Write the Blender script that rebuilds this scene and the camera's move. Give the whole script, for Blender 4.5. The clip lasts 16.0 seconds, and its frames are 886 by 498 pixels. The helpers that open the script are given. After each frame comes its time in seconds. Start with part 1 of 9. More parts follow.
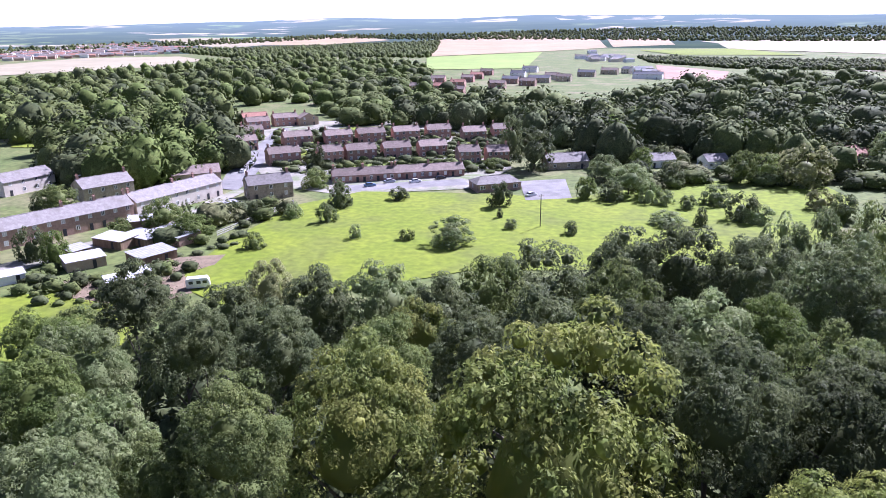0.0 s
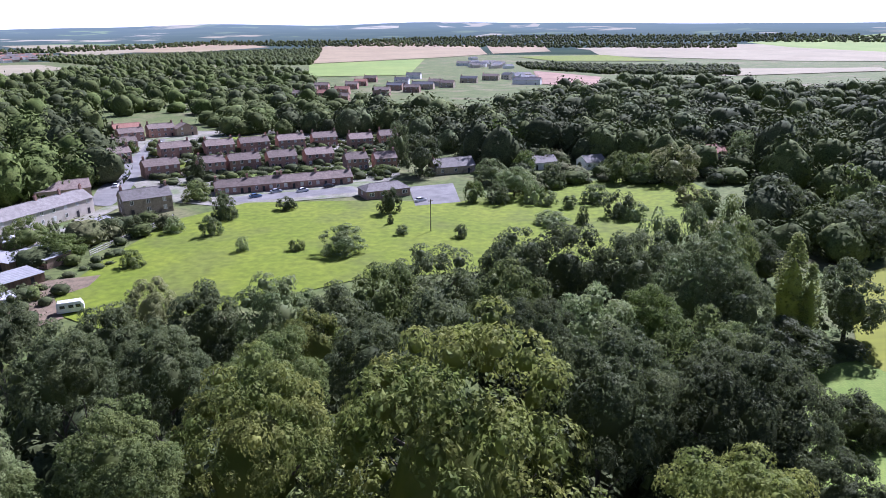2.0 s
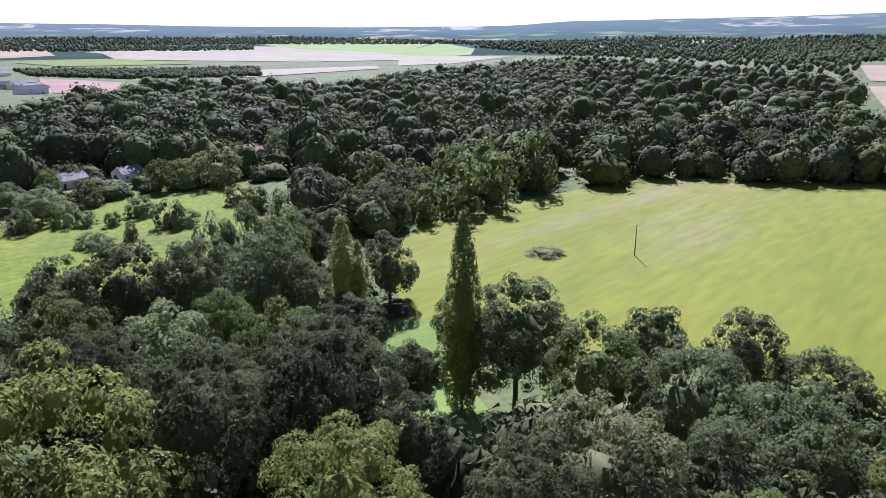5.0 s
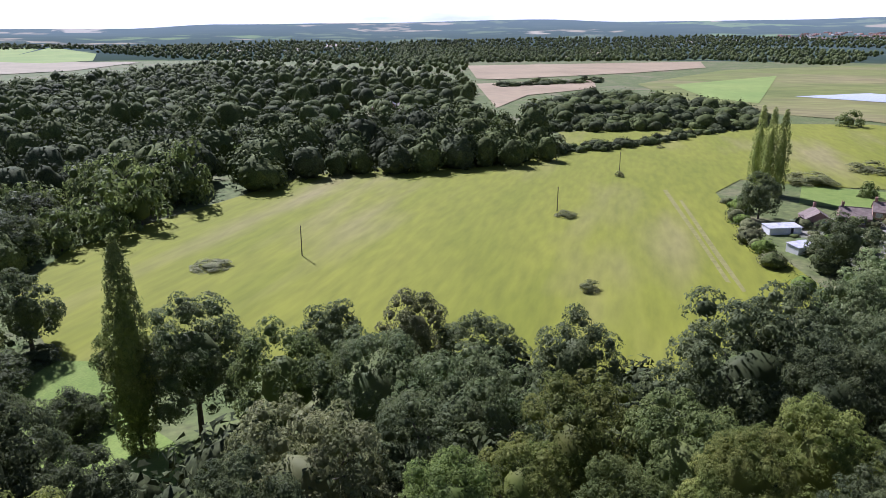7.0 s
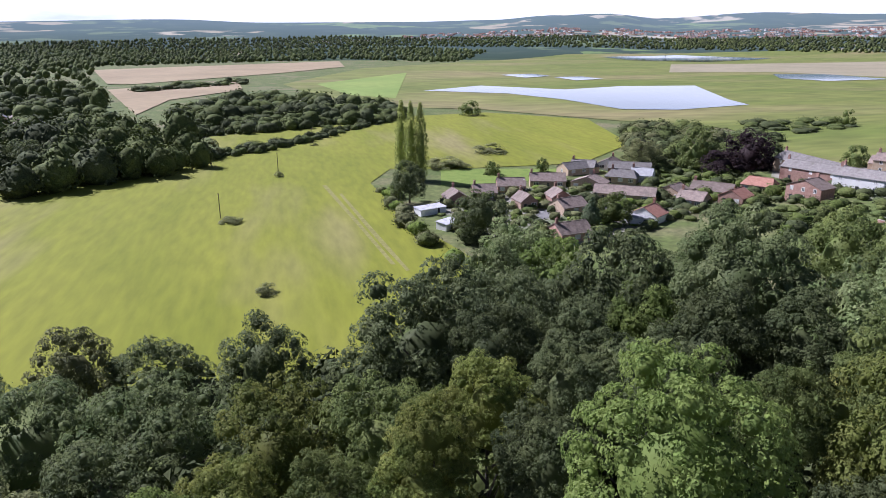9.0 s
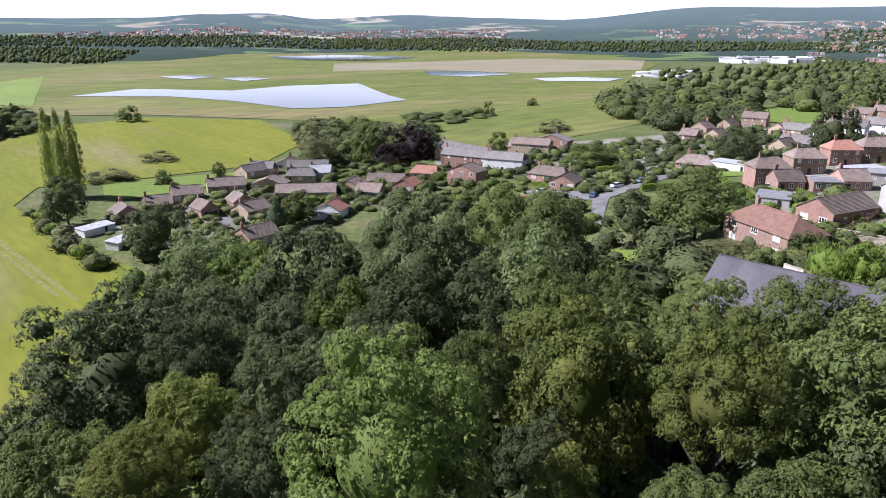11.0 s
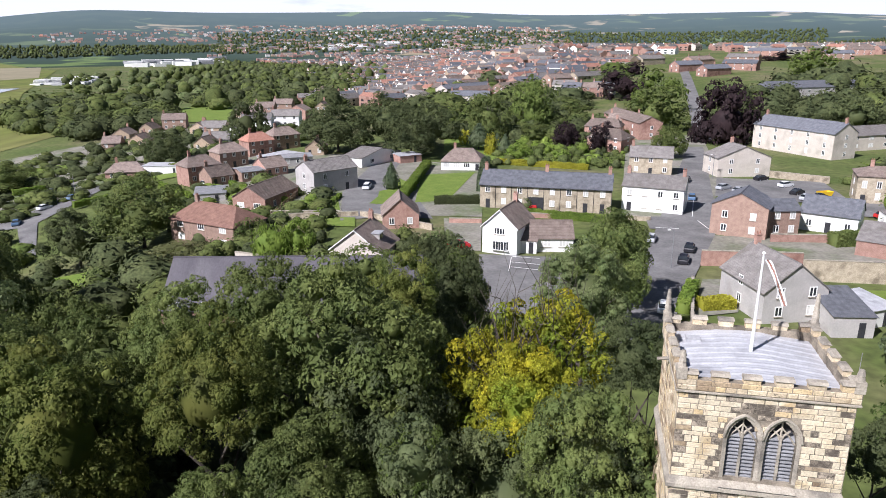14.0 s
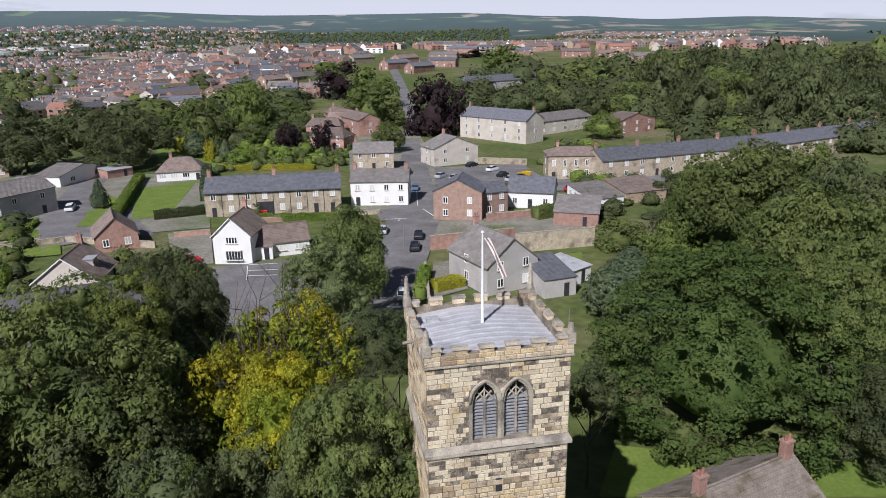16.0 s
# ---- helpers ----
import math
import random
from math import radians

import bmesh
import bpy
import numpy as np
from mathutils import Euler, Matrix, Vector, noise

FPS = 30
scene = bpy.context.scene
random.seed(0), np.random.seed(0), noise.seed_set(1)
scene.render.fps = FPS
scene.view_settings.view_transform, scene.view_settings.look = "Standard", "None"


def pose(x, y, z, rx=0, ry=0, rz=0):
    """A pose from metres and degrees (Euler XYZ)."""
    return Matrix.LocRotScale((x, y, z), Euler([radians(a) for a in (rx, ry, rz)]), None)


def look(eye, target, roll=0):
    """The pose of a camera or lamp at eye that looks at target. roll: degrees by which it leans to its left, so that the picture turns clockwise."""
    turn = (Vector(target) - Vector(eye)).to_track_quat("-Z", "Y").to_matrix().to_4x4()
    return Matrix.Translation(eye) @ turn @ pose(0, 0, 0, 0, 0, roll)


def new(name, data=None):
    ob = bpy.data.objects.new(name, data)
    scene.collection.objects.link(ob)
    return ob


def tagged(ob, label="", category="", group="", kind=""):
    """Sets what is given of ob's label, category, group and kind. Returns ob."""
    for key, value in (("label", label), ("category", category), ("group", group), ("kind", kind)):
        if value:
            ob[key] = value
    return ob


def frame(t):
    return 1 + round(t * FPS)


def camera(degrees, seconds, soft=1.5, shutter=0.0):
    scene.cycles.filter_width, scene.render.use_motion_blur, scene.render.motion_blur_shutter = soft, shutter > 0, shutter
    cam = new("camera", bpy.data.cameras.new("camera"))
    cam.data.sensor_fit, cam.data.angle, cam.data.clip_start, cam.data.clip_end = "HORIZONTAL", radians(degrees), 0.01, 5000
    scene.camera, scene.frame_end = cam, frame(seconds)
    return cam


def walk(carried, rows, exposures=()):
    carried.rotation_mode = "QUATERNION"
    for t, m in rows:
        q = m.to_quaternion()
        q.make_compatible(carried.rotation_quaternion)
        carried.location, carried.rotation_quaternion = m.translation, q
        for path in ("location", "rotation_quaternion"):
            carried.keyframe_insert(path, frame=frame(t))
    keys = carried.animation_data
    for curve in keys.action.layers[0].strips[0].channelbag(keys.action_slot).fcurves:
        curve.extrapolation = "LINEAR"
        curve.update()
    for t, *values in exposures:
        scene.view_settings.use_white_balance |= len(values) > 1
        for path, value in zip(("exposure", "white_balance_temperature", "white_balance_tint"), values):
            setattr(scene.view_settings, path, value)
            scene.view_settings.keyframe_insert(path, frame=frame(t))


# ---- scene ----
cam = camera(65.66, 16.0, soft=0.9)
CAMZ = 36.0
WALK = [
    (0.0, 0.000, -17.902, -0.628),
    (0.5, -0.040, -17.298, -0.621),
    (1.0, -0.470, -17.302, -0.593),
    (1.5, -3.234, -17.366, -0.597),
    (2.0, -9.432, -17.454, -0.464),
    (2.5, -13.245, -17.483, -0.510),
    (3.0, -18.994, -17.512, -0.457),
    (3.5, -25.789, -17.525, -0.386),
    (3.7, -28.671, -17.525, -0.350),
    (5.8, -58.196, -17.349, -0.048),
    (6.0, -61.248, -17.325, -0.027),
    (6.5, -68.219, -17.239, 0.017),
    (7.0, -75.125, -17.146, 0.059),
    (7.5, -82.379, -17.062, 0.007),
    (8.0, -89.212, -17.028, -0.039),
    (8.5, -96.216, -17.051, -0.071),
    (9.0, -103.301, -17.092, -0.084),
    (9.2, -106.268, -17.095, -0.068),
    (11.3, -134.406, -17.034, 0.239),
    (11.5, -137.620, -17.006, 0.229),
    (12.0, -145.469, -16.937, 0.157),
    (12.5, -153.138, -16.879, 0.034),
    (13.0, -160.669, -16.847, -0.137),
    (13.5, -167.938, -16.840, -0.240),
    (14.0, -175.109, -16.851, -0.391),
    (14.5, -182.149, -16.896, -0.539),
    (15.0, -189.213, -16.973, -0.704),
    (15.5, -195.983, -17.046, -0.821),
    (16.0, -197.764, -17.080, -0.958),
]
walk(cam, [(t, pose(0, 0, CAMZ, 90 + p, 0, y) @ pose(0, 0, 0, 0, 0, r)) for t, y, p, r in WALK], [(0.0, 1.62, 5350, 37), (0.5, 1.30, 5350, 36), (1.0, 1.04, 5300, 34), (1.5, 1.04, 5300, 32), (2.5, 1.12, 5250, 32), (3.5, 1.12, 5200, 31), (6.0, 0.92, 5350, 29), (7.0, 0.76, 5450, 28), (9.0, 0.76, 5600, 25), (12.5, 0.80, 5850, 19), (14.0, 0.54, 5950, 18), (15.0, 0.26, 5950, 18), (16.0, 0.0, 5950, 17)])

# ---- daylight ----
SUN_HEADING, SUN_HEIGHT = 43.0, 43.0          # degrees clockwise from +y, degrees above the horizon
world = bpy.data.worlds.new("daylight")
scene.world = world
world.use_nodes = True
wn = world.node_tree
wn.nodes.clear()
w_out = wn.nodes.new("ShaderNodeOutputWorld")
w_bg = wn.nodes.new("ShaderNodeBackground")
w_sky = wn.nodes.new("ShaderNodeTexSky")
w_sky.sky_type, w_sky.sun_disc = "NISHITA", False
w_sky.sun_elevation, w_sky.sun_rotation = radians(SUN_HEIGHT), radians(SUN_HEADING)
w_sky.dust_density, w_sky.air_density = 0.2, 0.55
w_bg.inputs["Strength"].default_value = 0.042
# broken white cloud over the sky
w_geo = wn.nodes.new("ShaderNodeTexCoord")
w_map = wn.nodes.new("ShaderNodeMapping")
w_map.inputs["Scale"].default_value = (3.0, 3.0, 16.0)
w_noise = wn.nodes.new("ShaderNodeTexNoise")
w_noise.inputs["Scale"].default_value, w_noise.inputs["Detail"].default_value = 1.6, 7.0
w_ramp = wn.nodes.new("ShaderNodeValToRGB")
w_ramp.color_ramp.elements[0].position, w_ramp.color_ramp.elements[1].position = 0.14, 0.36
w_mix = wn.nodes.new("ShaderNodeMix")
w_mix.data_type = "RGBA"
w_mix.inputs[7].default_value = (16.5, 17.1, 17.9, 1)
wn.links.new(w_geo.outputs["Generated"], w_map.inputs["Vector"])
wn.links.new(w_map.outputs[0], w_noise.inputs["Vector"])
wn.links.new(w_noise.outputs["Fac"], w_ramp.inputs["Fac"])
w_sep = wn.nodes.new("ShaderNodeSeparateXYZ")
w_low = wn.nodes.new("ShaderNodeMapRange")
w_low.inputs["From Min"].default_value, w_low.inputs["From Max"].default_value = 0.06, 0.14
w_low.inputs["To Min"].default_value, w_low.inputs["To Max"].default_value = 1.0, 0.03
w_mul = wn.nodes.new("ShaderNodeMath")
w_mul.operation = "MULTIPLY"
wn.links.new(w_geo.outputs["Generated"], w_sep.inputs[0])
wn.links.new(w_sep.outputs["Z"], w_low.inputs["Value"])
wn.links.new(w_low.outputs[0], w_mul.inputs[0])
wn.links.new(w_ramp.outputs["Color"], w_mul.inputs[1])
wn.links.new(w_mul.outputs[0], w_mix.inputs[0])
wn.links.new(w_sky.outputs[0], w_mix.inputs[6])
wn.links.new(w_mix.outputs[2], w_bg.inputs["Color"])
wn.links.new(w_bg.outputs[0], w_out.inputs[0])
sun = new("sun", bpy.data.lights.new("sun", "SUN"))
sun.data.energy, sun.data.angle, sun.data.color = 5.0, radians(0.55), (1.0, 0.97, 0.92)
_h, _e = radians(SUN_HEADING), radians(SUN_HEIGHT)
sun.matrix_world = look((math.sin(_h) * math.cos(_e) * 90, math.cos(_h) * math.cos(_e) * 90, math.sin(_e) * 90 + 30), (0, 0, 30))


# ---- materials ----
def mat(name, a, b, scale=1.0, rough=0.85, fine=0.0, bump=0.0, bump_scale=None, metal=0.0, stain=None, stain_scale=0.15, spec=0.3,
        rand=0.0, island=0.0, translucent=0.0, stretch=(1, 1, 1), coords="Object"):
    """A two-tone noise material, with grain, stains, relief and a shift of tone by object or by piece."""
    m = bpy.data.materials.new(name)
    m.use_nodes = True
    nt = m.node_tree
    bsdf = nt.nodes["Principled BSDF"]
    bsdf.inputs["Roughness"].default_value, bsdf.inputs["Metallic"].default_value = rough, metal
    bsdf.inputs["Specular IOR Level"].default_value = spec
    link = nt.links.new
    if coords == "World":
        src = nt.nodes.new("ShaderNodeNewGeometry").outputs["Position"]
    else:
        src = nt.nodes.new("ShaderNodeTexCoord").outputs["Object"]
    mp = nt.nodes.new("ShaderNodeMapping")
    mp.inputs["Scale"].default_value = stretch
    link(src, mp.inputs["Vector"])

    def noise_node(sc, detail=5.0):
        n = nt.nodes.new("ShaderNodeTexNoise")
        n.inputs["Scale"].default_value, n.inputs["Detail"].default_value = sc, detail
        link(mp.outputs[0], n.inputs["Vector"])
        return n

    def mixed(fac, c1, c2, blend="MIX"):
        x = nt.nodes.new("ShaderNodeMix")
        x.data_type, x.blend_type = "RGBA", blend
        for k, v in ((0, fac), (6, c1), (7, c2)):
            if hasattr(v, "links"):
                link(v, x.inputs[k])
            elif k == 0:
                x.inputs[0].default_value = v
            else:
                x.inputs[k].default_value = (*v, 1)
        return x.outputs[2]

    def ramp(v, lo, hi):
        r = nt.nodes.new("ShaderNodeMapRange")
        r.inputs["From Min"].default_value, r.inputs["From Max"].default_value = lo, hi
        link(v, r.inputs["Value"])
        return r.outputs[0]

    n1 = noise_node(scale)
    col = mixed(ramp(n1.outputs["Fac"], 0.34, 0.66), a, b)
    if stain:
        n2 = noise_node(stain_scale, 3.0)
        col = mixed(ramp(n2.outputs["Fac"], 0.52, 0.7), col, stain)
    if fine:
        n3 = noise_node(scale * 9)
        g = ramp(n3.outputs["Fac"], 0.3, 0.7)
        lo = nt.nodes.new("ShaderNodeMapRange")
        lo.inputs["To Min"].default_value, lo.inputs["To Max"].default_value = 1 - fine, 1 + fine
        link(g, lo.inputs["Value"])
        col = mixed(1.0, col, lo.outputs[0], "MULTIPLY")
    for amount, node, sock in ((rand, "ShaderNodeObjectInfo", "Random"), (island, "ShaderNodeNewGeometry", "Random Per Island")):
        if amount:
            q = nt.nodes.new("ShaderNodeMapRange")
            q.inputs["To Min"].default_value, q.inputs["To Max"].default_value = 1 - amount, 1 + amount
            link(nt.nodes.new(node).outputs[sock], q.inputs["Value"])
            col = mixed(1.0, col, q.outputs[0], "MULTIPLY")
    link(col, bsdf.inputs["Base Color"])
    if bump:
        nb = noise_node(bump_scale or scale * 6)
        bp = nt.nodes.new("ShaderNodeBump")
        bp.inputs["Strength"].default_value, bp.inputs["Distance"].default_value = bump, 0.1
        link(nb.outputs["Fac"], bp.inputs["Height"])
        link(bp.outputs[0], bsdf.inputs["Normal"])
    if translucent:
        tr = nt.nodes.new("ShaderNodeBsdfTranslucent")
        ms = nt.nodes.new("ShaderNodeMixShader")
        ms.inputs[0].default_value = translucent
        link(col, tr.inputs["Color"])
        link(bsdf.outputs[0], ms.inputs[1])
        link(tr.outputs[0], ms.inputs[2])
        link(ms.outputs[0], nt.nodes["Material Output"].inputs["Surface"])
    return m


FAR_TONES = {}


def leaf(name, a, b, rand=0.24, island=0.24, tr=0.46):
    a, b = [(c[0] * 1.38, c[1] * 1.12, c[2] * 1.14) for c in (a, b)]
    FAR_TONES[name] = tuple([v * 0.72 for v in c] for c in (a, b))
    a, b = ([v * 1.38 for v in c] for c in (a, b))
    return mat(name, a, b, scale=0.35, rough=0.62, spec=0.12, rand=rand, island=island, translucent=tr, coords="World")


LEAF = {
    "dark": leaf("leaf_dark", (0.050, 0.078, 0.034), (0.078, 0.110, 0.045)),
    "syc": leaf("leaf_sycamore", (0.066, 0.108, 0.034), (0.105, 0.150, 0.046)),
    "lime": leaf("leaf_lime", (0.070, 0.122, 0.030), (0.104, 0.160, 0.042)),
    "ches": leaf("leaf_chestnut", (0.078, 0.124, 0.030), (0.140, 0.180, 0.046)),
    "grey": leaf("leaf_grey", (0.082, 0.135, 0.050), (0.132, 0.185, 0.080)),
    "olive": leaf("leaf_olive", (0.094, 0.128, 0.052), (0.140, 0.174, 0.078)),
    "yellow": leaf("leaf_yellow", (0.222, 0.240, 0.016), (0.102, 0.165, 0.020), island=0.5),
    "copper": leaf("leaf_copper", (0.018, 0.0150, 0.0160), (0.030, 0.024, 0.025)),
    "pine": leaf("leaf_pine", (0.050, 0.085, 0.046), (0.085, 0.125, 0.066)),
    "pop": leaf("leaf_poplar", (0.115, 0.170, 0.047), (0.172, 0.232, 0.067)),
    "dome": leaf("leaf_beech", (0.046, 0.090, 0.024), (0.074, 0.124, 0.034)),
    "hedge": leaf("leaf_hedge", (0.090, 0.165, 0.030), (0.140, 0.225, 0.045)),
    "gold": leaf("leaf_gold", (0.19, 0.23, 0.025), (0.25, 0.29, 0.035)),
}
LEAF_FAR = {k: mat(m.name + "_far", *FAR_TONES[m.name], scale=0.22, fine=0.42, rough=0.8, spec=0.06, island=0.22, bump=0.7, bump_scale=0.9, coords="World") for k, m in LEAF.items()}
BARK = mat("bark", (0.06, 0.05, 0.04), (0.12, 0.10, 0.08), scale=3.0, bump=0.5, rough=0.95)
GROUND = mat("ground_grass", (0.078, 0.108, 0.026), (0.115, 0.132, 0.040), scale=0.06, fine=0.3, stain=(0.16, 0.145, 0.075), stain_scale=0.03, rough=0.95, coords="World")
MEADOW = mat("meadow_grass", (0.119, 0.162, 0.007), (0.151, 0.187, 0.012), scale=0.05, fine=0.26, stain=(0.107, 0.129, 0.019), stain_scale=0.045, rough=0.95, coords="World")
MOWN = mat("mown_grass", (0.146, 0.164, 0.010), (0.182, 0.192, 0.016), scale=0.03, fine=0.14, stain=(0.211, 0.189, 0.068), stain_scale=0.018, rough=0.95, coords="World", stretch=(0.35, 1.6, 1))
LAWN = mat("lawn_grass", (0.120, 0.178, 0.028), (0.158, 0.212, 0.040), scale=0.3, fine=0.15, rough=0.95, coords="World")
MARSH = mat("marsh_grass", (0.111, 0.143, 0.025), (0.156, 0.168, 0.041), scale=0.010, fine=0.25, stain=(0.205, 0.176, 0.074), stain_scale=0.006, rough=0.95, coords="World", stretch=(1, 0.4, 1))
STUBBLE = mat("stubble", (0.25, 0.192, 0.112), (0.30, 0.234, 0.140), scale=0.01, fine=0.1, rough=0.95, coords="World")
PALE = mat("pale_stubble", (0.243, 0.212, 0.135), (0.288, 0.252, 0.167), scale=0.01, fine=0.1, rough=0.95, coords="World")
PLOUGH = mat("ploughed_earth", (0.24, 0.15, 0.11), (0.32, 0.21, 0.15), scale=0.02, fine=0.15, rough=0.95, coords="World")
PASTURE = mat("pasture", (0.16, 0.23, 0.05), (0.20, 0.26, 0.06), scale=0.01, fine=0.1, rough=0.95, coords="World")
# Leaf litter, coloured nearly black to carry the shade under the crowns.
SHADE_LITTER = mat("shade_darkened_litter", (0.030, 0.034, 0.016), (0.052, 0.048, 0.026), scale=0.5, fine=0.3, rough=0.95, coords="World")
SOIL = mat("bare_soil", (0.13, 0.10, 0.065), (0.2, 0.15, 0.10), scale=0.6, fine=0.25, rough=0.95, coords="World")
WATER = mat("lake_water", (0.06, 0.085, 0.10), (0.07, 0.095, 0.11), scale=0.02, rough=0.04, spec=1.0, bump=0.008, bump_scale=0.6, coords="World")
ASPHALT = mat("asphalt", (0.15, 0.145, 0.142), (0.21, 0.203, 0.197), scale=0.25, fine=0.15, stain=(0.12, 0.116, 0.113), stain_scale=0.1, rough=0.9, coords="World")
PAVING = mat("paving", (0.17, 0.17, 0.12), (0.27, 0.25, 0.215), scale=0.16, fine=0.2, stain=(0.10, 0.145, 0.045), stain_scale=0.09, rough=0.9, coords="World")
WHITE = mat("white_paint", (0.78, 0.77, 0.74), (0.84, 0.83, 0.80), scale=0.6, fine=0.05, rough=0.7)
CREAM = mat("cream_render", (0.55, 0.49, 0.42), (0.62, 0.56, 0.49), scale=0.5, fine=0.08, stain=(0.45, 0.40, 0.34), stain_scale=0.3, rough=0.85)
GREYR = mat("grey_render", (0.42, 0.40, 0.38), (0.50, 0.47, 0.45), scale=0.5, fine=0.08, stain=(0.36, 0.33, 0.31), stain_scale=0.3, rough=0.85)
BRICK = mat("red_brick", (0.330, 0.195, 0.153), (0.437, 0.271, 0.218), scale=1.2, fine=0.25, stain=(0.224, 0.118, 0.094), stain_scale=0.25, rough=0.9, rand=0.18)
BROWNB = mat("brown_brick", (0.287, 0.190, 0.149), (0.380, 0.259, 0.201), scale=1.2, fine=0.25, rough=0.9, rand=0.2)
BUFF = mat("buff_brick", (0.40, 0.30, 0.21), (0.47, 0.36, 0.26), scale=1.0, fine=0.2, rough=0.9, rand=0.15)
STONEW = mat("stone_wall", (0.36, 0.30, 0.22), (0.47, 0.40, 0.30), scale=1.6, fine=0.3, stain=(0.2, 0.165, 0.12), stain_scale=0.5, rough=0.92, bump=0.4, rand=0.12)
SLATE = mat("slate", (0.102, 0.106, 0.120), (0.156, 0.160, 0.178), scale=1.2, fine=0.2, rough=0.8, rand=0.2)
TILEB = mat("brown_tile", (0.164, 0.125, 0.106), (0.243, 0.192, 0.164), scale=1.0, fine=0.25, stain=(0.147, 0.122, 0.100), stain_scale=0.3, rough=0.85, rand=0.3)
TILER = mat("red_tile", (0.30, 0.145, 0.105), (0.37, 0.19, 0.14), scale=1.0, fine=0.25, rough=0.85, rand=0.15)
TILERB = mat("red_brown_tile", (0.19, 0.105, 0.08), (0.26, 0.15, 0.115), scale=1.0, fine=0.25, rough=0.85, rand=0.15)
TILEG = mat("grey_tile", (0.165, 0.150, 0.140), (0.230, 0.212, 0.198), scale=1.0, fine=0.25, stain=(0.15, 0.135, 0.12), stain_scale=0.3, rough=0.85, rand=0.2)
LEAD = mat("lead_sheet", (0.50, 0.50, 0.52), (0.62, 0.62, 0.64), scale=0.9, fine=0.1, stain=(0.38, 0.38, 0.40), stain_scale=0.6, rough=0.55, metal=0.25)
FELT = mat("roofing_felt", (0.28, 0.28, 0.29), (0.37, 0.37, 0.38), scale=0.8, fine=0.15, rough=0.8, rand=0.3)
BLIND = mat("window_blind", (0.55, 0.54, 0.51), (0.66, 0.65, 0.62), scale=0.7, rough=0.5, rand=0.2)
GLASS = mat("window_glass", (0.025, 0.03, 0.035), (0.04, 0.045, 0.05), scale=0.8, rough=0.08, spec=0.7, rand=0.3)
WOOD = mat("wood", (0.16, 0.11, 0.07), (0.24, 0.17, 0.11), scale=2.0, fine=0.2, rough=0.85, stretch=(1, 1, 0.2), rand=0.2)
# Dark paint, also laid where an opening is only shade.
DARK = mat("dark_paint_and_shade", (0.03, 0.03, 0.035), (0.05, 0.05, 0.055), scale=1.0, rough=0.6)
MORTAR = mat("tower_mortar", (0.13, 0.11, 0.085), (0.34, 0.29, 0.22), scale=1.4, fine=0.2, rough=0.95)
TRIM = mat("dressed_stone", (0.34, 0.30, 0.24), (0.46, 0.41, 0.33), scale=1.5, fine=0.2, stain=(0.2, 0.18, 0.15), stain_scale=0.8, rough=0.9, bump=0.3)
LOUVRE = mat("grey_louvre", (0.20, 0.20, 0.205), (0.28, 0.28, 0.285), scale=2.0, fine=0.15, rough=0.8)
HALLROOF = mat("hall_roof_sheet", (0.085, 0.078, 0.088), (0.115, 0.105, 0.118), scale=0.5, fine=0.12, stain=(0.14, 0.13, 0.14), stain_scale=0.2, rough=0.7, stretch=(1, 0.15, 1))
TRACK = mat("worn_grass", (0.172, 0.168, 0.045), (0.204, 0.192, 0.060), scale=0.08, fine=0.2, rough=0.95, coords="World")
MOSSY = mat("mossy_stone_slates", (0.20, 0.165, 0.135), (0.27, 0.23, 0.195), scale=1.5, fine=0.3, stain=(0.09, 0.075, 0.035), stain_scale=0.45, rough=0.95, bump=0.4)
RUBBER = mat("tyre_rubber", (0.02, 0.02, 0.02), (0.03, 0.03, 0.03), rough=0.8)


# ---- helpers of the scene ----
def smooth(a):
    a = min(max(a, 0.0), 1.0)
    return a * a * (3 - 2 * a)


SKYLINE = [(-60, 0.5), (-31, 0.36), (-25, 0.46), (-16, 0.6), (-8, 0.82), (0, 0.68), (8, 0.88), (18, 0.76), (31, 0.58), (40, 0.52), (51, 0.6),
           (58, 0.95), (69, 1.1), (83, 1.37), (89, 1.18), (101, 1.25), (107, 1.37), (112, 1.7), (116, 1.79), (120, 1.43), (127, 1.75), (134, 1.54),
           (139, 1.42), (150, 2.25), (158, 2.12), (173, 2.19), (185, 1.83), (199, 1.85), (208, 1.45), (215, 1.1), (220, 1.15), (230, 0.75), (300, 0.5)]


def skyline(th):
    for (a, p), (b, q) in zip(SKYLINE, SKYLINE[1:]):
        if a <= th <= b:
            return p + (q - p) * smooth((th - a) / (b - a))
    return 0.5


def terrain(x, y):
    """Height of the ground: a plateau round the church, a valley to the north and east."""
    r, th = math.hypot(x, y), math.degrees(math.atan2(x, y)) % 360
    if th > 300:
        th -= 360
    w = min(max(1 - smooth((th - 118) / 50) + smooth((th - 255) / 45), 0.0), 1.0)
    z = -18 * w * smooth((r - 8) / 105.0) - (1 - w) * 14 * smooth((r - 330) / 500)
    hill = smooth((th - 168) / 16) * (1 - smooth((th - 235) / 30))
    z += hill * 38 * smooth((r - 250) / 600) * (1 - smooth((r - 1000) / 600))
    if r > 1700:
        up = smooth((r - 1700) / 3000)
        roll = 0.5 + 0.25 * math.sin(x / 310 + 1) + 0.25 * math.sin(y / 270 + x / 500)
        z += up * (CAMZ + 4700 * math.tan(radians(skyline(th))) + 14) * (0.80 + 0.20 * smooth((r - 3900) / 700)) * (1 if r > 4550 else 0.82 + 0.18 * roll)
    return z


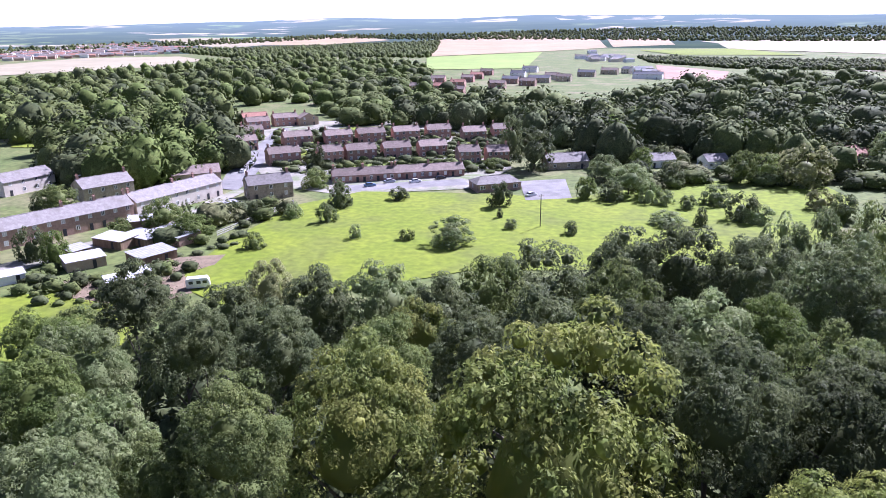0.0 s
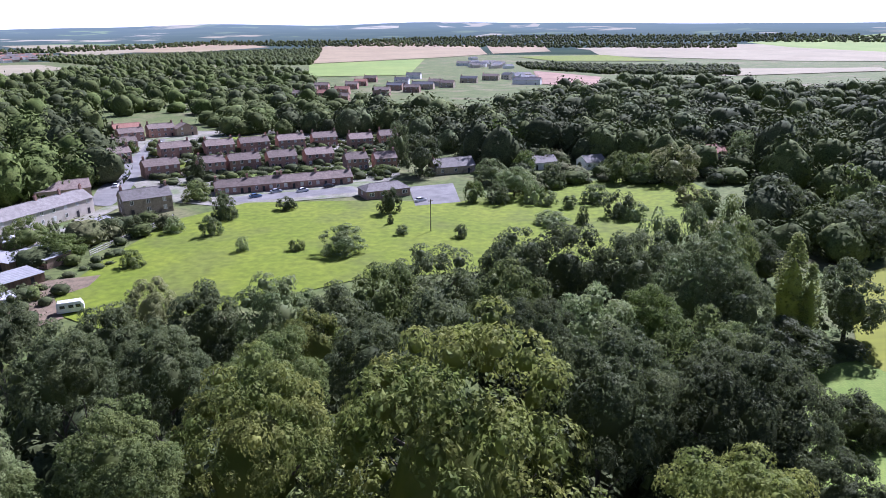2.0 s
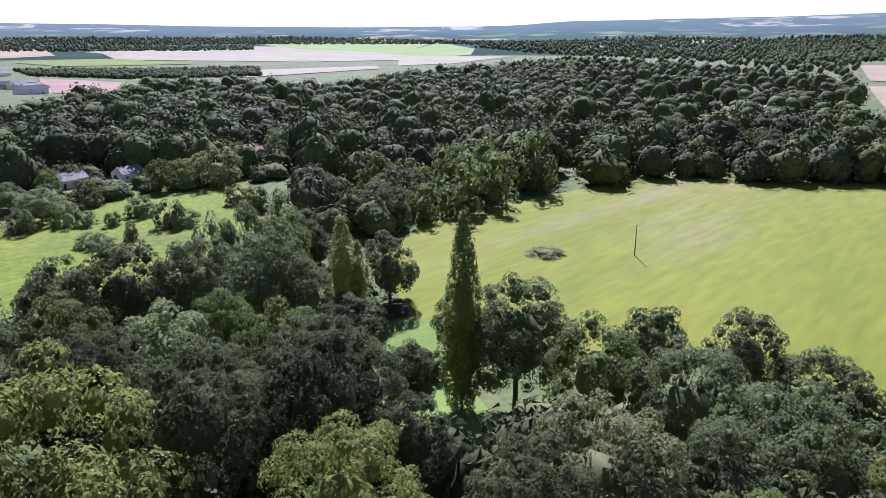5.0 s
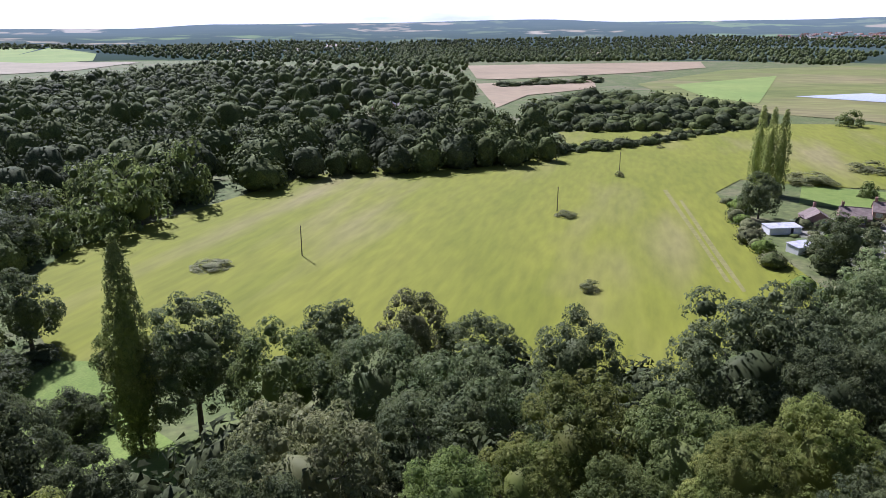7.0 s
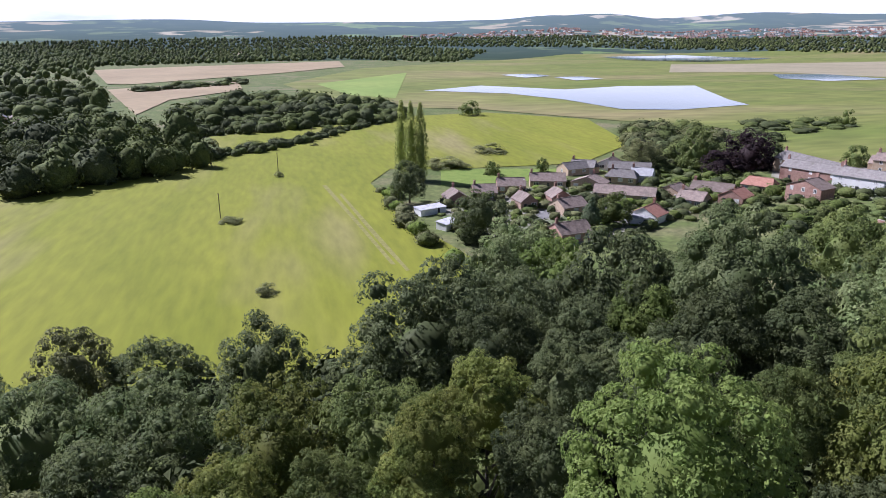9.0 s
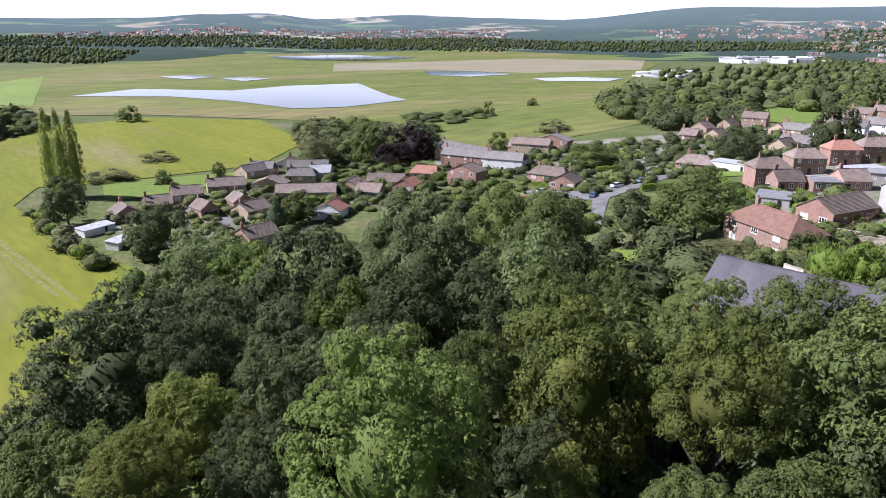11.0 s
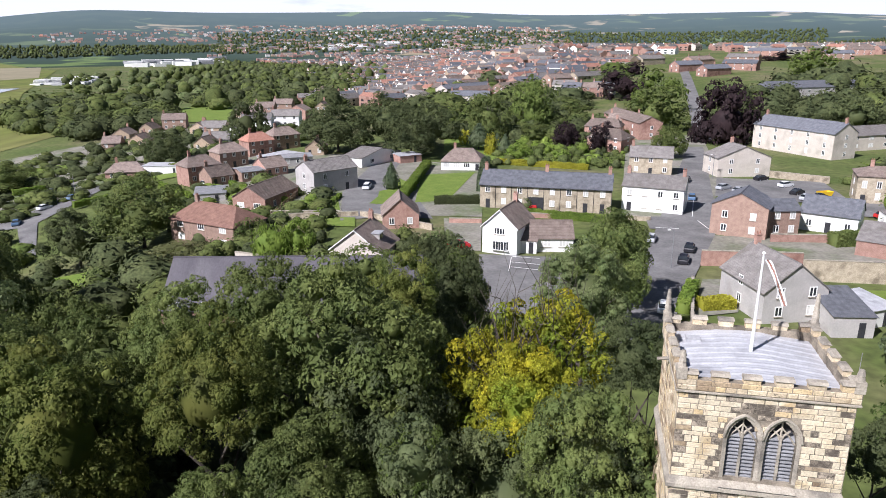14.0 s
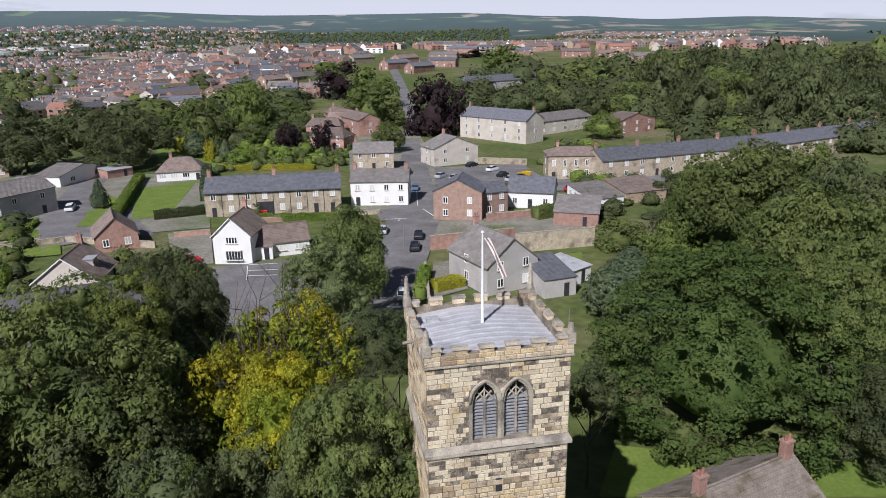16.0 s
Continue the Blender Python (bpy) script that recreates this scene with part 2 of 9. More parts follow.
def part(name, bm, material, parent=None, label="", flat=True):
    """One bmesh as one mesh object under a thing or a part."""
    me = bpy.data.meshes.new(name)
    bm.to_mesh(me)
    bm.free()
    for m in (material if isinstance(material, (list, tuple)) else [material]):
        me.materials.append(m)
    if not flat:
        me.polygons.foreach_set("use_smooth", [True] * len(me.polygons))
    ob = new(name, me)
    ob.parent = parent
    if label:
        ob["label"] = label
    return ob


def share(name, me, parent, m=None, material=None):
    """An object of its own on a mesh that is already there."""
    ob = new(name, me)
    ob.parent = parent
    if m is not None:
        ob.matrix_basis = m
    if material:
        ob.material_slots[0].link = "OBJECT"
        ob.material_slots[0].material = material
    return ob


def box(bm, x0, x1, y0, y1, z0, z1, m=None, mi=0):
    vs = [bm.verts.new(Vector(p) if m is None else m @ Vector(p)) for p in
          ((x0, y0, z0), (x1, y0, z0), (x1, y1, z0), (x0, y1, z0), (x0, y0, z1), (x1, y0, z1), (x1, y1, z1), (x0, y1, z1))]
    for f in ((0, 3, 2, 1), (4, 5, 6, 7), (0, 1, 5, 4), (1, 2, 6, 5), (2, 3, 7, 6), (3, 0, 4, 7)):
        bm.faces.new([vs[i] for i in f]).material_index = mi
    return vs


def rod(bm, p, q, r0, r1, n=6, mi=0):
    """A tapered bar from p to q."""
    p, q = Vector(p), Vector(q)
    rot = (q - p).to_track_quat("Z", "Y").to_matrix()
    a = [bm.verts.new(p + rot @ Vector((r0 * math.cos(2 * math.pi * i / n), r0 * math.sin(2 * math.pi * i / n), 0))) for i in range(n)]
    b = [bm.verts.new(q + rot @ Vector((r1 * math.cos(2 * math.pi * i / n), r1 * math.sin(2 * math.pi * i / n), 0))) for i in range(n)]
    for i in range(n):
        bm.faces.new((a[i], a[(i + 1) % n], b[(i + 1) % n], b[i])).material_index = mi
    bm.faces.new(b).material_index = mi
    bm.faces.new(a[::-1]).material_index = mi


def prism(bm, outline, z0, z1, m=None, mi=0):
    """An outline in x, y pulled up from z0 to z1."""
    m = m or Matrix()
    a = [bm.verts.new(m @ Vector((x, y, z0))) for x, y in outline]
    b = [bm.verts.new(m @ Vector((x, y, z1))) for x, y in outline]
    n = len(a)
    for i in range(n):
        bm.faces.new((a[i], a[(i + 1) % n], b[(i + 1) % n], b[i])).material_index = mi
    bm.faces.new(b).material_index = mi
    bm.faces.new(a[::-1]).material_index = mi


def thing(name, x, y, z=None, rot=0.0, label="", category="", group="", kind=""):
    ob = new(name)
    ob.empty_display_size = 0.2
    ob.matrix_basis = pose(x, y, terrain(x, y) if z is None else z, 0, 0, rot)
    return tagged(ob, label, category, group, kind)


# ---- ground ----
def ring_sheet(name, inner, outer, material, label, category, n=300):
    """A ring of the ground round the church hill."""
    radii, r = [], max(inner, 4.0)
    while r < outer / 1.01:
        radii.append(r)
        r *= 1.035
    radii.append(outer)
    verts, faces = [], []
    for r in radii:
        for k in range(n):
            a = 2 * math.pi * k / n
            x, y = r * math.sin(a), r * math.cos(a)
            verts.append((x, y, terrain(x, y)))
    if inner == 0:
        faces.append(tuple(range(n - 1, -1, -1)))
    for i in range(len(radii) - 1):
        for k in range(n):
            a, b = i * n + k, i * n + (k + 1) % n
            faces.append((a, b, b + n, a + n))
    me = bpy.data.meshes.new(name)
    me.from_pydata(verts, [], faces)
    me.polygons.foreach_set("use_smooth", [True] * len(faces))
    me.materials.append(material)
    tagged(new(name, me), label, category, kind="structure")


def distance_material():
    """The far country: a patchwork of woods, pasture and stubble, with haze painted on as a glow towards the skyline.
    """
    m = bpy.data.materials.new("distance")
    m.use_nodes = True
    nt = m.node_tree
    link = nt.links.new
    bsdf = nt.nodes["Principled BSDF"]
    bsdf.inputs["Roughness"].default_value, bsdf.inputs["Specular IOR Level"].default_value = 1.0, 0.0
    pos = nt.nodes.new("ShaderNodeNewGeometry").outputs["Position"]
    vor = nt.nodes.new("ShaderNodeTexVoronoi")
    vor.inputs["Scale"].default_value = 0.0026
    link(pos, vor.inputs["Vector"])
    sep = nt.nodes.new("ShaderNodeSeparateColor")
    link(vor.outputs["Color"], sep.inputs[0])
    tone = nt.nodes.new("ShaderNodeValToRGB")
    tone.color_ramp.interpolation = "CONSTANT"
    e = tone.color_ramp.elements
    e[0].position, e[0].color = 0.0, (0.045, 0.065, 0.040, 1)
    e[1].position, e[1].color = 0.62, (0.10, 0.13, 0.06, 1)
    for p, c in ((0.78, (0.30, 0.25, 0.16, 1)), (0.88, (0.13, 0.18, 0.06, 1)), (0.95, (0.36, 0.31, 0.22, 1))):
        q = e.new(p)
        q.color = c
    link(sep.outputs[0], tone.inputs["Fac"])
    wood_noise = nt.nodes.new("ShaderNodeTexNoise")
    wood_noise.inputs["Scale"].default_value, wood_noise.inputs["Detail"].default_value = 0.006, 12.0
    link(pos, wood_noise.inputs["Vector"])
    cut = nt.nodes.new("ShaderNodeMapRange")
    cut.inputs["From Min"].default_value, cut.inputs["From Max"].default_value = 0.42, 0.50
    link(wood_noise.outputs["Fac"], cut.inputs["Value"])
    mix = nt.nodes.new("ShaderNodeMix")
    mix.data_type = "RGBA"
    link(cut.outputs[0], mix.inputs[0])
    mix.inputs[7].default_value = (0.035, 0.055, 0.035, 1)
    link(tone.outputs["Color"], mix.inputs[6])
    link(mix.outputs[2], bsdf.inputs["Base Color"])
    # Haze is painted as pale blue emission that grows with distance.
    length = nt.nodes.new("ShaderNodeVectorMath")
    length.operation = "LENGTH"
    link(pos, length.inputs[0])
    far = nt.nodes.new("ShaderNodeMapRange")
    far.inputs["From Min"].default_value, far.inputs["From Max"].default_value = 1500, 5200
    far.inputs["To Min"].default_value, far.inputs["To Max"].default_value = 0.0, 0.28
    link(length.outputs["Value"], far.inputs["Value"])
    haze_glow = nt.nodes.new("ShaderNodeEmission")
    haze_glow.inputs["Color"].default_value = (0.44, 0.56, 0.68, 1)
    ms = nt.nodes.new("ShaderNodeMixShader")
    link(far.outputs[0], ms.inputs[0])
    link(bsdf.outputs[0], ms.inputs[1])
    link(haze_glow.outputs[0], ms.inputs[2])
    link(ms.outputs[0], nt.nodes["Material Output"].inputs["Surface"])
    return m


DISTANCE = distance_material()
ring_sheet("ground", 0, 1800, GROUND, "rolling grassy ground of a valley and a churchyard hill", "ground")
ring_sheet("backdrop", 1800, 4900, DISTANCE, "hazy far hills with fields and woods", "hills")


def field(name, corners, material, label, lift=0.12, category="field", step=None):
    """A level patch laid over the ground sheet: corners as x, y pairs."""
    bm = bmesh.new()
    pts = [(corners[i], corners[i + 1]) for i in range(0, len(corners), 2)]
    bm.faces.new([bm.verts.new((x, y, 0)) for x, y in pts])
    bmesh.ops.triangulate(bm, faces=bm.faces[:])
    far = sum(math.hypot(*p) for p in pts) / len(pts)
    step = step or max(6.0, far * 0.06)
    for _ in range(7):
        long = [e for e in bm.edges if e.calc_length() > step]
        if not long or len(bm.faces) > 6000:
            break
        bmesh.ops.subdivide_edges(bm, edges=long, cuts=1)
        bmesh.ops.triangulate(bm, faces=bm.faces[:])
    for v in bm.verts:
        v.co.z = terrain(v.co.x, v.co.y) + lift + math.hypot(v.co.x, v.co.y) * 0.0004
    for f in bm.faces:
        if f.normal.z < 0:
            f.normal_flip()
    return tagged(part(name, bm, material, flat=False), label, category, kind="structure")


# ---- trees ----
def ico_arrays(n):
    bm = bmesh.new()
    bmesh.ops.create_icosphere(bm, subdivisions=n, radius=1.0)
    out = np.array([v.co[:] for v in bm.verts]), np.array([[v.index for v in f.verts] for f in bm.faces])
    bm.free()
    return out


ICO = {n: ico_arrays(n) for n in (1, 2, 3)}


def unit(a):
    return a / (np.linalg.norm(a, axis=1)[:, None] + 1e-9)


def crown_form(seed, limbs, boughs, kind):
    """The outer skin of a crown 1 wide and 1 high, foot at 0: a function from directions to points. Limbs make large billows, boughs small ones."""
    rg = np.random.default_rng(seed)

    def spread(n, loose):
        i = np.arange(n) + 0.5
        z, az = 1 - 2 * i / n, i * 2.39996
        c = np.sqrt(1 - z * z)
        return unit(np.stack([c * np.cos(az), c * np.sin(az), z], 1) + rg.normal(size=(n, 3)) * loose / math.sqrt(n))

    big, small = spread(limbs, 0.9), spread(boughs, 0.8)
    high, fine = rg.uniform(0.35, 1.0, limbs), rg.uniform(0.2, 1.0, boughs)
    wb, ws = 5.0 / limbs, 4.6 / boughs
    depth, grain = {"dome": (0.13, 0.07), "column": (0.42, 0.20), "cone": (0.24, 0.10)}.get(kind, (0.42, 0.13))
    sway = rg.normal(size=(3, 3)) * 1.6
    shift = rg.uniform(0, 6.28, 3)

    def skin(d):
        h1 = np.clip(high * (1 - (1 - d @ big.T) / wb), 0, None).max(1)
        h2 = np.clip(fine * (1 - (1 - d @ small.T) / ws), 0, None).max(1)
        r = (1 - depth) + depth * np.sqrt(h1) + grain * h2
        z = d[:, 2]
        if kind in ("round", "sparse", "weeping"):
            r = r * (1.02 + 0.08 * np.sin(d @ sway.T + shift).sum(1) / 1.7)
            k = np.where(z > 0, 0.56, 0.44)
            return np.stack([0.5 * d[:, 0] * r, 0.5 * d[:, 1] * r, 0.43 + k * z * r], 1)
        if kind == "dome":
            k = np.where(z > 0, 0.62, 0.36)
            flat = 1 + 0.06 * np.clip(-z, 0, 1)
            return np.stack([0.49 * d[:, 0] * r * flat, 0.49 * d[:, 1] * r * flat, 0.36 + k * z * r], 1)
        p = np.stack([d[:, 0] * r, d[:, 1] * r, 0.5 + 0.5 * z * (0.9 + 0.1 * r)], 1)
        if kind == "column":
            az = np.arctan2(d[:, 1], d[:, 0])
            spray = 1 + 0.12 * np.sin(29 * p[:, 2] + 2 * az + shift[0]) + 0.13 * np.sin(53 * p[:, 2] - 3 * az + shift[1])
            taper = 0.5 * spray * np.clip(1.20 - 0.84 * np.clip(p[:, 2], 0, 1) ** 2.4, 0.2, 1.05)
        else:
            taper = 0.62 * np.clip(1.15 - 1.05 * np.clip(p[:, 2], 0, 1), 0.08, 1.2)
        p[:, :2] *= taper[:, None]
        return p

    return skin


def crown_arrays(seed, limbs, boughs, tufts, leaves, size, kind="round", core=2):
    """Vertices and faces of a crown: tufts of leaf blades over a dense, billowing inside."""
    rg = np.random.default_rng(seed + 7)
    skin = crown_form(seed, limbs, boughs, kind)
    i = np.arange(tufts) + 0.5
    z = 1 - (1.55 if kind in ("round", "sparse") else 1.85) * i / tufts
    d = unit(np.stack([np.sqrt(1 - z * z) * np.cos(i * 2.39996), np.sqrt(1 - z * z) * np.sin(i * 2.39996), z], 1) + rg.normal(size=(tufts, 3)) * 0.9 / math.sqrt(tufts))
    p = skin(d)
    e = 0.03
    t1 = unit(np.cross(d, rg.normal(size=d.shape)))
    t2 = np.cross(d, t1)
    n = unit(np.cross(skin(unit(d + e * t1)) - p, skin(unit(d + e * t2)) - p))
    n *= np.sign((n * d).sum(1))[:, None]
    if kind == "sparse":
        mid = np.array([0, 0, 0.4])
        p = mid + (p - mid) * rg.uniform(0.45, 1.0, (len(p), 1)) ** 0.6
    which = rg.integers(0, len(p), leaves)
    u = unit(rg.normal(size=(leaves, 3)) + n[which] * 0.7)
    rho = 1.35 / math.sqrt(tufts) * rg.uniform(0.5, 1.4, len(p))
    at = p[which] + u * (rho[which] * rg.uniform(0.45, 1.0, leaves))[:, None] * np.array([2.2, 2.2, 0.7] if kind == "column" else [1, 1, 0.8])
    nrm = unit(u * 0.55 + n[which] * 0.6 + np.array([0, 0, 0.25]) + rg.normal(size=u.shape) * 0.30)
    t = unit(np.cross(nrm, rg.normal(size=u.shape)))
    s = (size * rg.uniform(0.6, 1.35, leaves))[:, None]
    if kind == "weeping":
        t = unit(np.array([0, 0, -1.0]) + 0.2 * t)
        s = s * 1.7
    b = np.cross(nrm, t)
    wide = 0.25 if kind == "weeping" else 0.60
    tall = np.array([1, 1, 0.24 if kind == "column" else 1.0])
    tri = np.stack([at - (t * s + b * s * wide) * tall, at - (t * s * 0.7 - b * s * wide - nrm * s * 0.2) * tall, at + t * s * tall], 1).reshape(-1, 3)
    faces = np.arange(len(tri)).reshape(-1, 3)
    if not core:
        return tri, faces
    cv, cf = ICO[core]
    mid = np.array([0, 0, 0.42])
    inner = mid + (skin(cv) - mid) * (0.72 if kind == "column" else 0.86 if core == 3 or size < 0.04 else 0.93) * rg.uniform(0.93, 1.05, (len(cv), 1))
    return np.concatenate([tri, inner]), np.concatenate([faces, cf + len(tri)])


def clump_crown(seed, clumps, leaves, size, kind="round", core=2, reach=(0.78, 1.0), swell=1.12):
    """A crown of separate billowing clumps of leaves round a dark inside, with gaps between them."""
    rg = np.random.default_rng(seed)
    skin = crown_form(seed, 13, 40, kind)
    i = np.arange(clumps) + 0.5
    z = 1 - 1.6 * i / clumps
    d = unit(np.stack([np.sqrt(1 - z * z) * np.cos(i * 2.39996), np.sqrt(1 - z * z) * np.sin(i * 2.39996), z], 1) + rg.normal(size=(clumps, 3)) * 1.3 / math.sqrt(clumps))
    mid = np.array([0, 0, 0.42])
    c = mid + (skin(d) - mid) * (rg.uniform(*reach, (clumps, 1)) - 0.10 * np.clip(d[:, 2:] - 0.6, 0, 1))
    rad = 0.86 / math.sqrt(clumps) * rg.uniform(0.6, 1.3, clumps) * swell
    out = unit((c - mid) * np.array([1, 1, 0.8]) + np.array([0, 0, 0.12]))
    squash = np.array([1, 1, 0.72])
    which = rg.choice(clumps, leaves, p=rad ** 2 / (rad ** 2).sum())
    u = unit(rg.normal(size=(leaves, 3)) + out[which] * 0.8 + np.array([0, 0, 0.3]))
    # small tufts on every clump
    tuft = unit(rg.normal(size=(64, 3)))
    near = tuft[(u @ tuft.T).argmax(1)]
    u = unit(u + near * 0.55)
    lift = 0.80 + 0.26 * np.clip(((u * near).sum(1) - 0.90) / 0.1, 0, 1) + rg.normal(0, 0.07, leaves)
    at = c[which] + u * squash * (rad[which] * lift)[:, None]
    nrm = unit(u * 0.8 + near * 0.25 + np.array([0, 0, 0.28]) + rg.normal(size=u.shape) * 0.33)
    t = unit(np.cross(nrm, rg.normal(size=u.shape)))
    b = np.cross(nrm, t)
    s = (size * rg.uniform(0.55, 1.35, leaves))[:, None]
    tri = np.stack([at - t * s - b * s * 0.6, at - t * s * 0.7 + b * s * 0.6 + nrm * s * 0.2, at + t * s], 1).reshape(-1, 3)
    vl, fl, base = [tri], [np.arange(len(tri)).reshape(-1, 3)], len(tri)
    if core:
        cv, cf = ICO[1]
        for p, q in zip(c, rad):
            vl.append(p + cv * squash * q * 0.48 * rg.uniform(0.9, 1.1, (len(cv), 1)))
            fl.append(cf + base)
            base += len(cv)
        cv, cf = ICO[core]
        vl.append(mid + (skin(cv) - mid) * 0.54)
        fl.append(cf + base)
    return np.concatenate(vl), np.concatenate(fl)


def mesh_of(name, v, quads, tri):
    """A mesh from arrays of vertices, four-sided and three-sided faces."""
    me = bpy.data.meshes.new(name)
    me.vertices.add(len(v))
    me.vertices.foreach_set("co", np.asarray(v, dtype=np.float32).ravel())
    loops = np.concatenate([np.asarray(quads, dtype=np.int32).ravel(), np.asarray(tri, dtype=np.int32).ravel()])
    me.loops.add(len(loops))
    me.loops.foreach_set("vertex_index", loops)
    n4, n3 = len(quads), len(tri)
    me.polygons.add(n4 + n3)
    me.polygons.foreach_set("loop_start", np.concatenate([np.arange(n4) * 4, n4 * 4 + np.arange(n3) * 3]).astype(np.int32))
    me.update(calc_edges=True)
    return me


def filled(v, tri):
    """The crown stretched to be 1 wide and 1 high."""
    wide = np.percentile(np.hypot(v[:, 0], v[:, 1]), 97)
    low, high = np.percentile(v[:, 2], 0.5), np.percentile(v[:, 2], 99.7)
    return (v - np.array([0, 0, low])) * np.array([0.59 / wide, 0.59 / wide, 1 / (high - low)]), tri


def crown_mesh(*args, make=crown_arrays, **kw):
    v, tri = filled(*make(*args, **kw))
    me = mesh_of("crown", v, np.zeros((0, 4), int), tri)
    me.polygons.foreach_set("use_smooth", [True] * len(tri))
    me.materials.append(LEAF["syc"])
    return me


def trunk_mesh(seed, kind="round"):
    rg = random.Random(seed)
    bm = bmesh.new()
    k = 0.55 if kind == "sparse" else 1.0
    rod(bm, (0, 0, -0.03), (0, 0, 0.3), 0.026 * k, 0.018 * k, 8)
    rod(bm, (0, 0, 0.3), (rg.uniform(-0.02, 0.02), rg.uniform(-0.02, 0.02), 0.75), 0.018 * k, 0.006, 6)
    if kind == "sparse":
        for i in range(70):
            a, z = i * 2.4 + rg.random(), 0.36 + 0.006 * i
            q = Vector((rg.uniform(0.1, 0.3) * math.cos(a), rg.uniform(0.1, 0.3) * math.sin(a), z + rg.uniform(0.1, 0.3)))
            rod(bm, (0, 0, z), q, 0.005, 0.002, 4)
            for _ in range(2):
                rod(bm, q, q + Vector((rg.uniform(-0.14, 0.14), rg.uniform(-0.14, 0.14), rg.uniform(0.02, 0.14))), 0.002, 0.001, 3)
    elif kind != "column":
        for i in range(6):
            a, z = i * 2.4 + rg.random(), 0.2 + 0.07 * i
            rod(bm, (0, 0, z), (0.27 * math.cos(a), 0.27 * math.sin(a), z + rg.uniform(0.14, 0.26)), 0.011, 0.003, 5)
    me = bpy.data.meshes.new("trunk")
    bm.to_mesh(me)
    bm.free()
    me.materials.append(BARK)
    return me


SHAPE = {"pop": "column", "pine": "cone", "weep": "weeping", "dome": "dome"}
CROWNS = {
    ("round", 0): [crown_mesh(s, 84 + 4 * s, 26000, 0.0100, make=clump_crown) for s in (1, 2, 3, 4, 5)],
    ("round", 1): [crown_mesh(s, 40 + s, 10000, 0.0158, make=clump_crown) for s in (11, 12, 13, 14, 15)],
    ("round", 2): [crown_mesh(s, s + 8, 2800, 0.0285, make=clump_crown) for s in (21, 22, 23, 24)],
    ("round", 3): [crown_mesh(s, s - 6, 760, 0.0480, make=clump_crown, core=1) for s in (25, 26, 27)],
    ("sparse", 0): [crown_mesh(s, 110, 15000, 0.0140, make=clump_crown, core=0, reach=(0.55, 1.0), swell=0.95) for s in (6, 7)],
    ("dome", 0): [crown_mesh(31, 430, 70000, 0.0060, "dome", make=clump_crown, core=3, reach=(0.90, 1.02))],
    ("column", 0): [crown_mesh(41, 34, 160, 700, 13000, 0.036, "column", core=2)], ("column", 1): [crown_mesh(42, 30, 140, 420, 3600, 0.050, "column")],
    ("cone", 0): [crown_mesh(51, 40, 140, 420, 5000, 0.024, "cone")], ("cone", 1): [crown_mesh(52, 26, 70, 180, 1200, 0.04, "cone")],
    ("weeping", 0): [crown_mesh(61, 24, 120, 420, 5000, 0.022, "weeping")], ("weeping", 1): [crown_mesh(62, 20, 70, 200, 1500, 0.03, "weeping")],
}
TRUNKS = {"round": [trunk_mesh(s) for s in (1, 2, 3)], "column": [trunk_mesh(9, "column")], "sparse": [trunk_mesh(12, "sparse")]}
LABELS = {
    "dark": "dark green broadleaf tree with a dense lumpy crown", "syc": "mid-green sycamore tree with a full rounded crown",
    "lime": "bright green lime tree with soft lumps of leaves", "ches": "yellow-green chestnut tree turning at its tips",
    "grey": "grey-green tree with pale silvery leaves", "olive": "olive-green tree with thin dull foliage",
    "yellow": "tree with bright yellow turning leaves", "copper": "dark purple copper beech tree", "pine": "dark green conifer tree",
    "pop": "tall narrow green poplar tree", "weep": "weeping willow tree with hanging yellow-green shoots", "dome": "huge dense green domed beech tree",
    "hedge": "bright green rounded garden shrub", "gold": "golden yellow-green garden shrub"}
TREE_COUNT = [0]


def tree(kind, x, y, high, wide, level=None, foot=0.14, colour=None, group="", sparse=False):
    """A tree or shrub: a trunk with limbs, and a crown of leaves."""
    r = math.hypot(x, y)
    shape = "sparse" if sparse else SHAPE.get(kind, "round")
    if level is None:
        level = 0 if (r < 66 and wide > 4) or (r < 115 and wide > 12) else 1 if (r < 110 and wide > 3) or (r < 260 and wide > 9) else 2 if r < 330 else 3
    while (shape, level) not in CROWNS:
        level -= 1
    i = TREE_COUNT[0] = TREE_COUNT[0] + 1
    foot = 0.0 if high < 9 or shape == "column" else foot
    low = high < 5.5
    ob = thing("shrub" if low else "tree", x, y, None, (i * 137.5) % 360,
               "low bushy shrub with dense green leaves" if low and kind not in ("gold", "hedge") else LABELS[kind], "shrub" if low else "tree", group)
    pool = TRUNKS["column" if shape == "column" else "sparse" if sparse else "round"]
    spread = min(high, wide * 1.4)
    share("trunk", pool[i % len(pool)], ob, Matrix.Diagonal((spread, spread, high, 1)))
    pool = CROWNS[(shape, level)]
    tall = high * (1 - (-0.20 if low or (level > 1 and shape == "round" and high < 10) else -0.08 if level > 1 and shape == "round" else foot))
    if shape in ("round", "sparse") and r < 125:
        tall = min(tall, wide * 1.22)
    share("crown", pool[i % len(pool)], ob, Matrix.Translation((0, 0, high - tall)) @ Matrix.Diagonal((wide * 1.04, wide * 1.04, tall * 1.02, 1)),
          LEAF[colour or {"weep": "hedge", "dome": "dome"}.get(kind, kind)])
    return ob


def inside(x, y, poly):
    hit, j = False, len(poly) - 1
    for i in range(len(poly)):
        (xi, yi), (xj, yj) = poly[i], poly[j]
        if (yi > y) != (yj > y) and x < (xj - xi) * (y - yi) / (yj - yi) + xi:
            hit = not hit
        j = i
    return hit


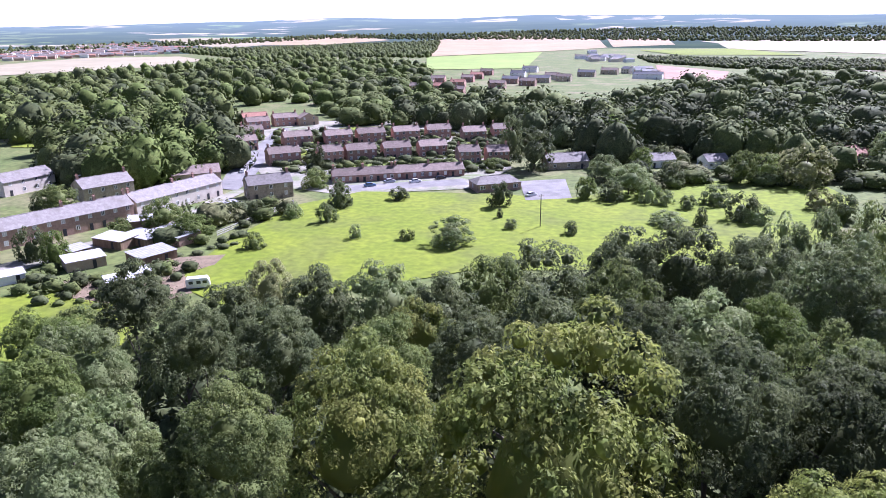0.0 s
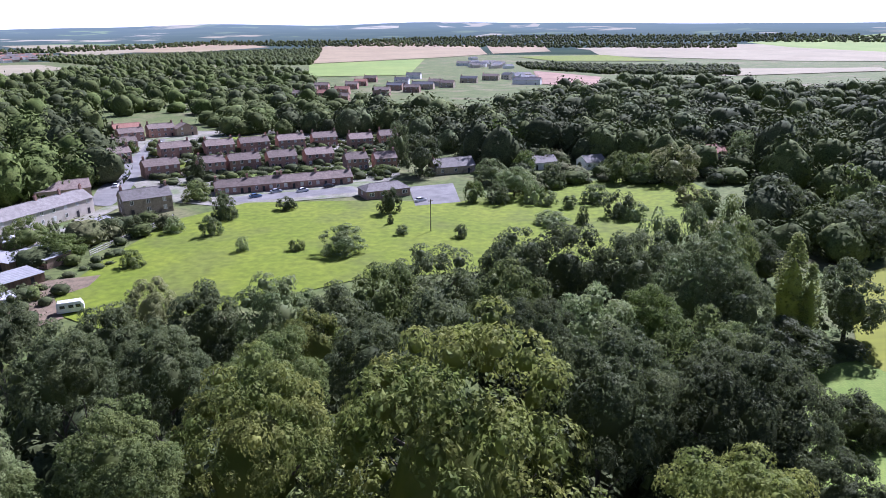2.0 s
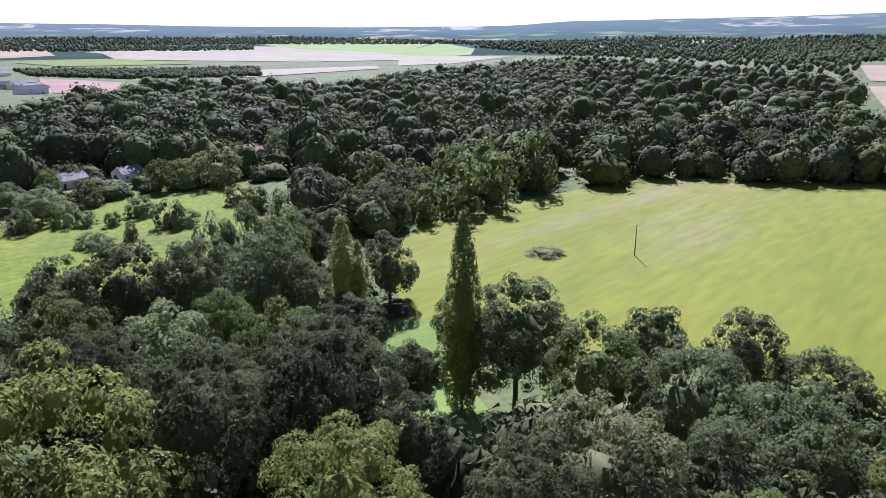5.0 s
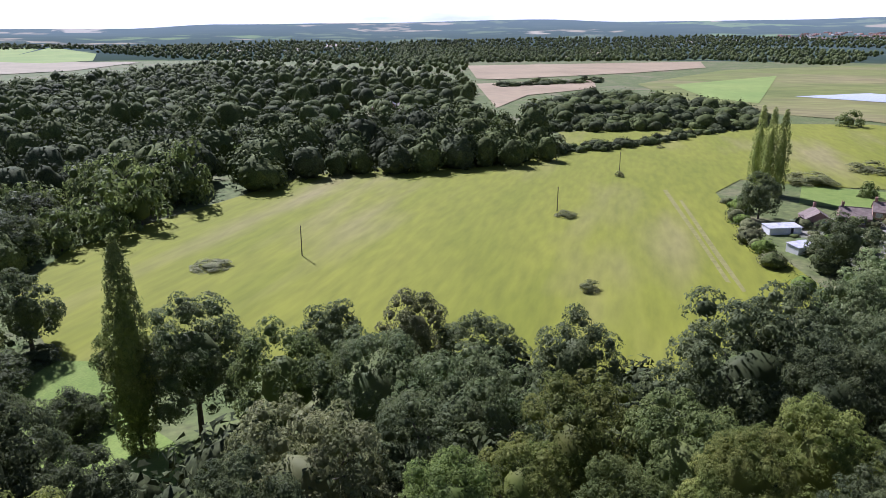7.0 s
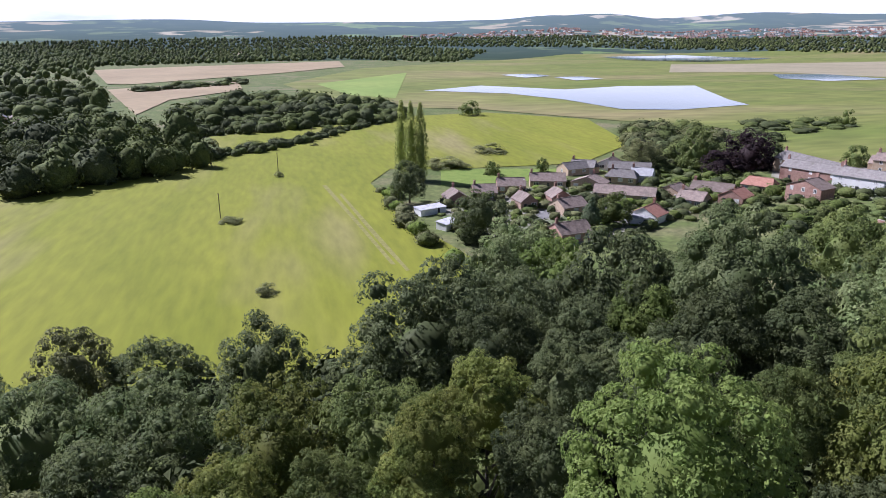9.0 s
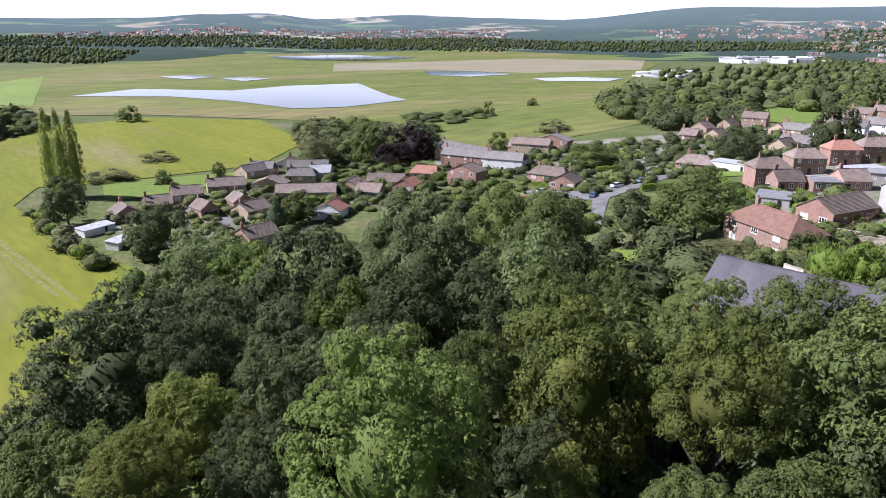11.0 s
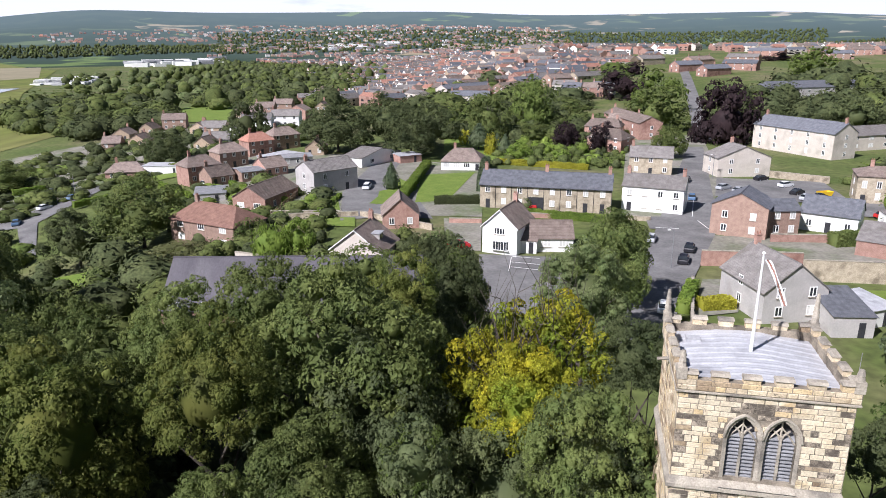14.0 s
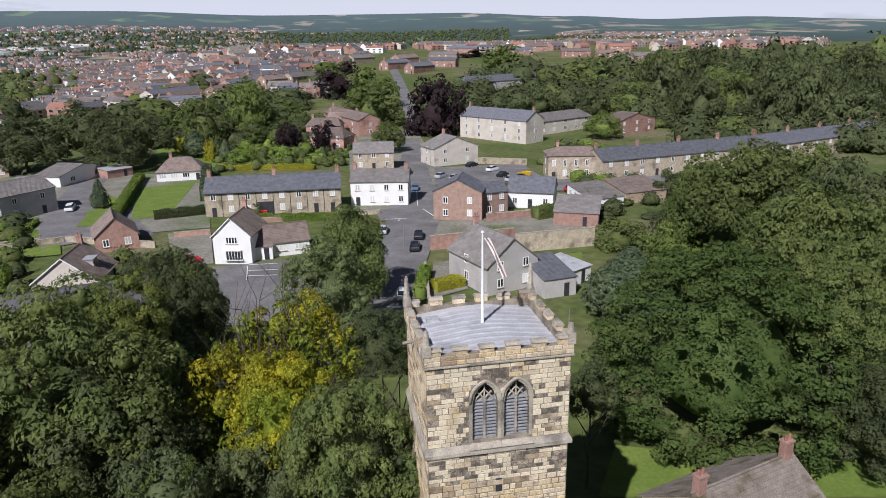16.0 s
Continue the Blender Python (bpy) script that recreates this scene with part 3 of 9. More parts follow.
def scatter(corners, gap, seed, loose=0.36):
    """Points about one gap apart inside an outline."""
    poly = [(corners[i], corners[i + 1]) for i in range(0, len(corners), 2)]
    rg = random.Random(seed)
    x0, x1 = min(p[0] for p in poly), max(p[0] for p in poly)
    y0, y1 = min(p[1] for p in poly), max(p[1] for p in poly)
    y, row = y0, 0
    while y < y1:
        x = x0 + (gap / 2 if row % 2 else 0)
        while x < x1:
            px, py = x + rg.uniform(-loose, loose) * gap, y + rg.uniform(-loose, loose) * gap
            if inside(px, py, poly):
                yield px, py, rg
            x += gap
        y += gap * 0.87
        row += 1


def wood(corners, gap, low, high, kinds, seed, group, single=150.0, inset=0.0):
    """A wood: single trees where it comes near, the rest as one mass of crowns."""
    rest = []
    poly = [(corners[i], corners[i + 1]) for i in range(0, len(corners), 2)]
    for x, y, rg in scatter(corners, gap, seed):
        if inset and not all(inside(x + inset * math.cos(a), y + inset * math.sin(a), poly) for a in (0, 0.8, 1.6, 2.4, 3.1, 3.9, 4.7, 5.5)):
            continue
        f = rg.choice((0.6, 0.85, 1.0, 1.1, 1.35)) * rg.uniform(0.9, 1.1)
        h, w, k = rg.uniform(low, high) * f * (1.25 if low > 8 else 1.0), gap * rg.uniform(0.85, 1.15) * f ** 0.8, rg.choice(kinds)
        if math.hypot(x, y) < single:
            tree(k, x, y, h, w, level=3 if math.hypot(x, y) > 150 and single < 300 else 2, group=group, foot=0.05)
        else:
            rest.append((x, y, h, w, k))
    if rest:
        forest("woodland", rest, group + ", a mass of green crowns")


FAR_CROWNS = [[filled(*crown_arrays(s, 12, 34, 110, 240, 0.052, core=3)) for s in (71, 72, 73, 170, 171)],
              [filled(*crown_arrays(s, 9, 16, 40, 70, 0.075, core=2)) for s in (74, 75, 76, 172)],
              [filled(*crown_arrays(s, 7, 10, 16, 14, 0.085, core=1)) for s in (77, 78, 79)]]


def forest(name, trees, label):
    """Many crowns in one mesh; every crown keeps its own tone."""
    kinds = sorted({t[4] for t in trees})
    vl, ft, slot, base = [], [], [], 0
    for n, (x, y, h, w, k) in enumerate(trees):
        r = math.hypot(x, y)
        # crowns keep off the houses and out of the gap in front of them
        if r < 900 and any((x * 1.03 - p) ** 2 + (y * 1.03 - q) ** 2 < (0.5 * w + 9) ** 2 for p, q in SITES) and h > 5:
            continue
        pool = FAR_CROWNS[0 if r < 420 and h > 4.2 else 1 if r < 900 else 2]
        v, tri = pool[n % len(pool)]
        a = n * 2.4
        ca, sa = math.cos(a), math.sin(a)
        wide = w * (1.12 if h > 5 else 0.9)
        p = v @ np.array([[ca, sa, 0], [-sa, ca, 0], [0, 0, 1]]) * np.array([wide, wide, h * 1.02]) + np.array([x, y, terrain(x, y) - 0.04 * h])
        vl.append(p)
        ft.append(tri + base)
        slot += [kinds.index(k)] * len(tri)
        base += len(p)
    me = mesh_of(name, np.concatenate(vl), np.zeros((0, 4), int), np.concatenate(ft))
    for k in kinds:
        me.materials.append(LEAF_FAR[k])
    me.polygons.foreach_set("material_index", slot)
    me.polygons.foreach_set("use_smooth", [True] * len(me.polygons))
    return tagged(new(name, me), label, "woodland", kind="stuff")


def far_wood(name, corners, gap, low, high, kinds, seed, label, most=260, widest=15.0):
    """A distant wood of at most so many crowns."""
    pts = [(corners[i], corners[i + 1]) for i in range(0, len(corners), 2)]
    area = abs(sum(p[0] * q[1] - q[0] * p[1] for p, q in zip(pts, pts[1:] + pts[:1]))) / 2
    if sum(math.hypot(*p) for p in pts) / len(pts) > 1100:
        most, widest, gap = most * 7, widest * 0.8, gap * 0.5
    gap = max(gap, math.sqrt(area / most))
    out = []
    for x, y, rg in scatter(corners, gap, seed, 0.6):
        f = rg.choice((0.65, 0.85, 1.0, 1.1, 1.3))
        w = gap * rg.uniform(0.9, 1.15) * f * 1.2
        out.append((x, y, rg.uniform(low, high) * f * rg.uniform(0.9, 1.1), min(w, widest), rg.choice(kinds)))
    forest(name, out, label)


# ---- houses ----
def window_meshes(w, h, bars):
    """A window frame with its bars in one piece, a pane and a sill."""
    t = 0.13
    xs = [-w / 2]
    for k in range(bars):
        xs += [-w / 2 + w * k / bars + t * (1 if k == 0 else 0.5), -w / 2 + w * (k + 1) / bars - t * (1 if k == bars - 1 else 0.5)]
    xs.append(w / 2)
    zs = [0, t, h - t, h]
    bm = bmesh.new()
    front = [[bm.verts.new((x, -0.05, z)) for z in zs] for x in xs]
    for i in range(len(xs) - 1):
        for j in range(3):
            if not (i % 2 == 1 and j == 1):
                bm.faces.new((front[i][j], front[i + 1][j], front[i + 1][j + 1], front[i][j + 1]))
    solid = bmesh.ops.extrude_face_region(bm, geom=bm.faces[:])
    for v in solid["geom"]:
        if hasattr(v, "co"):
            v.co.y += 0.08
    bmesh.ops.recalc_face_normals(bm, faces=bm.faces[:])
    out = []
    pane, sill = bmesh.new(), bmesh.new()
    box(pane, -w / 2 + t, w / 2 - t, -0.012, 0.02, t, h - t)
    box(sill, -w / 2 - 0.08, w / 2 + 0.08, -0.14, 0.02, -0.09, -0.003)
    for nm, b, mt in (("window_frame", bm, WHITE), ("pane", pane, GLASS), ("sill", sill, TRIM)):
        me = bpy.data.meshes.new(nm)
        b.to_mesh(me)
        b.free()
        me.materials.append(mt)
        out.append(me)
    return out


WINDOWS = {"small": window_meshes(1.1, 1.4, 2), "wide": window_meshes(1.8, 1.35, 3), "tall": window_meshes(1.0, 1.7, 2), "big": window_meshes(2.0, 1.25, 4)}


def door_mesh(w, h):
    bm = bmesh.new()
    box(bm, -w / 2, w / 2, -0.05, 0.02, 0, h)
    for z0, z1 in ((0.2, 0.85), (1.05, h - 0.2)):
        box(bm, -w * 0.34, w * 0.34, -0.07, -0.05, z0, z1)
    a = bpy.data.meshes.new("door")
    bm.to_mesh(a)
    bm.free()
    a.materials.append(DARK)
    return a


DOOR, GARAGE_DOOR = door_mesh(0.95, 2.05), door_mesh(2.4, 2.1)


def roof_slabs(ob, w, d, eave, rise, m, rmat, along="x", hip=0.0, over=0.3, thick=0.14, courses=0):
    """Roof over a w by d plan, ridge along x or y; hip: how far the ridge ends step in."""
    bm = bmesh.new()
    if along == "y":
        w, d = d, w
        m = m @ pose(w / 2 if False else 0, 0, 0, 0, 0, 0)
    s = rise / (d / 2)
    e = eave - over * s
    ex, ey = w / 2 + (over if hip else over * 0.7), d / 2 + over
    hx = ex - hip
    for top, mi in ((0.0, 0),):
        pts = [(-ex, -ey, e), (ex, -ey, e), (hx, 0, eave + rise), (-hx, 0, eave + rise), (ex, ey, e), (-ex, ey, e)]
        lo = [bm.verts.new(m @ Vector(p)) for p in pts]
        hi = [bm.verts.new(m @ Vector((x, y, z + thick))) for x, y, z in pts]
        for f in ((0, 1, 2, 3), (4, 5, 3, 2)) + (((1, 4, 2), (5, 0, 3)) if hip else ()):
            bm.faces.new([lo[i] for i in reversed(f)])
            if courses and len(f) == 4:
                # overlapping courses of tiles, each a thin step above the last
                a, b, c, d4 = (hi[i].co.copy() for i in f)
                up = Vector((0, 0, 0.045))
                for k in range(courses):
                    u, v = k / courses, (k + 1) / courses
                    ev = [hi[f[0]], hi[f[1]]] if k == 0 else [qv[3], qv[2]]
                    last = k == courses - 1
                    qv = [bm.verts.new(a.lerp(d4, u) + up), bm.verts.new(b.lerp(c, u) + up),
                          hi[f[2]] if last else bm.verts.new(b.lerp(c, v)), hi[f[3]] if last else bm.verts.new(a.lerp(d4, v))]
                    bm.faces.new(qv)
                    bm.faces.new((ev[0], ev[1], qv[1], qv[0]))
            else:
                bm.faces.new([hi[i] for i in f])
        rim = ((0, 1), (1, 4), (4, 5), (5, 0)) if hip else ((0, 1), (1, 2), (2, 4), (4, 5), (5, 3), (3, 0))
        for i, j in rim:
            bm.faces.new((lo[i], lo[j], hi[j], hi[i]))
    roof = part("roof", bm, rmat, ob)
    cap = bmesh.new()
    rod(cap, m @ Vector((-hx, 0, eave + rise + thick)), m @ Vector((hx, 0, eave + rise + thick)), 0.12, 0.12, 5)
    part("ridge", cap, rmat, roof)
    return roof


def chimney(ob, p, rmat=None, high=1.3, pots=2):
    bm = bmesh.new()
    x, y, z = p
    box(bm, x - 0.38, x + 0.38, y - 0.3, y + 0.3, z - 0.9, z + high)
    box(bm, x - 0.45, x + 0.45, y - 0.37, y + 0.37, z + high, z + high + 0.14)
    c = part("chimney", bm, rmat or BRICK, ob)
    for k in range(pots):
        bm = bmesh.new()
        rod(bm, (x - 0.2 + 0.4 * k, y, z + high + 0.14), (x - 0.2 + 0.4 * k, y, z + high + 0.55), 0.12, 0.1, 8)
        part("chimney_pot", bm, TILER, c)


SITES = []


def house(x, y, rot, w, d, eave, rise, wall, rmat, label, storeys=2, cols=3, along="x", hip=0.0, chim=1, doors=1, name="house", win="wide", group="",
          sides=1, drop=2.5, z=None, category="house", over=0.3):
    """A house whose front faces its own -y, with walls, roof, windows, doors and chimneys as parts."""
    SITES.append((x, y))
    blinds = 0.75 if name in ("terrace", "cottage") else 0.3
    ob = thing(name, x, y, z, rot, label, category, group)
    bm = bmesh.new()
    h = d / 2
    if along == "x":
        pent = [(0, -drop), (d, -drop), (d, eave), (h, eave + rise), (0, eave)]
        a = [bm.verts.new((-w / 2, p, q)) for p, q in pent]
        b = [bm.verts.new((w / 2, p, q)) for p, q in pent]
    else:
        pent = [(-w / 2, -drop), (w / 2, -drop), (w / 2, eave), (0, eave + rise), (-w / 2, eave)]
        a = [bm.verts.new((p, 0, q)) for p, q in pent]
        b = [bm.verts.new((p, d, q)) for p, q in pent]
    if hip:
        for v in (a[3], b[3]):
            v.co.z = eave
    for i in range(5):
        bm.faces.new((a[i], a[(i + 1) % 5], b[(i + 1) % 5], b[i]))
    bm.faces.new(a[::-1]), bm.faces.new(b)
    bmesh.ops.recalc_face_normals(bm, faces=bm.faces[:])
    part("wall", bm, wall, ob)
    turn = pose(0, d / 2, 0) if along == "x" else pose(0, d / 2, 0, 0, 0, 90)
    roof_slabs(ob, w if along == "x" else d, d if along == "x" else w, eave, rise, turn, rmat, hip=hip, over=over, courses=int(math.hypot((d if along == "x" else w) / 2, rise) / 0.33) if math.hypot(x, y) < 200 and rmat is not HALLROOF else 0)
    rg = random.Random(int(x * 7 + y * 13))
    fm, pm, sl = WINDOWS[win]
    near = math.hypot(x, y) < 175
    if len(label.split()) < 4:
        ob["label"] = label + " with pitched roof"
    sm = WINDOWS["small"]
    door_at = set(rg.sample(range(cols), min(doors, cols))) if doors else set()
    for s in range(storeys):
        for c in range(cols):
            px, pz = -w / 2 + w * (c + 0.5) / cols, 0.95 + 2.6 * s
            if s == 0 and c in door_at:
                share("door", DOOR, ob, pose(px, -0.003, 0))
                continue
            f = share("window", fm, ob, pose(px, -0.003, pz))
            share("pane", pm, f, None, BLIND if rg.random() < blinds else None)
            if near:
                share("sill", sl, f)
        if sides:
            for sx, tz in ((-1, 90), (1, -90)):
                for k in range(sides):
                    f = share("window", sm[0], ob, pose(sx * (w / 2 + 0.003), d * (k + 0.5) / sides + 0.3, 0.95 + 2.6 * s, 0, 0, -tz if False else (-90 if sx < 0 else 90)))
                    share("pane", sm[1], f)
    top = eave + rise
    if along == "x":
        spots = [(-w / 2 + 0.6, h, top), (w / 2 - 0.6, h, top), (0, h, top), (w / 4, h, top), (-w / 4, h, top)]
    else:
        spots = [(0, d - 0.8, top), (0, 0.9, top), (0, h, top)]
    for k in range(min(chim, len(spots))):
        px, py, pz = spots[k]
        if hip:
            px = max(-w / 2 + hip, min(w / 2 - hip, px))
        chimney(ob, (px, py, pz), BROWNB if wall is BROWNB else None)
    return ob


def town(name, corners, gap, seed, label, axis=0.0, low=4.6, tall=6.2, walls=None, roofs=None, skip=0.12, open_ground=0.25):
    """Far streets of small gabled houses in one mesh."""
    mats = [BRICK, BUFF, WHITE, CREAM, TILEB, TILER, SLATE, TILEG]
    walls, roofs = walls or [0, 0, 0, 1, 3, 0, 2], roofs or [4, 4, 6, 5, 6, 7, 7]
    bm, spots = bmesh.new(), []
    for x, y, rg in scatter(corners, gap, seed):
        green = math.sin(x / 83 + 1.3) * math.cos(y / 61) + 0.5 * math.sin(x / 37 - y / 29)
        if rg.random() < skip or (math.hypot(x, y) > 420 and green > open_ground):
            continue
        turn = axis + rg.choice((0, 0, 0, 90)) + rg.uniform(-4, 4)
        if gap > 30:
            row = [(x + k * 15 * math.cos(radians(turn)), y + k * 15 * math.sin(radians(turn))) for k in range(int(gap / 20))]
            spots += [(px, py, rg.uniform(8, 13), turn) for px, py in row]
        else:
            spots.append((x, y, gap * rg.uniform(0.55, 0.85), turn))
    rg = random.Random(seed)
    for x, y, w, turn in spots:
        d, e = rg.uniform(7, 9), rg.uniform(low, tall)
        m = pose(x, y, terrain(x, y) - 0.5, 0, 0, turn)
        wi, ri = rg.choice(walls), rg.choice(roofs)
        h = e + rg.uniform(2.0, 3.0)
        a = [bm.verts.new(m @ Vector((-w / 2, p, q))) for p, q in ((-d / 2, 0), (d / 2, 0), (d / 2, e), (0, h), (-d / 2, e))]
        b = [bm.verts.new(m @ Vector((w / 2, p, q))) for p, q in ((-d / 2, 0), (d / 2, 0), (d / 2, e), (0, h), (-d / 2, e))]
        for i, mi in ((1, wi), (2, ri), (3, ri), (4, wi)):
            j = (i + 1) % 5
            bm.faces.new((a[i], a[j], b[j], b[i])).material_index = mi
        bm.faces.new(a[::-1]).material_index = wi
        bm.faces.new(b).material_index = wi
        if math.hypot(x, y) < 900:
            box(bm, -w / 2 + 0.3, -w / 2 + 1.1, -0.4, 0.4, h - 0.6, h + 1.2, m, wi)
            for s in (-1, 1):
                for k in range(3):
                    for z in (1.0, 3.4):
                        box(bm, -w / 2 + w * (k + 0.3) / 3, -w / 2 + w * (k + 0.7) / 3, s * d / 2 - 0.03, s * d / 2 + 0.03, z, z + 1.2, m, 8)
    ob = part(name, bm, mats + [GLASS])
    return tagged(ob, label, "houses", kind="stuff")


def sheds(name, corners, gap, seed, label, high=8):
    """Far pale works and warehouses in one mesh."""
    bm = bmesh.new()
    for x, y, rg in scatter(corners, gap, seed):
        m = pose(x, y, terrain(x, y) - 1, 0, 0, rg.uniform(0, 40))
        w, d = gap * rg.uniform(0.5, 0.9), gap * rg.uniform(0.3, 0.5)
        box(bm, -w / 2, w / 2, -d / 2, d / 2, 0, high * rg.uniform(0.7, 1.2), m, rg.choice((0, 0, 1)))
    return tagged(part(name, bm, [WHITE, FELT]), label, "buildings", kind="stuff")


def leafy_box(L, w, h, seed, size=0.12, per=26):
    """A clipped hedge along x: leaf blades over a core."""
    rg = np.random.default_rng(seed)
    n = int(min(9000, per * 4 * (L * h * 2 + L * w)))
    u = rg.uniform(0, 1, (n, 3))
    side = rg.choice(3, n, p=np.array([h, h, w]) / (2 * h + w))
    p = np.stack([(u[:, 0] - 0.5) * L, np.where(side == 0, -w / 2, np.where(side == 1, w / 2, (u[:, 1] - 0.5) * w)), np.where(side == 2, h, u[:, 2] * h)], 1)
    nr = np.stack([np.zeros(n), np.where(side == 0, -1.0, np.where(side == 1, 1.0, 0)), np.where(side == 2, 1.0, 0.2)], 1) + rg.normal(size=(n, 3)) * 0.5
    p += rg.normal(size=(n, 3)) * 0.07 + np.array([0, 0, 0.12]) * np.sin(p[:, :1] * 1.7)
    nr /= np.linalg.norm(nr, axis=1)[:, None]
    t = np.cross(nr, rg.normal(size=(n, 3)))
    t /= np.linalg.norm(t, axis=1)[:, None]
    b = np.cross(nr, t)
    s = size * rg.uniform(0.6, 1.4, (n, 1))
    v = np.stack([p - t * s, p - b * s * 0.6, p + t * s, p + b * s * 0.6], 1).reshape(-1, 3)
    q = np.arange(len(v)).reshape(-1, 4)
    k = len(v)
    x, y, z = L / 2 - 0.1, w / 2 - 0.1, h - 0.1
    v = np.concatenate([v, np.array([(-x, -y, 0), (x, -y, 0), (x, y, 0), (-x, y, 0), (-x, -y, z), (x, -y, z), (x, y, z), (-x, y, z)])])
    q = np.concatenate([q, k + np.array([(4, 5, 6, 7), (0, 1, 5, 4), (1, 2, 6, 5), (2, 3, 7, 6), (3, 0, 4, 7)])])
    return mesh_of("foliage", v, q, np.zeros((0, 3), int))


def hedge(x0, y0, x1, y1, w=1.0, h=1.6, colour="hedge", size=0.14, label="clipped green garden hedge"):
    L = math.hypot(x1 - x0, y1 - y0)
    ob = thing("hedge", (x0 + x1) / 2, (y0 + y1) / 2, None, math.degrees(math.atan2(y1 - y0, x1 - x0)), label, "hedge")
    me = leafy_box(L, w, h, int(abs(x0 * 13 + y0 * 7)), size, 26 * (0.14 / size) ** 2)
    me.materials.append(LEAF[colour])
    share("foliage", me, ob)
    return ob


def wall_run(x0, y0, x1, y1, h=1.5, material=None, label="long weathered stone boundary wall", t=0.35, name="boundary_wall"):
    """A wall with a coping."""
    L = math.hypot(x1 - x0, y1 - y0)
    ob = thing(name, (x0 + x1) / 2, (y0 + y1) / 2, None, math.degrees(math.atan2(y1 - y0, x1 - x0)), label, "wall")
    bm = bmesh.new()
    box(bm, -L / 2, L / 2, -t / 2, t / 2, -1.2, h)
    part("wall", bm, material or STONEW, ob)
    bm = bmesh.new()
    n = max(2, int(L / 0.9))
    for k in range(n):
        box(bm, -L / 2 + L * k / n, -L / 2 + L * (k + 1) / n - 0.02, -t / 2 - 0.05, t / 2 + 0.05, h + 0.003, h + 0.11 + 0.02 * math.sin(k * 3.1))
    part("coping", bm, TRIM, ob)
    return ob


def fence(x0, y0, x1, y1, h=1.2, gap=2.4, solid=False, label="brown timber post and rail fence", material=None):
    L = math.hypot(x1 - x0, y1 - y0)
    ob = thing("fence", x0, y0, None, math.degrees(math.atan2(y1 - y0, x1 - x0)), label, "fence")
    base = terrain(x0, y0)
    n = max(1, int(L / gap))
    for k in range(n + 1):
        u = k / n
        z = terrain(x0 + (x1 - x0) * u, y0 + (y1 - y0) * u) - base
        bm = bmesh.new()
        box(bm, L * u - 0.06, L * u + 0.06, -0.06, 0.06, z - 0.4, z + h)
        part("post", bm, material or WOOD, ob)
        if k < n:
            z2 = terrain(x0 + (x1 - x0) * (k + 1) / n, y0 + (y1 - y0) * (k + 1) / n) - base
            for q in ((0.25, 0.62, 0.98) if solid else (0.45, 0.9)):
                bm = bmesh.new()
                zz = h * q
                a = [bm.verts.new(p) for p in ((L * u, -0.03, z + zz - (0.2 if solid else 0.06)), (L * (k + 1) / n, -0.03, z2 + zz - (0.2 if solid else 0.06)), (L * (k + 1) / n, -0.03, z2 + zz), (L * u, -0.03, z + zz))]
                b = [bm.verts.new(v.co + Vector((0, 0.05, 0))) for v in a]
                for f in ((a[0], a[1], a[2], a[3]), (b[3], b[2], b[1], b[0])):
                    bm.faces.new(f)
                for i in range(4):
                    bm.faces.new((a[i], b[i], b[(i + 1) % 4], a[(i + 1) % 4]))
                part("rail", bm, material or WOOD, ob)
    return ob


def paint(name, c):
    return mat(name, c, tuple(x * 1.05 for x in c), scale=0.6, rough=0.25, spec=0.6)


PAINTS = {"white": paint("car_white", (0.75, 0.75, 0.76)), "black": paint("car_black", (0.02, 0.02, 0.024)), "silver": paint("car_silver", (0.42, 0.43, 0.45)),
          "red": paint("car_red", (0.50, 0.03, 0.03)), "blue": paint("car_blue", (0.10, 0.17, 0.28)), "yellow": paint("skip_yellow", (0.70, 0.46, 0.02))}


def loft(sections, mi=0):
    """Skin over cross sections given as (x, half width, z low, z high, half width at the top)."""
    bm = bmesh.new()
    rings = []
    for x, w, z0, z1, wt in sections:
        rings.append([bm.verts.new((x, y, z)) for y, z in ((-w, z0), (-w, z0 + (z1 - z0) * 0.6), (-wt, z1), (wt, z1), (w, z0 + (z1 - z0) * 0.6), (w, z0))])
    for a, b in zip(rings, rings[1:]):
        for i in range(6):
            bm.faces.new((a[i], a[(i + 1) % 6], b[(i + 1) % 6], b[i])).material_index = mi
    bm.faces.new(rings[0]), bm.faces.new(rings[-1][::-1])
    bmesh.ops.recalc_face_normals(bm, faces=bm.faces[:])
    return bm


CAR_MESH = {}


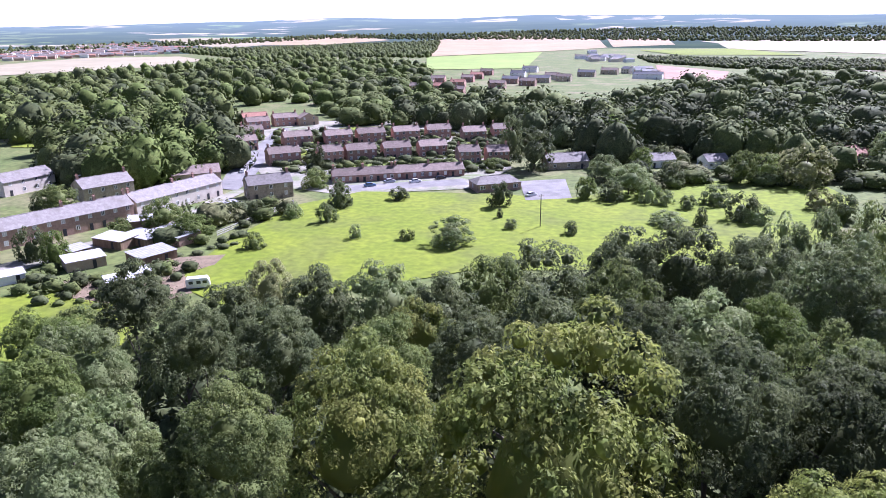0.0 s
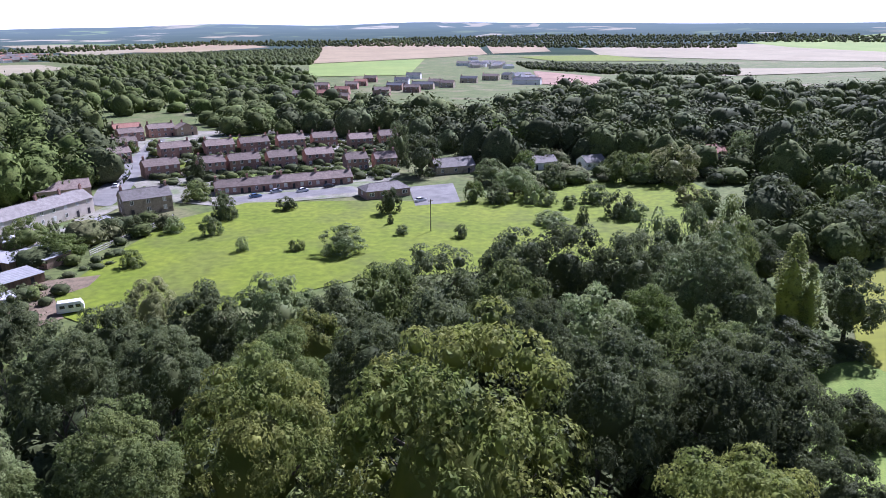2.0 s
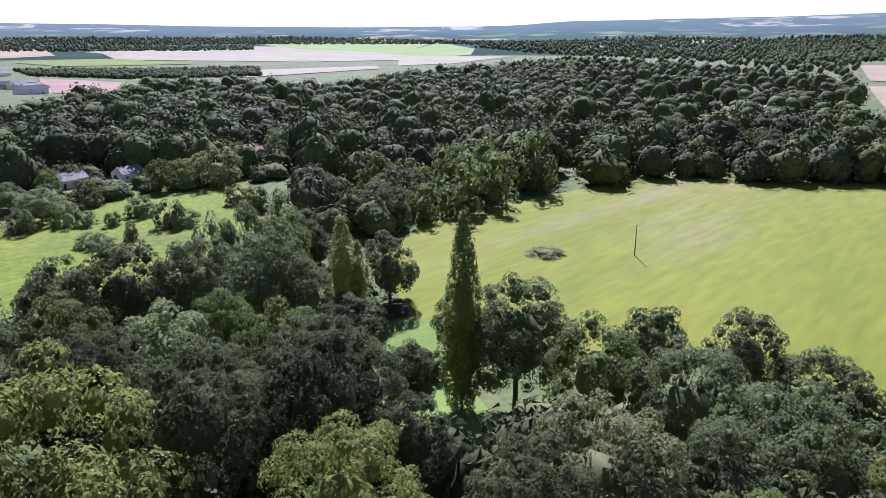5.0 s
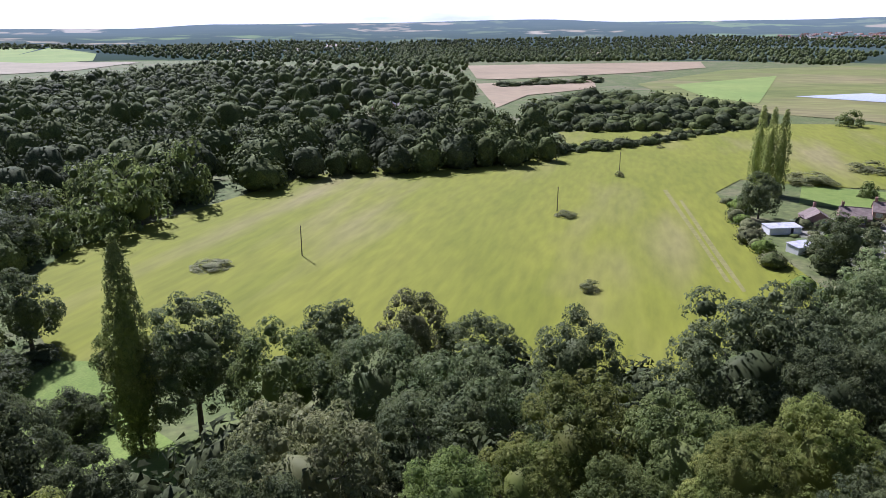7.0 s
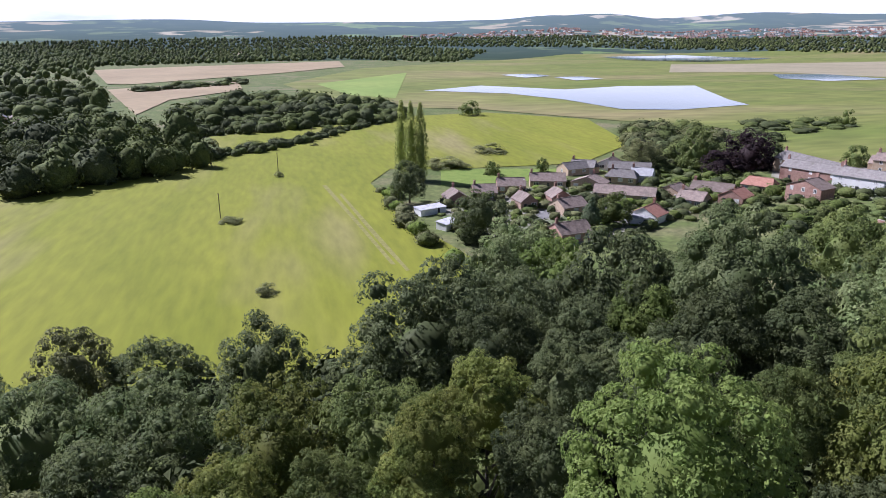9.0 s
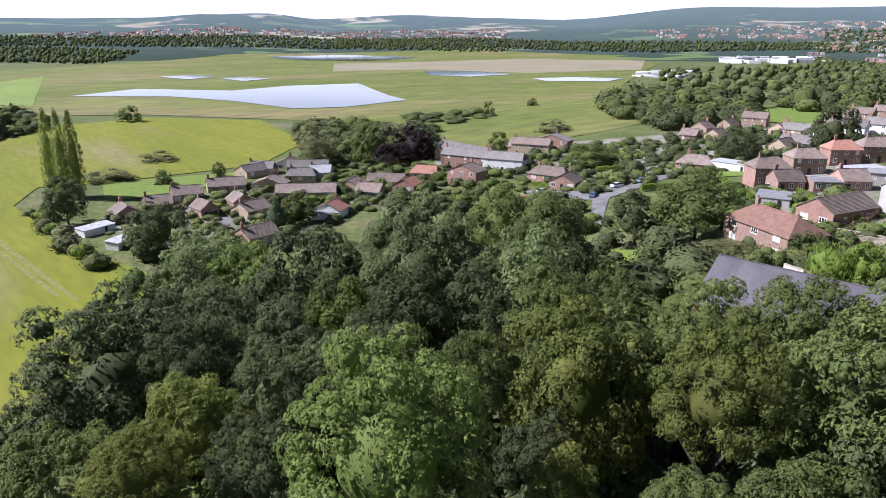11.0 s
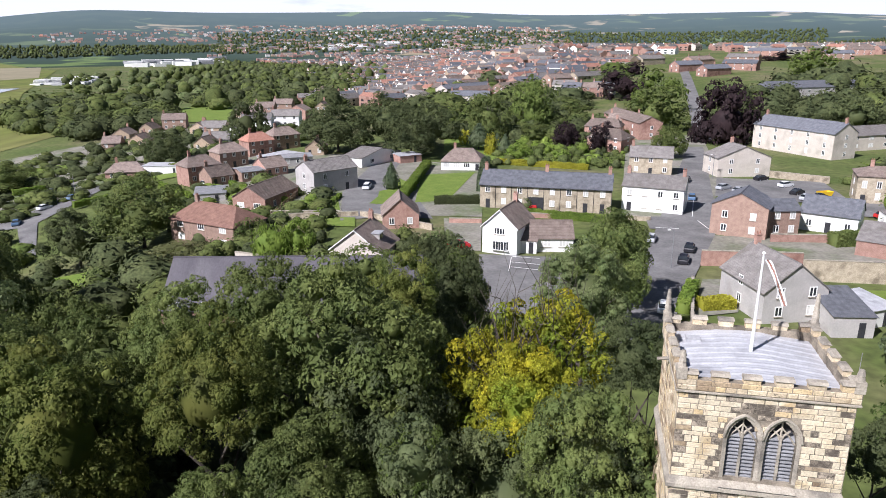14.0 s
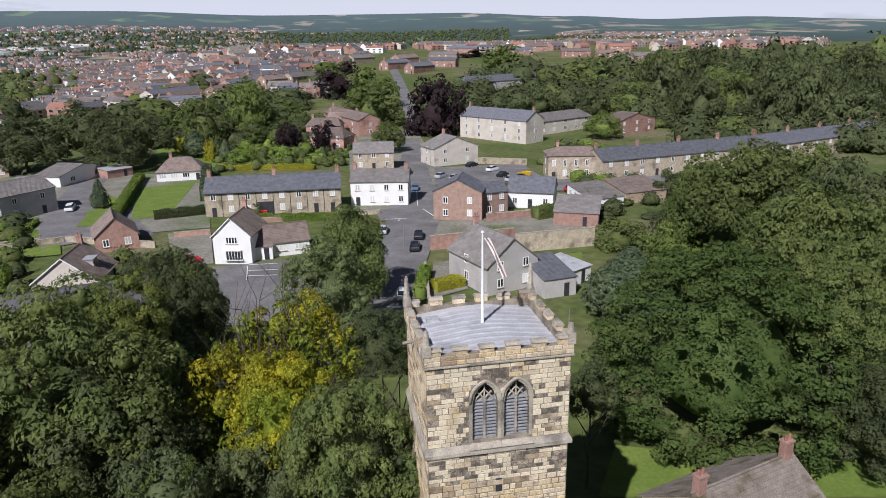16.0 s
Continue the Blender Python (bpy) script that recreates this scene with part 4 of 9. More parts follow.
def car(x, y, rot, colour="white", van=False):
    """A parked car: body, glasshouse, four wheels with tyre and rim."""
    label = {"white": "white", "black": "black", "silver": "silver", "red": "red", "blue": "dark blue"}[colour] + (" van parked on the road" if van else " car parked on tarmac")
    ob = thing("van" if van else "car", x, y, terrain(x, y) + 0.17, rot, label, "van" if van else "car")
    if van not in CAR_MESH:
        body = loft([(-2.15, 0.78, 0.32, 0.75, 0.72), (-2.05, 0.86, 0.22, 0.92, 0.80), (-0.9, 0.89, 0.2, 0.98, 0.84), (0.9, 0.89, 0.2, 0.97, 0.84), (1.9, 0.85, 0.22, 0.80, 0.76), (2.12, 0.72, 0.3, 0.66, 0.66)])
        if van:
            body = loft([(-2.6, 0.92, 0.3, 1.95, 0.86), (-2.5, 0.95, 0.25, 2.1, 0.88), (1.0, 0.95, 0.25, 2.1, 0.88), (1.7, 0.95, 0.25, 1.35, 0.86), (2.5, 0.9, 0.3, 1.0, 0.8)])
            top = loft([(0.95, 0.93, 1.35, 2.0, 0.84), (1.62, 0.93, 1.25, 1.42, 0.84)])
        else:
            top = loft([(-1.75, 0.72, 0.9, 0.99, 0.68), (-1.25, 0.76, 0.9, 1.36, 0.62), (-0.2, 0.78, 0.9, 1.45, 0.64), (0.45, 0.77, 0.9, 1.38, 0.62), (1.15, 0.74, 0.9, 0.97, 0.68)])
        roof = loft([(-1.2, 0.60, 1.36, 1.40, 0.5), (-0.2, 0.63, 1.44, 1.485, 0.55), (0.42, 0.61, 1.37, 1.415, 0.5)])
        tyre = bmesh.new()
        rod(tyre, (0, -0.1, 0), (0, 0.1, 0), 0.31, 0.31, 14)
        rim = bmesh.new()
        rod(rim, (0, -0.115, 0), (0, 0.115, 0), 0.19, 0.19, 10)
        lamp = bmesh.new()
        box(lamp, -0.04, 0.04, -0.16, 0.16, -0.07, 0.07)
        store = []
        for nm, b, mt in (("body", body, PAINTS["white"]), ("glasshouse", top, GLASS), ("roof_panel", roof, PAINTS["white"]), ("tyre", tyre, RUBBER), ("rim", rim, LEAD), ("headlight", lamp, WHITE)):
            me = bpy.data.meshes.new(nm)
            b.to_mesh(me)
            b.free()
            me.materials.append(mt)
            store.append(me)
        CAR_MESH[van] = store
    body, top, roof, tyre, rim, lamp = CAR_MESH[van]
    share("body", body, ob, None, PAINTS[colour])
    share("glasshouse", top, ob)
    if not van:
        share("roof_panel", roof, ob, None, PAINTS[colour])
    for sx in (-1.3, 1.3):
        for sy in (-0.78, 0.78):
            t = share("wheel", tyre, ob, pose(sx, sy, 0.14))
            share("rim", rim, t)
    for sy in (-0.55, 0.55):
        share("headlight", lamp, ob, pose(2.08 if not van else 2.47, sy, 0.62 if not van else 0.75))
    return ob


def utility_pole(x, y, h=8.2):
    ob = thing("utility_pole", x, y, None, 20, "dark weathered timber utility pole standing in the field", "pole")
    bm = bmesh.new()
    rod(bm, (0, 0, -0.5), (0, 0, h), 0.15, 0.10, 8)
    part("mast", bm, BARK, ob)
    bm = bmesh.new()
    box(bm, -0.7, 0.7, -0.06, 0.06, h - 0.6, h - 0.45)
    part("crossarm", bm, WOOD, ob)
    for s in (-0.6, 0, 0.6):
        bm = bmesh.new()
        rod(bm, (s, 0, h - 0.45), (s, 0, h - 0.25), 0.05, 0.04, 6)
        part("insulator", bm, DARK, ob)
    return ob


def shed(x, y, rot, w, d, h, rmat, wall=None, label="weathered garden shed with a felt roof", slope=0.35, name="shed"):
    """A small lean-to hut with a door and an overhanging roof sheet."""
    ob = thing(name, x, y, None, rot, label, "shed")
    bm = bmesh.new()
    a = [bm.verts.new((-w / 2, p, q)) for p, q in ((0, -0.5), (d, -0.5), (d, h + slope), (0, h))]
    b = [bm.verts.new((w / 2, p, q)) for p, q in ((0, -0.5), (d, -0.5), (d, h + slope), (0, h))]
    for i in range(4):
        bm.faces.new((a[i], a[(i + 1) % 4], b[(i + 1) % 4], b[i]))
    bm.faces.new(a[::-1]), bm.faces.new(b)
    bmesh.ops.recalc_face_normals(bm, faces=bm.faces[:])
    part("wall", bm, wall or WOOD, ob)
    bm = bmesh.new()
    n = max(4, int(w / 0.4))
    o = 0.2
    rows = []
    for k in range(n + 1):
        px, lift = -w / 2 - o + (w + 2 * o) * k / n, 0.04 * (k % 2)
        rows.append([bm.verts.new((px, py, pz + lift + dz)) for py, pz in ((-o, h - o * slope / d + 0.02), (d + o, h + slope + 0.05)) for dz in (0, 0.06)])
    for p, q in zip(rows, rows[1:]):
        for i, j in ((1, 3), (2, 0), (0, 1), (3, 2)):
            bm.faces.new((p[i], q[i], q[j], p[j]))
    for e in (rows[0], rows[-1]):
        bm.faces.new((e[0], e[1], e[3], e[2]))
    bmesh.ops.recalc_face_normals(bm, faces=bm.faces[:])
    part("roof", bm, rmat, ob)
    if len(label.split()) < 4:
        ob["label"] = label + " beside the houses"
    share("door", DOOR, ob, pose(w * 0.2, -0.004, 0) @ Matrix.Diagonal((0.85, 1, min(1, (h - 0.1) / 2.05), 1)))
    return ob


def marking(x0, y0, x1, y1, w=0.12, lift=0.26, label="worn white painted line on tarmac"):
    """A painted line on the road."""
    L = math.hypot(x1 - x0, y1 - y0)
    bm = bmesh.new()
    n = max(1, int(L / 3))
    rot = math.atan2(y1 - y0, x1 - x0)
    nx, ny = -math.sin(rot) * w / 2, math.cos(rot) * w / 2
    rows = []
    for k in range(n + 1):
        px, py = x0 + (x1 - x0) * k / n, y0 + (y1 - y0) * k / n
        z = terrain(px, py) + lift + math.hypot(px, py) * 0.0004
        rows.append([bm.verts.new((px + s * nx, py + s * ny, z + dz)) for s in (-1, 1) for dz in (-0.02, 0.0)])
    for p, q in zip(rows, rows[1:]):
        for i, j in ((1, 3), (2, 0), (0, 1), (3, 2)):
            bm.faces.new((p[i], q[i], q[j], p[j]))
    bmesh.ops.recalc_face_normals(bm, faces=bm.faces[:])
    return tagged(part("road_marking", bm, WHITE), label, "road marking", kind="structure")


def street_lamp(x, y, h=6.5):
    ob = thing("street_lamp", x, y, None, 30, "thin grey steel street lamp beside the road", "street lamp")
    bm = bmesh.new()
    rod(bm, (0, 0, -0.2), (0, 0, h), 0.09, 0.05, 8)
    part("column", bm, LOUVRE, ob)
    bm = bmesh.new()
    rod(bm, (0, 0, h), (0.9, 0, h + 0.25), 0.04, 0.035, 6)
    part("arm", bm, LOUVRE, ob)
    bm = bmesh.new()
    box(bm, 0.8, 1.35, -0.11, 0.11, h + 0.2, h + 0.32)
    part("lantern", bm, WHITE, ob)
    return ob


def caravan(x, y, rot):
    ob = thing("caravan", x, y, None, rot, "white touring caravan parked on rough grass", "caravan")
    body = loft([(-2.5, 0.95, 0.5, 2.1, 0.85), (-2.2, 1.05, 0.4, 2.55, 0.95), (2.0, 1.05, 0.4, 2.55, 0.95), (2.5, 1.0, 0.5, 1.7, 0.9)])
    part("body", body, PAINTS["white"], ob)
    for sx in (-1.4, 0.2, 1.5):
        bm = bmesh.new()
        box(bm, sx - 0.45, sx + 0.45, -1.07, -1.04, 1.35, 2.0)
        part("window", bm, GLASS, ob)
    for sy in (-0.9, 0.9):
        bm = bmesh.new()
        rod(bm, (0, sy - 0.1, 0.33), (0, sy + 0.1, 0.33), 0.33, 0.33, 12)
        part("wheel", bm, RUBBER, ob)
    bm = bmesh.new()
    rod(bm, (2.4, 0, 0.45), (3.4, 0, 0.45), 0.05, 0.05, 6)
    part("tow_bar", bm, DARK, ob)
    return ob


def skip_bin(x, y, rot):
    ob = thing("skip", x, y, terrain(x, y) + 0.2, rot, "yellow open metal rubbish skip in the car park", "skip")
    bm = bmesh.new()
    lo = [bm.verts.new(p) for p in ((-1.1, -0.85, 0), (1.1, -0.85, 0), (1.1, 0.85, 0), (-1.1, 0.85, 0))]
    hi = [bm.verts.new(p) for p in ((-1.8, -0.9, 1.3), (1.8, -0.9, 1.3), (1.8, 0.9, 1.3), (-1.8, 0.9, 1.3))]
    inn = [bm.verts.new(p) for p in ((-1.7, -0.8, 1.3), (1.7, -0.8, 1.3), (1.7, 0.8, 1.3), (-1.7, 0.8, 1.3))]
    bot = [bm.verts.new(p) for p in ((-1.0, -0.75, 0.1), (1.0, -0.75, 0.1), (1.0, 0.75, 0.1), (-1.0, 0.75, 0.1))]
    for i in range(4):
        j = (i + 1) % 4
        bm.faces.new((lo[i], lo[j], hi[j], hi[i]))
        bm.faces.new((hi[i], hi[j], inn[j], inn[i]))
        bm.faces.new((inn[i], inn[j], bot[j], bot[i]))
    bm.faces.new(lo[::-1]), bm.faces.new(bot)
    part("bin", bm, PAINTS["yellow"], ob)
    return ob


# ---- church tower ----
def tower_stone_material(name, by_island):
    """Buff sandstone blocks, some of them weathered nearly black, each with its own tone."""
    m = mat(name, (0.56, 0.475, 0.34), (0.70, 0.61, 0.46), scale=1.3, fine=0.22, stain=(0.36, 0.30, 0.22), stain_scale=0.8, rough=0.93, bump=0.4, bump_scale=10, coords="World")
    nt = m.node_tree
    bsdf = nt.nodes["Principled BSDF"]
    old = bsdf.inputs["Base Color"].links[0].from_socket
    src = nt.nodes.new("ShaderNodeNewGeometry").outputs["Random Per Island"] if by_island else nt.nodes.new("ShaderNodeObjectInfo").outputs["Random"]
    rp = nt.nodes.new("ShaderNodeValToRGB")
    e = rp.color_ramp.elements
    e[0].position, e[0].color = 0.0, (1.05, 1.0, 0.92, 1)
    e[1].position, e[1].color = 1.0, (0.42, 0.36, 0.31, 1)
    for p, c in ((0.35, (0.95, 0.93, 0.9, 1)), (0.56, (1.0, 0.88, 0.66, 1)), (0.70, (0.88, 0.84, 0.78, 1)), (0.84, (0.78, 0.70, 0.60, 1)), (0.93, (0.55, 0.48, 0.42, 1))):
        e.new(p).color = c
    nt.links.new(src, rp.inputs["Fac"])
    mx = nt.nodes.new("ShaderNodeMix")
    mx.data_type, mx.blend_type = "RGBA", "MULTIPLY"
    mx.inputs[0].default_value = 1.0
    nt.links.new(old, mx.inputs[6])
    nt.links.new(rp.outputs["Color"], mx.inputs[7])
    nt.links.new(mx.outputs[2], bsdf.inputs["Base Color"])
    return m


BLOCK, BLOCKS = tower_stone_material("sandstone_block", False), tower_stone_material("sandstone_blocks", True)


def weathered(m, dark, scales=((1.1, 0.57, 0.68, 0.55), (4.5, 0.58, 0.65, 0.75))):
    """Dark weathering in ragged patches that run across the joints."""
    nt = m.node_tree
    bsdf = nt.nodes["Principled BSDF"]
    pos = nt.nodes.new("ShaderNodeNewGeometry").outputs["Position"]
    for scale, lo, hi, most in scales:
        n = nt.nodes.new("ShaderNodeTexNoise")
        n.inputs["Scale"].default_value, n.inputs["Detail"].default_value, n.inputs["Roughness"].default_value = scale, 9.0, 0.68
        nt.links.new(pos, n.inputs["Vector"])
        r = nt.nodes.new("ShaderNodeMapRange")
        r.inputs["From Min"].default_value, r.inputs["From Max"].default_value, r.inputs["To Max"].default_value = lo, hi, most
        nt.links.new(n.outputs["Fac"], r.inputs["Value"])
        x = nt.nodes.new("ShaderNodeMix")
        x.data_type = "RGBA"
        nt.links.new(r.outputs[0], x.inputs[0])
        nt.links.new(bsdf.inputs["Base Color"].links[0].from_socket, x.inputs[6])
        x.inputs[7].default_value = (*dark, 1)
        nt.links.new(x.outputs[2], bsdf.inputs["Base Color"])
    return m


weathered(BLOCKS, (0.11, 0.09, 0.07))
weathered(BLOCK, (0.11, 0.09, 0.07))
ASHLAR = weathered(mat("pale_ashlar", (0.60, 0.51, 0.36), (0.74, 0.65, 0.48), scale=1.3, fine=0.18, stain=(0.52, 0.39, 0.22), stain_scale=0.9, rough=0.93, bump=0.35, bump_scale=10, rand=0.14, coords="World"), (0.13, 0.105, 0.08), ((1.3, 0.60, 0.70, 0.55), (5.0, 0.59, 0.66, 0.75)))
SOOT = weathered(mat("soot_black_stone", (0.26, 0.22, 0.17), (0.44, 0.37, 0.28), scale=2.6, fine=0.3, rough=0.95, bump=0.4, bump_scale=10, rand=0.3, coords="World"), (0.09, 0.075, 0.06), ((2.2, 0.44, 0.56, 0.85), (6.0, 0.5, 0.6, 0.8)))
TW, TD, TOP = 3.42, 3.08, 21.9           # half width, half depth, parapet string
ARCHES = ((-0.68, 0.60), (0.84, 0.60))   # centre and half width of the bell openings
SILL, SPRING, CROWN = 17.95, 19.85, 20.88


def arch_top(u, a):
    h = CROWN - SPRING
    R = (a * a + h * h) / (2 * a)
    return SPRING + math.sqrt(max(R * R - (abs(u) + R - a) ** 2, 0.0))


def stone_block(bm, x0, x1, z0, z1, y, m=None, proud=0.035):
    """A block with worn arrises, its face towards -y."""
    m = m or Matrix()
    c = 0.022
    back = [(x0, y + 0.05, z0), (x1, y + 0.05, z0), (x1, y + 0.05, z1), (x0, y + 0.05, z1)]
    side = [(x0, y - proud + c, z0), (x1, y - proud + c, z0), (x1, y - proud + c, z1), (x0, y - proud + c, z1)]
    face = [(x0 + c, y - proud, z0 + c), (x1 - c, y - proud, z0 + c), (x1 - c, y - proud, z1 - c), (x0 + c, y - proud, z1 - c)]
    A, B, C = ([bm.verts.new(m @ Vector(p)) for p in q] for q in (back, side, face))
    for i in range(4):
        j = (i + 1) % 4
        bm.faces.new((A[i], A[j], B[j], B[i]))
        bm.faces.new((B[i], B[j], C[j], C[i]))
    bm.faces.new(C)


def church_tower():
    """Square stone tower with a louvred twin bell opening, string courses, battlements, lead roof and flagpole."""
    ob = thing("church_tower", -11.4, -29.25, 0.0, 172.8, "weathered buff stone church tower with battlements and lead roof", "church tower")
    rg = random.Random(5)
    # shaft: a core, and a front wall with two pointed openings through it
    bm = bmesh.new()
    box(bm, -TW, TW, -TD + 0.5, TD, -1, TOP)
    box(bm, -TW, TW, -TD, -TD + 0.5, -1, SILL)
    edges = [-TW, TW]
    for cx, a in ARCHES:
        edges += [cx - a + 2 * a * k / 14 for k in range(15)]
    edges = sorted(set(edges))
    for xa, xb in zip(edges, edges[1:]):
        xm, z0 = (xa + xb) / 2, SILL
        for cx, a in ARCHES:
            if abs(xm - cx) < a:
                z0 = arch_top(xm - cx, a)
        box(bm, xa, xb, -TD, -TD + 0.5, z0, TOP)
    wall = part("wall", bm, MORTAR, ob, "pale lime mortar core")
    # blocks of the front, each its own piece; the lower and flank ones joined
    shapes = {}
    low = bmesh.new()
    count, z = 0, 11.0
    while z < TOP - 0.12:
        h = rg.choice((0.21, 0.25, 0.29, 0.33))
        if z < 17.25 < z + h + 0.02 or 17.25 <= z < 17.8:
            z = max(z, 17.80) if z >= 17.2 else z
            if z < 17.25:
                h = 17.24 - z
                if h < 0.1:
                    z = 17.8
                    continue
        h = min(h, TOP - z)
        x = -TW + 0.01
        while x < TW - 0.05:
            L = rg.choice((0.30, 0.40, 0.52, 0.66, 0.84))
            if x + L > TW - 0.2:
                L = TW - 0.01 - x
            hit = any(x < cx + a + 0.16 and x + L > cx - a - 0.16 and z + h > SILL - 0.05 and z < (CROWN + 0.16 if abs(x + L / 2 - cx) < a * 0.9 else SPRING + 0.45) for cx, a in ARCHES)
            if hit:
                # cut the block back to the surround where it reaches past it
                lo = [cx - a - 0.16 for cx, a in ARCHES if x < cx - a - 0.16 < x + L]
                if lo and lo[0] - x > 0.16 and x < ARCHES[0][0]:
                    keep, step = lo[0] - x, L
                else:
                    hi = [cx + a + 0.16 for cx, a in ARCHES if x < cx + a + 0.16 < x + L]
                    if hi and cx > 0 and x + L - hi[-1] > 0.16 and hi[-1] > 1.2:
                        x, keep, step = hi[-1], x + L - hi[-1], x + L - hi[-1]
                    else:
                        x += L
                        continue
            else:
                keep, step = L, L
            g = 0.019
            if z > 15.6 and count < 330:
                key = (round(keep, 1), round(h, 2))
                if key not in shapes:
                    b = bmesh.new()
                    stone_block(b, 0.0, 1.0, 0, 1.0, 0)
                    me = bpy.data.meshes.new("stone")
                    b.to_mesh(me)
                    b.free()
                    me.materials.append(BLOCK)
                    shapes[key] = me
                m = Matrix.Translation((x + g, -TD, z + g)) @ Matrix.Diagonal((keep - 2 * g, rg.uniform(0.3, 1.1), h - 2 * g, 1))
                # soot keeps to the rain-sheltered stones by the arches and under the parapet
                mx, mz = x + keep / 2, z + h / 2
                near = min(abs(mx - cx) - a for cx, a in ARCHES)
                odds = 0.5 if z < 17.3 else 0.6 if (near < 0.75 and 18.2 < mz < 21.0 and mx < 1.9) else 0.6 if (mz > 20.9 and abs(mx) < 1.6) else 0.16
                odds *= 0.3 + 0.9 * (0.5 + 0.5 * math.sin(mx * 2.1 + 1.3 * mz) * math.cos(mz * 1.7 - mx))
                share("stone", shapes[key], wall, m, SOOT if rg.random() < odds else BLOCK if rg.random() < 0.18 else ASHLAR)
                count += 1
            else:
                stone_block(low, x + g, x + keep - g, z + g, z + h - g, -TD, None, rg.uniform(0.01, 0.035))
            x += step
        z += h
    turn = pose(0, 0, 0, 0, 0, -90)
    for face, half in ((turn, TD), (pose(0, 0, 0, 0, 0, 90), TD)):
        z = 9.0
        while z < TOP - 0.12:
            h = min(rg.choice((0.21, 0.25, 0.29, 0.33)), TOP - z)
            x = -half + 0.01
            while x < half - 0.05:
                L = rg.choice((0.30, 0.40, 0.52, 0.66, 0.84))
                if x + L > half - 0.2:
                    L = half - 0.01 - x
                stone_block(low, x + 0.012, x + L - 0.012, z + 0.012, z + h - 0.012, -TW, face, rg.uniform(0.01, 0.035))
                x += L
            z += h
    tagged(part("stonework", low, BLOCKS, wall), kind="stuff")
    # surrounds, mullions, tracery and louvres of the bell openings
    for cx, a in ARCHES:
        win = part("bell_opening", surround(cx, a, 0.16, 0.05, -TD - 0.05, -TD + 0.12), TRIM, ob, "moulded stone arch of the bell opening")
        part("hood_mould", surround(cx, a + 0.13, 0.08, 0.0, -TD - 0.12, -TD + 0.02, True), TRIM, win)
        b = bmesh.new()
        box(b, cx - 0.05, cx + 0.05, -TD + 0.1, -TD + 0.28, SILL, SPRING + 0.25)
        for s in (-1, 1):
            p = [Vector((cx, -TD + 0.19, SPRING - 0.05)), Vector((cx + s * 0.12, -TD + 0.19, SPRING + 0.3)), Vector((cx + s * 0.34, -TD + 0.19, SPRING + 0.52))]
            rod(b, p[0], p[1], 0.05, 0.045, 6)
            rod(b, p[1], p[2], 0.045, 0.04, 6)
            q = [Vector((cx + s * a * 0.95, -TD + 0.19, SPRING - 0.1)), Vector((cx + s * a * 0.6, -TD + 0.19, SPRING + 0.22)), Vector((cx + s * 0.02, -TD + 0.19, SPRING + 0.62))]
            rod(b, q[0], q[1], 0.045, 0.04, 6)
            rod(b, q[1], q[2], 0.04, 0.035, 6)
        rod(b, (cx, -TD + 0.19, SPRING + 0.25), (cx, -TD + 0.19, CROWN - 0.02), 0.045, 0.03, 6)
        part("tracery", b, TRIM, win)
        k = 0
        z = SILL + 0.06
        while z < SPRING + 0.1:
            for s in (-1, 1):
                b = bmesh.new()
                xa, xb = sorted((cx + s * 0.05, cx + s * (a - 0.02)))
                v = [b.verts.new(p) for p in ((xa, -TD + 0.16, z), (xb, -TD + 0.16, z), (xb, -TD + 0.44, z + 0.15), (xa, -TD + 0.44, z + 0.15),
                                              (xa, -TD + 0.16, z - 0.035), (xb, -TD + 0.16, z - 0.035), (xb, -TD + 0.44, z + 0.115), (xa, -TD + 0.44, z + 0.115))]
                for f in ((0, 1, 2, 3), (7, 6, 5, 4), (4, 5, 1, 0), (1, 5, 6, 2), (3, 2, 6, 7), (0, 3, 7, 4)):
                    b.faces.new([v[i] for i in f])
                part("louvre", b, LOUVRE, win)
            z += 0.172
        # Dark board standing in for the unlit bell chamber behind the louvres.
        b = bmesh.new()
        box(b, cx - a, cx + a, -TD + 0.47, -TD + 0.495, SILL, CROWN)
        part("dark_backing", b, DARK, win)
    b = bmesh.new()
    v = [(-0.16, -TD - 0.30, SILL - 0.28), (0, 0, 0)]
    for cx, a in ARCHES:
        s = bmesh.new()
        lo = [s.verts.new(p) for p in ((cx - a - 0.2, -TD - 0.26, SILL - 0.34), (cx + a + 0.2, -TD - 0.26, SILL - 0.34), (cx + a, -TD + 0.2, SILL + 0.03), (cx - a, -TD + 0.2, SILL + 0.03))]
        hi = [s.verts.new(p) for p in ((cx - a - 0.2, -TD + 0.02, SILL - 0.36), (cx + a + 0.2, -TD + 0.02, SILL - 0.36))]
        s.faces.new(lo)
        s.faces.new((hi[0], hi[1], lo[1], lo[0]))
        part("sill", s, TRIM, ob, "sloping stone sill")
    b.free()
    # string courses
    for z0, z1, out, slope in ((17.26, 17.80, 0.17, 0.32), (TOP - 0.04, TOP + 0.12, 0.13, 0.05), (12.4, 12.7, 0.14, 0.16)):
        s = bmesh.new()
        ring = []
        for o, z in ((0.02, z0), (out, z0 + 0.04), (out, z1 - slope), (0.02, z1)):
            ring.append([s.verts.new((sx * (TW + o), sy * (TD + o), z)) for sx, sy in ((-1, -1), (1, -1), (1, 1), (-1, 1))])
        for r0, r1 in zip(ring, ring[1:]):
            for i in range(4):
                s.faces.new((r0[i], r0[(i + 1) % 4], r1[(i + 1) % 4], r1[i]))
        bmesh.ops.recalc_face_normals(s, faces=s.faces[:])
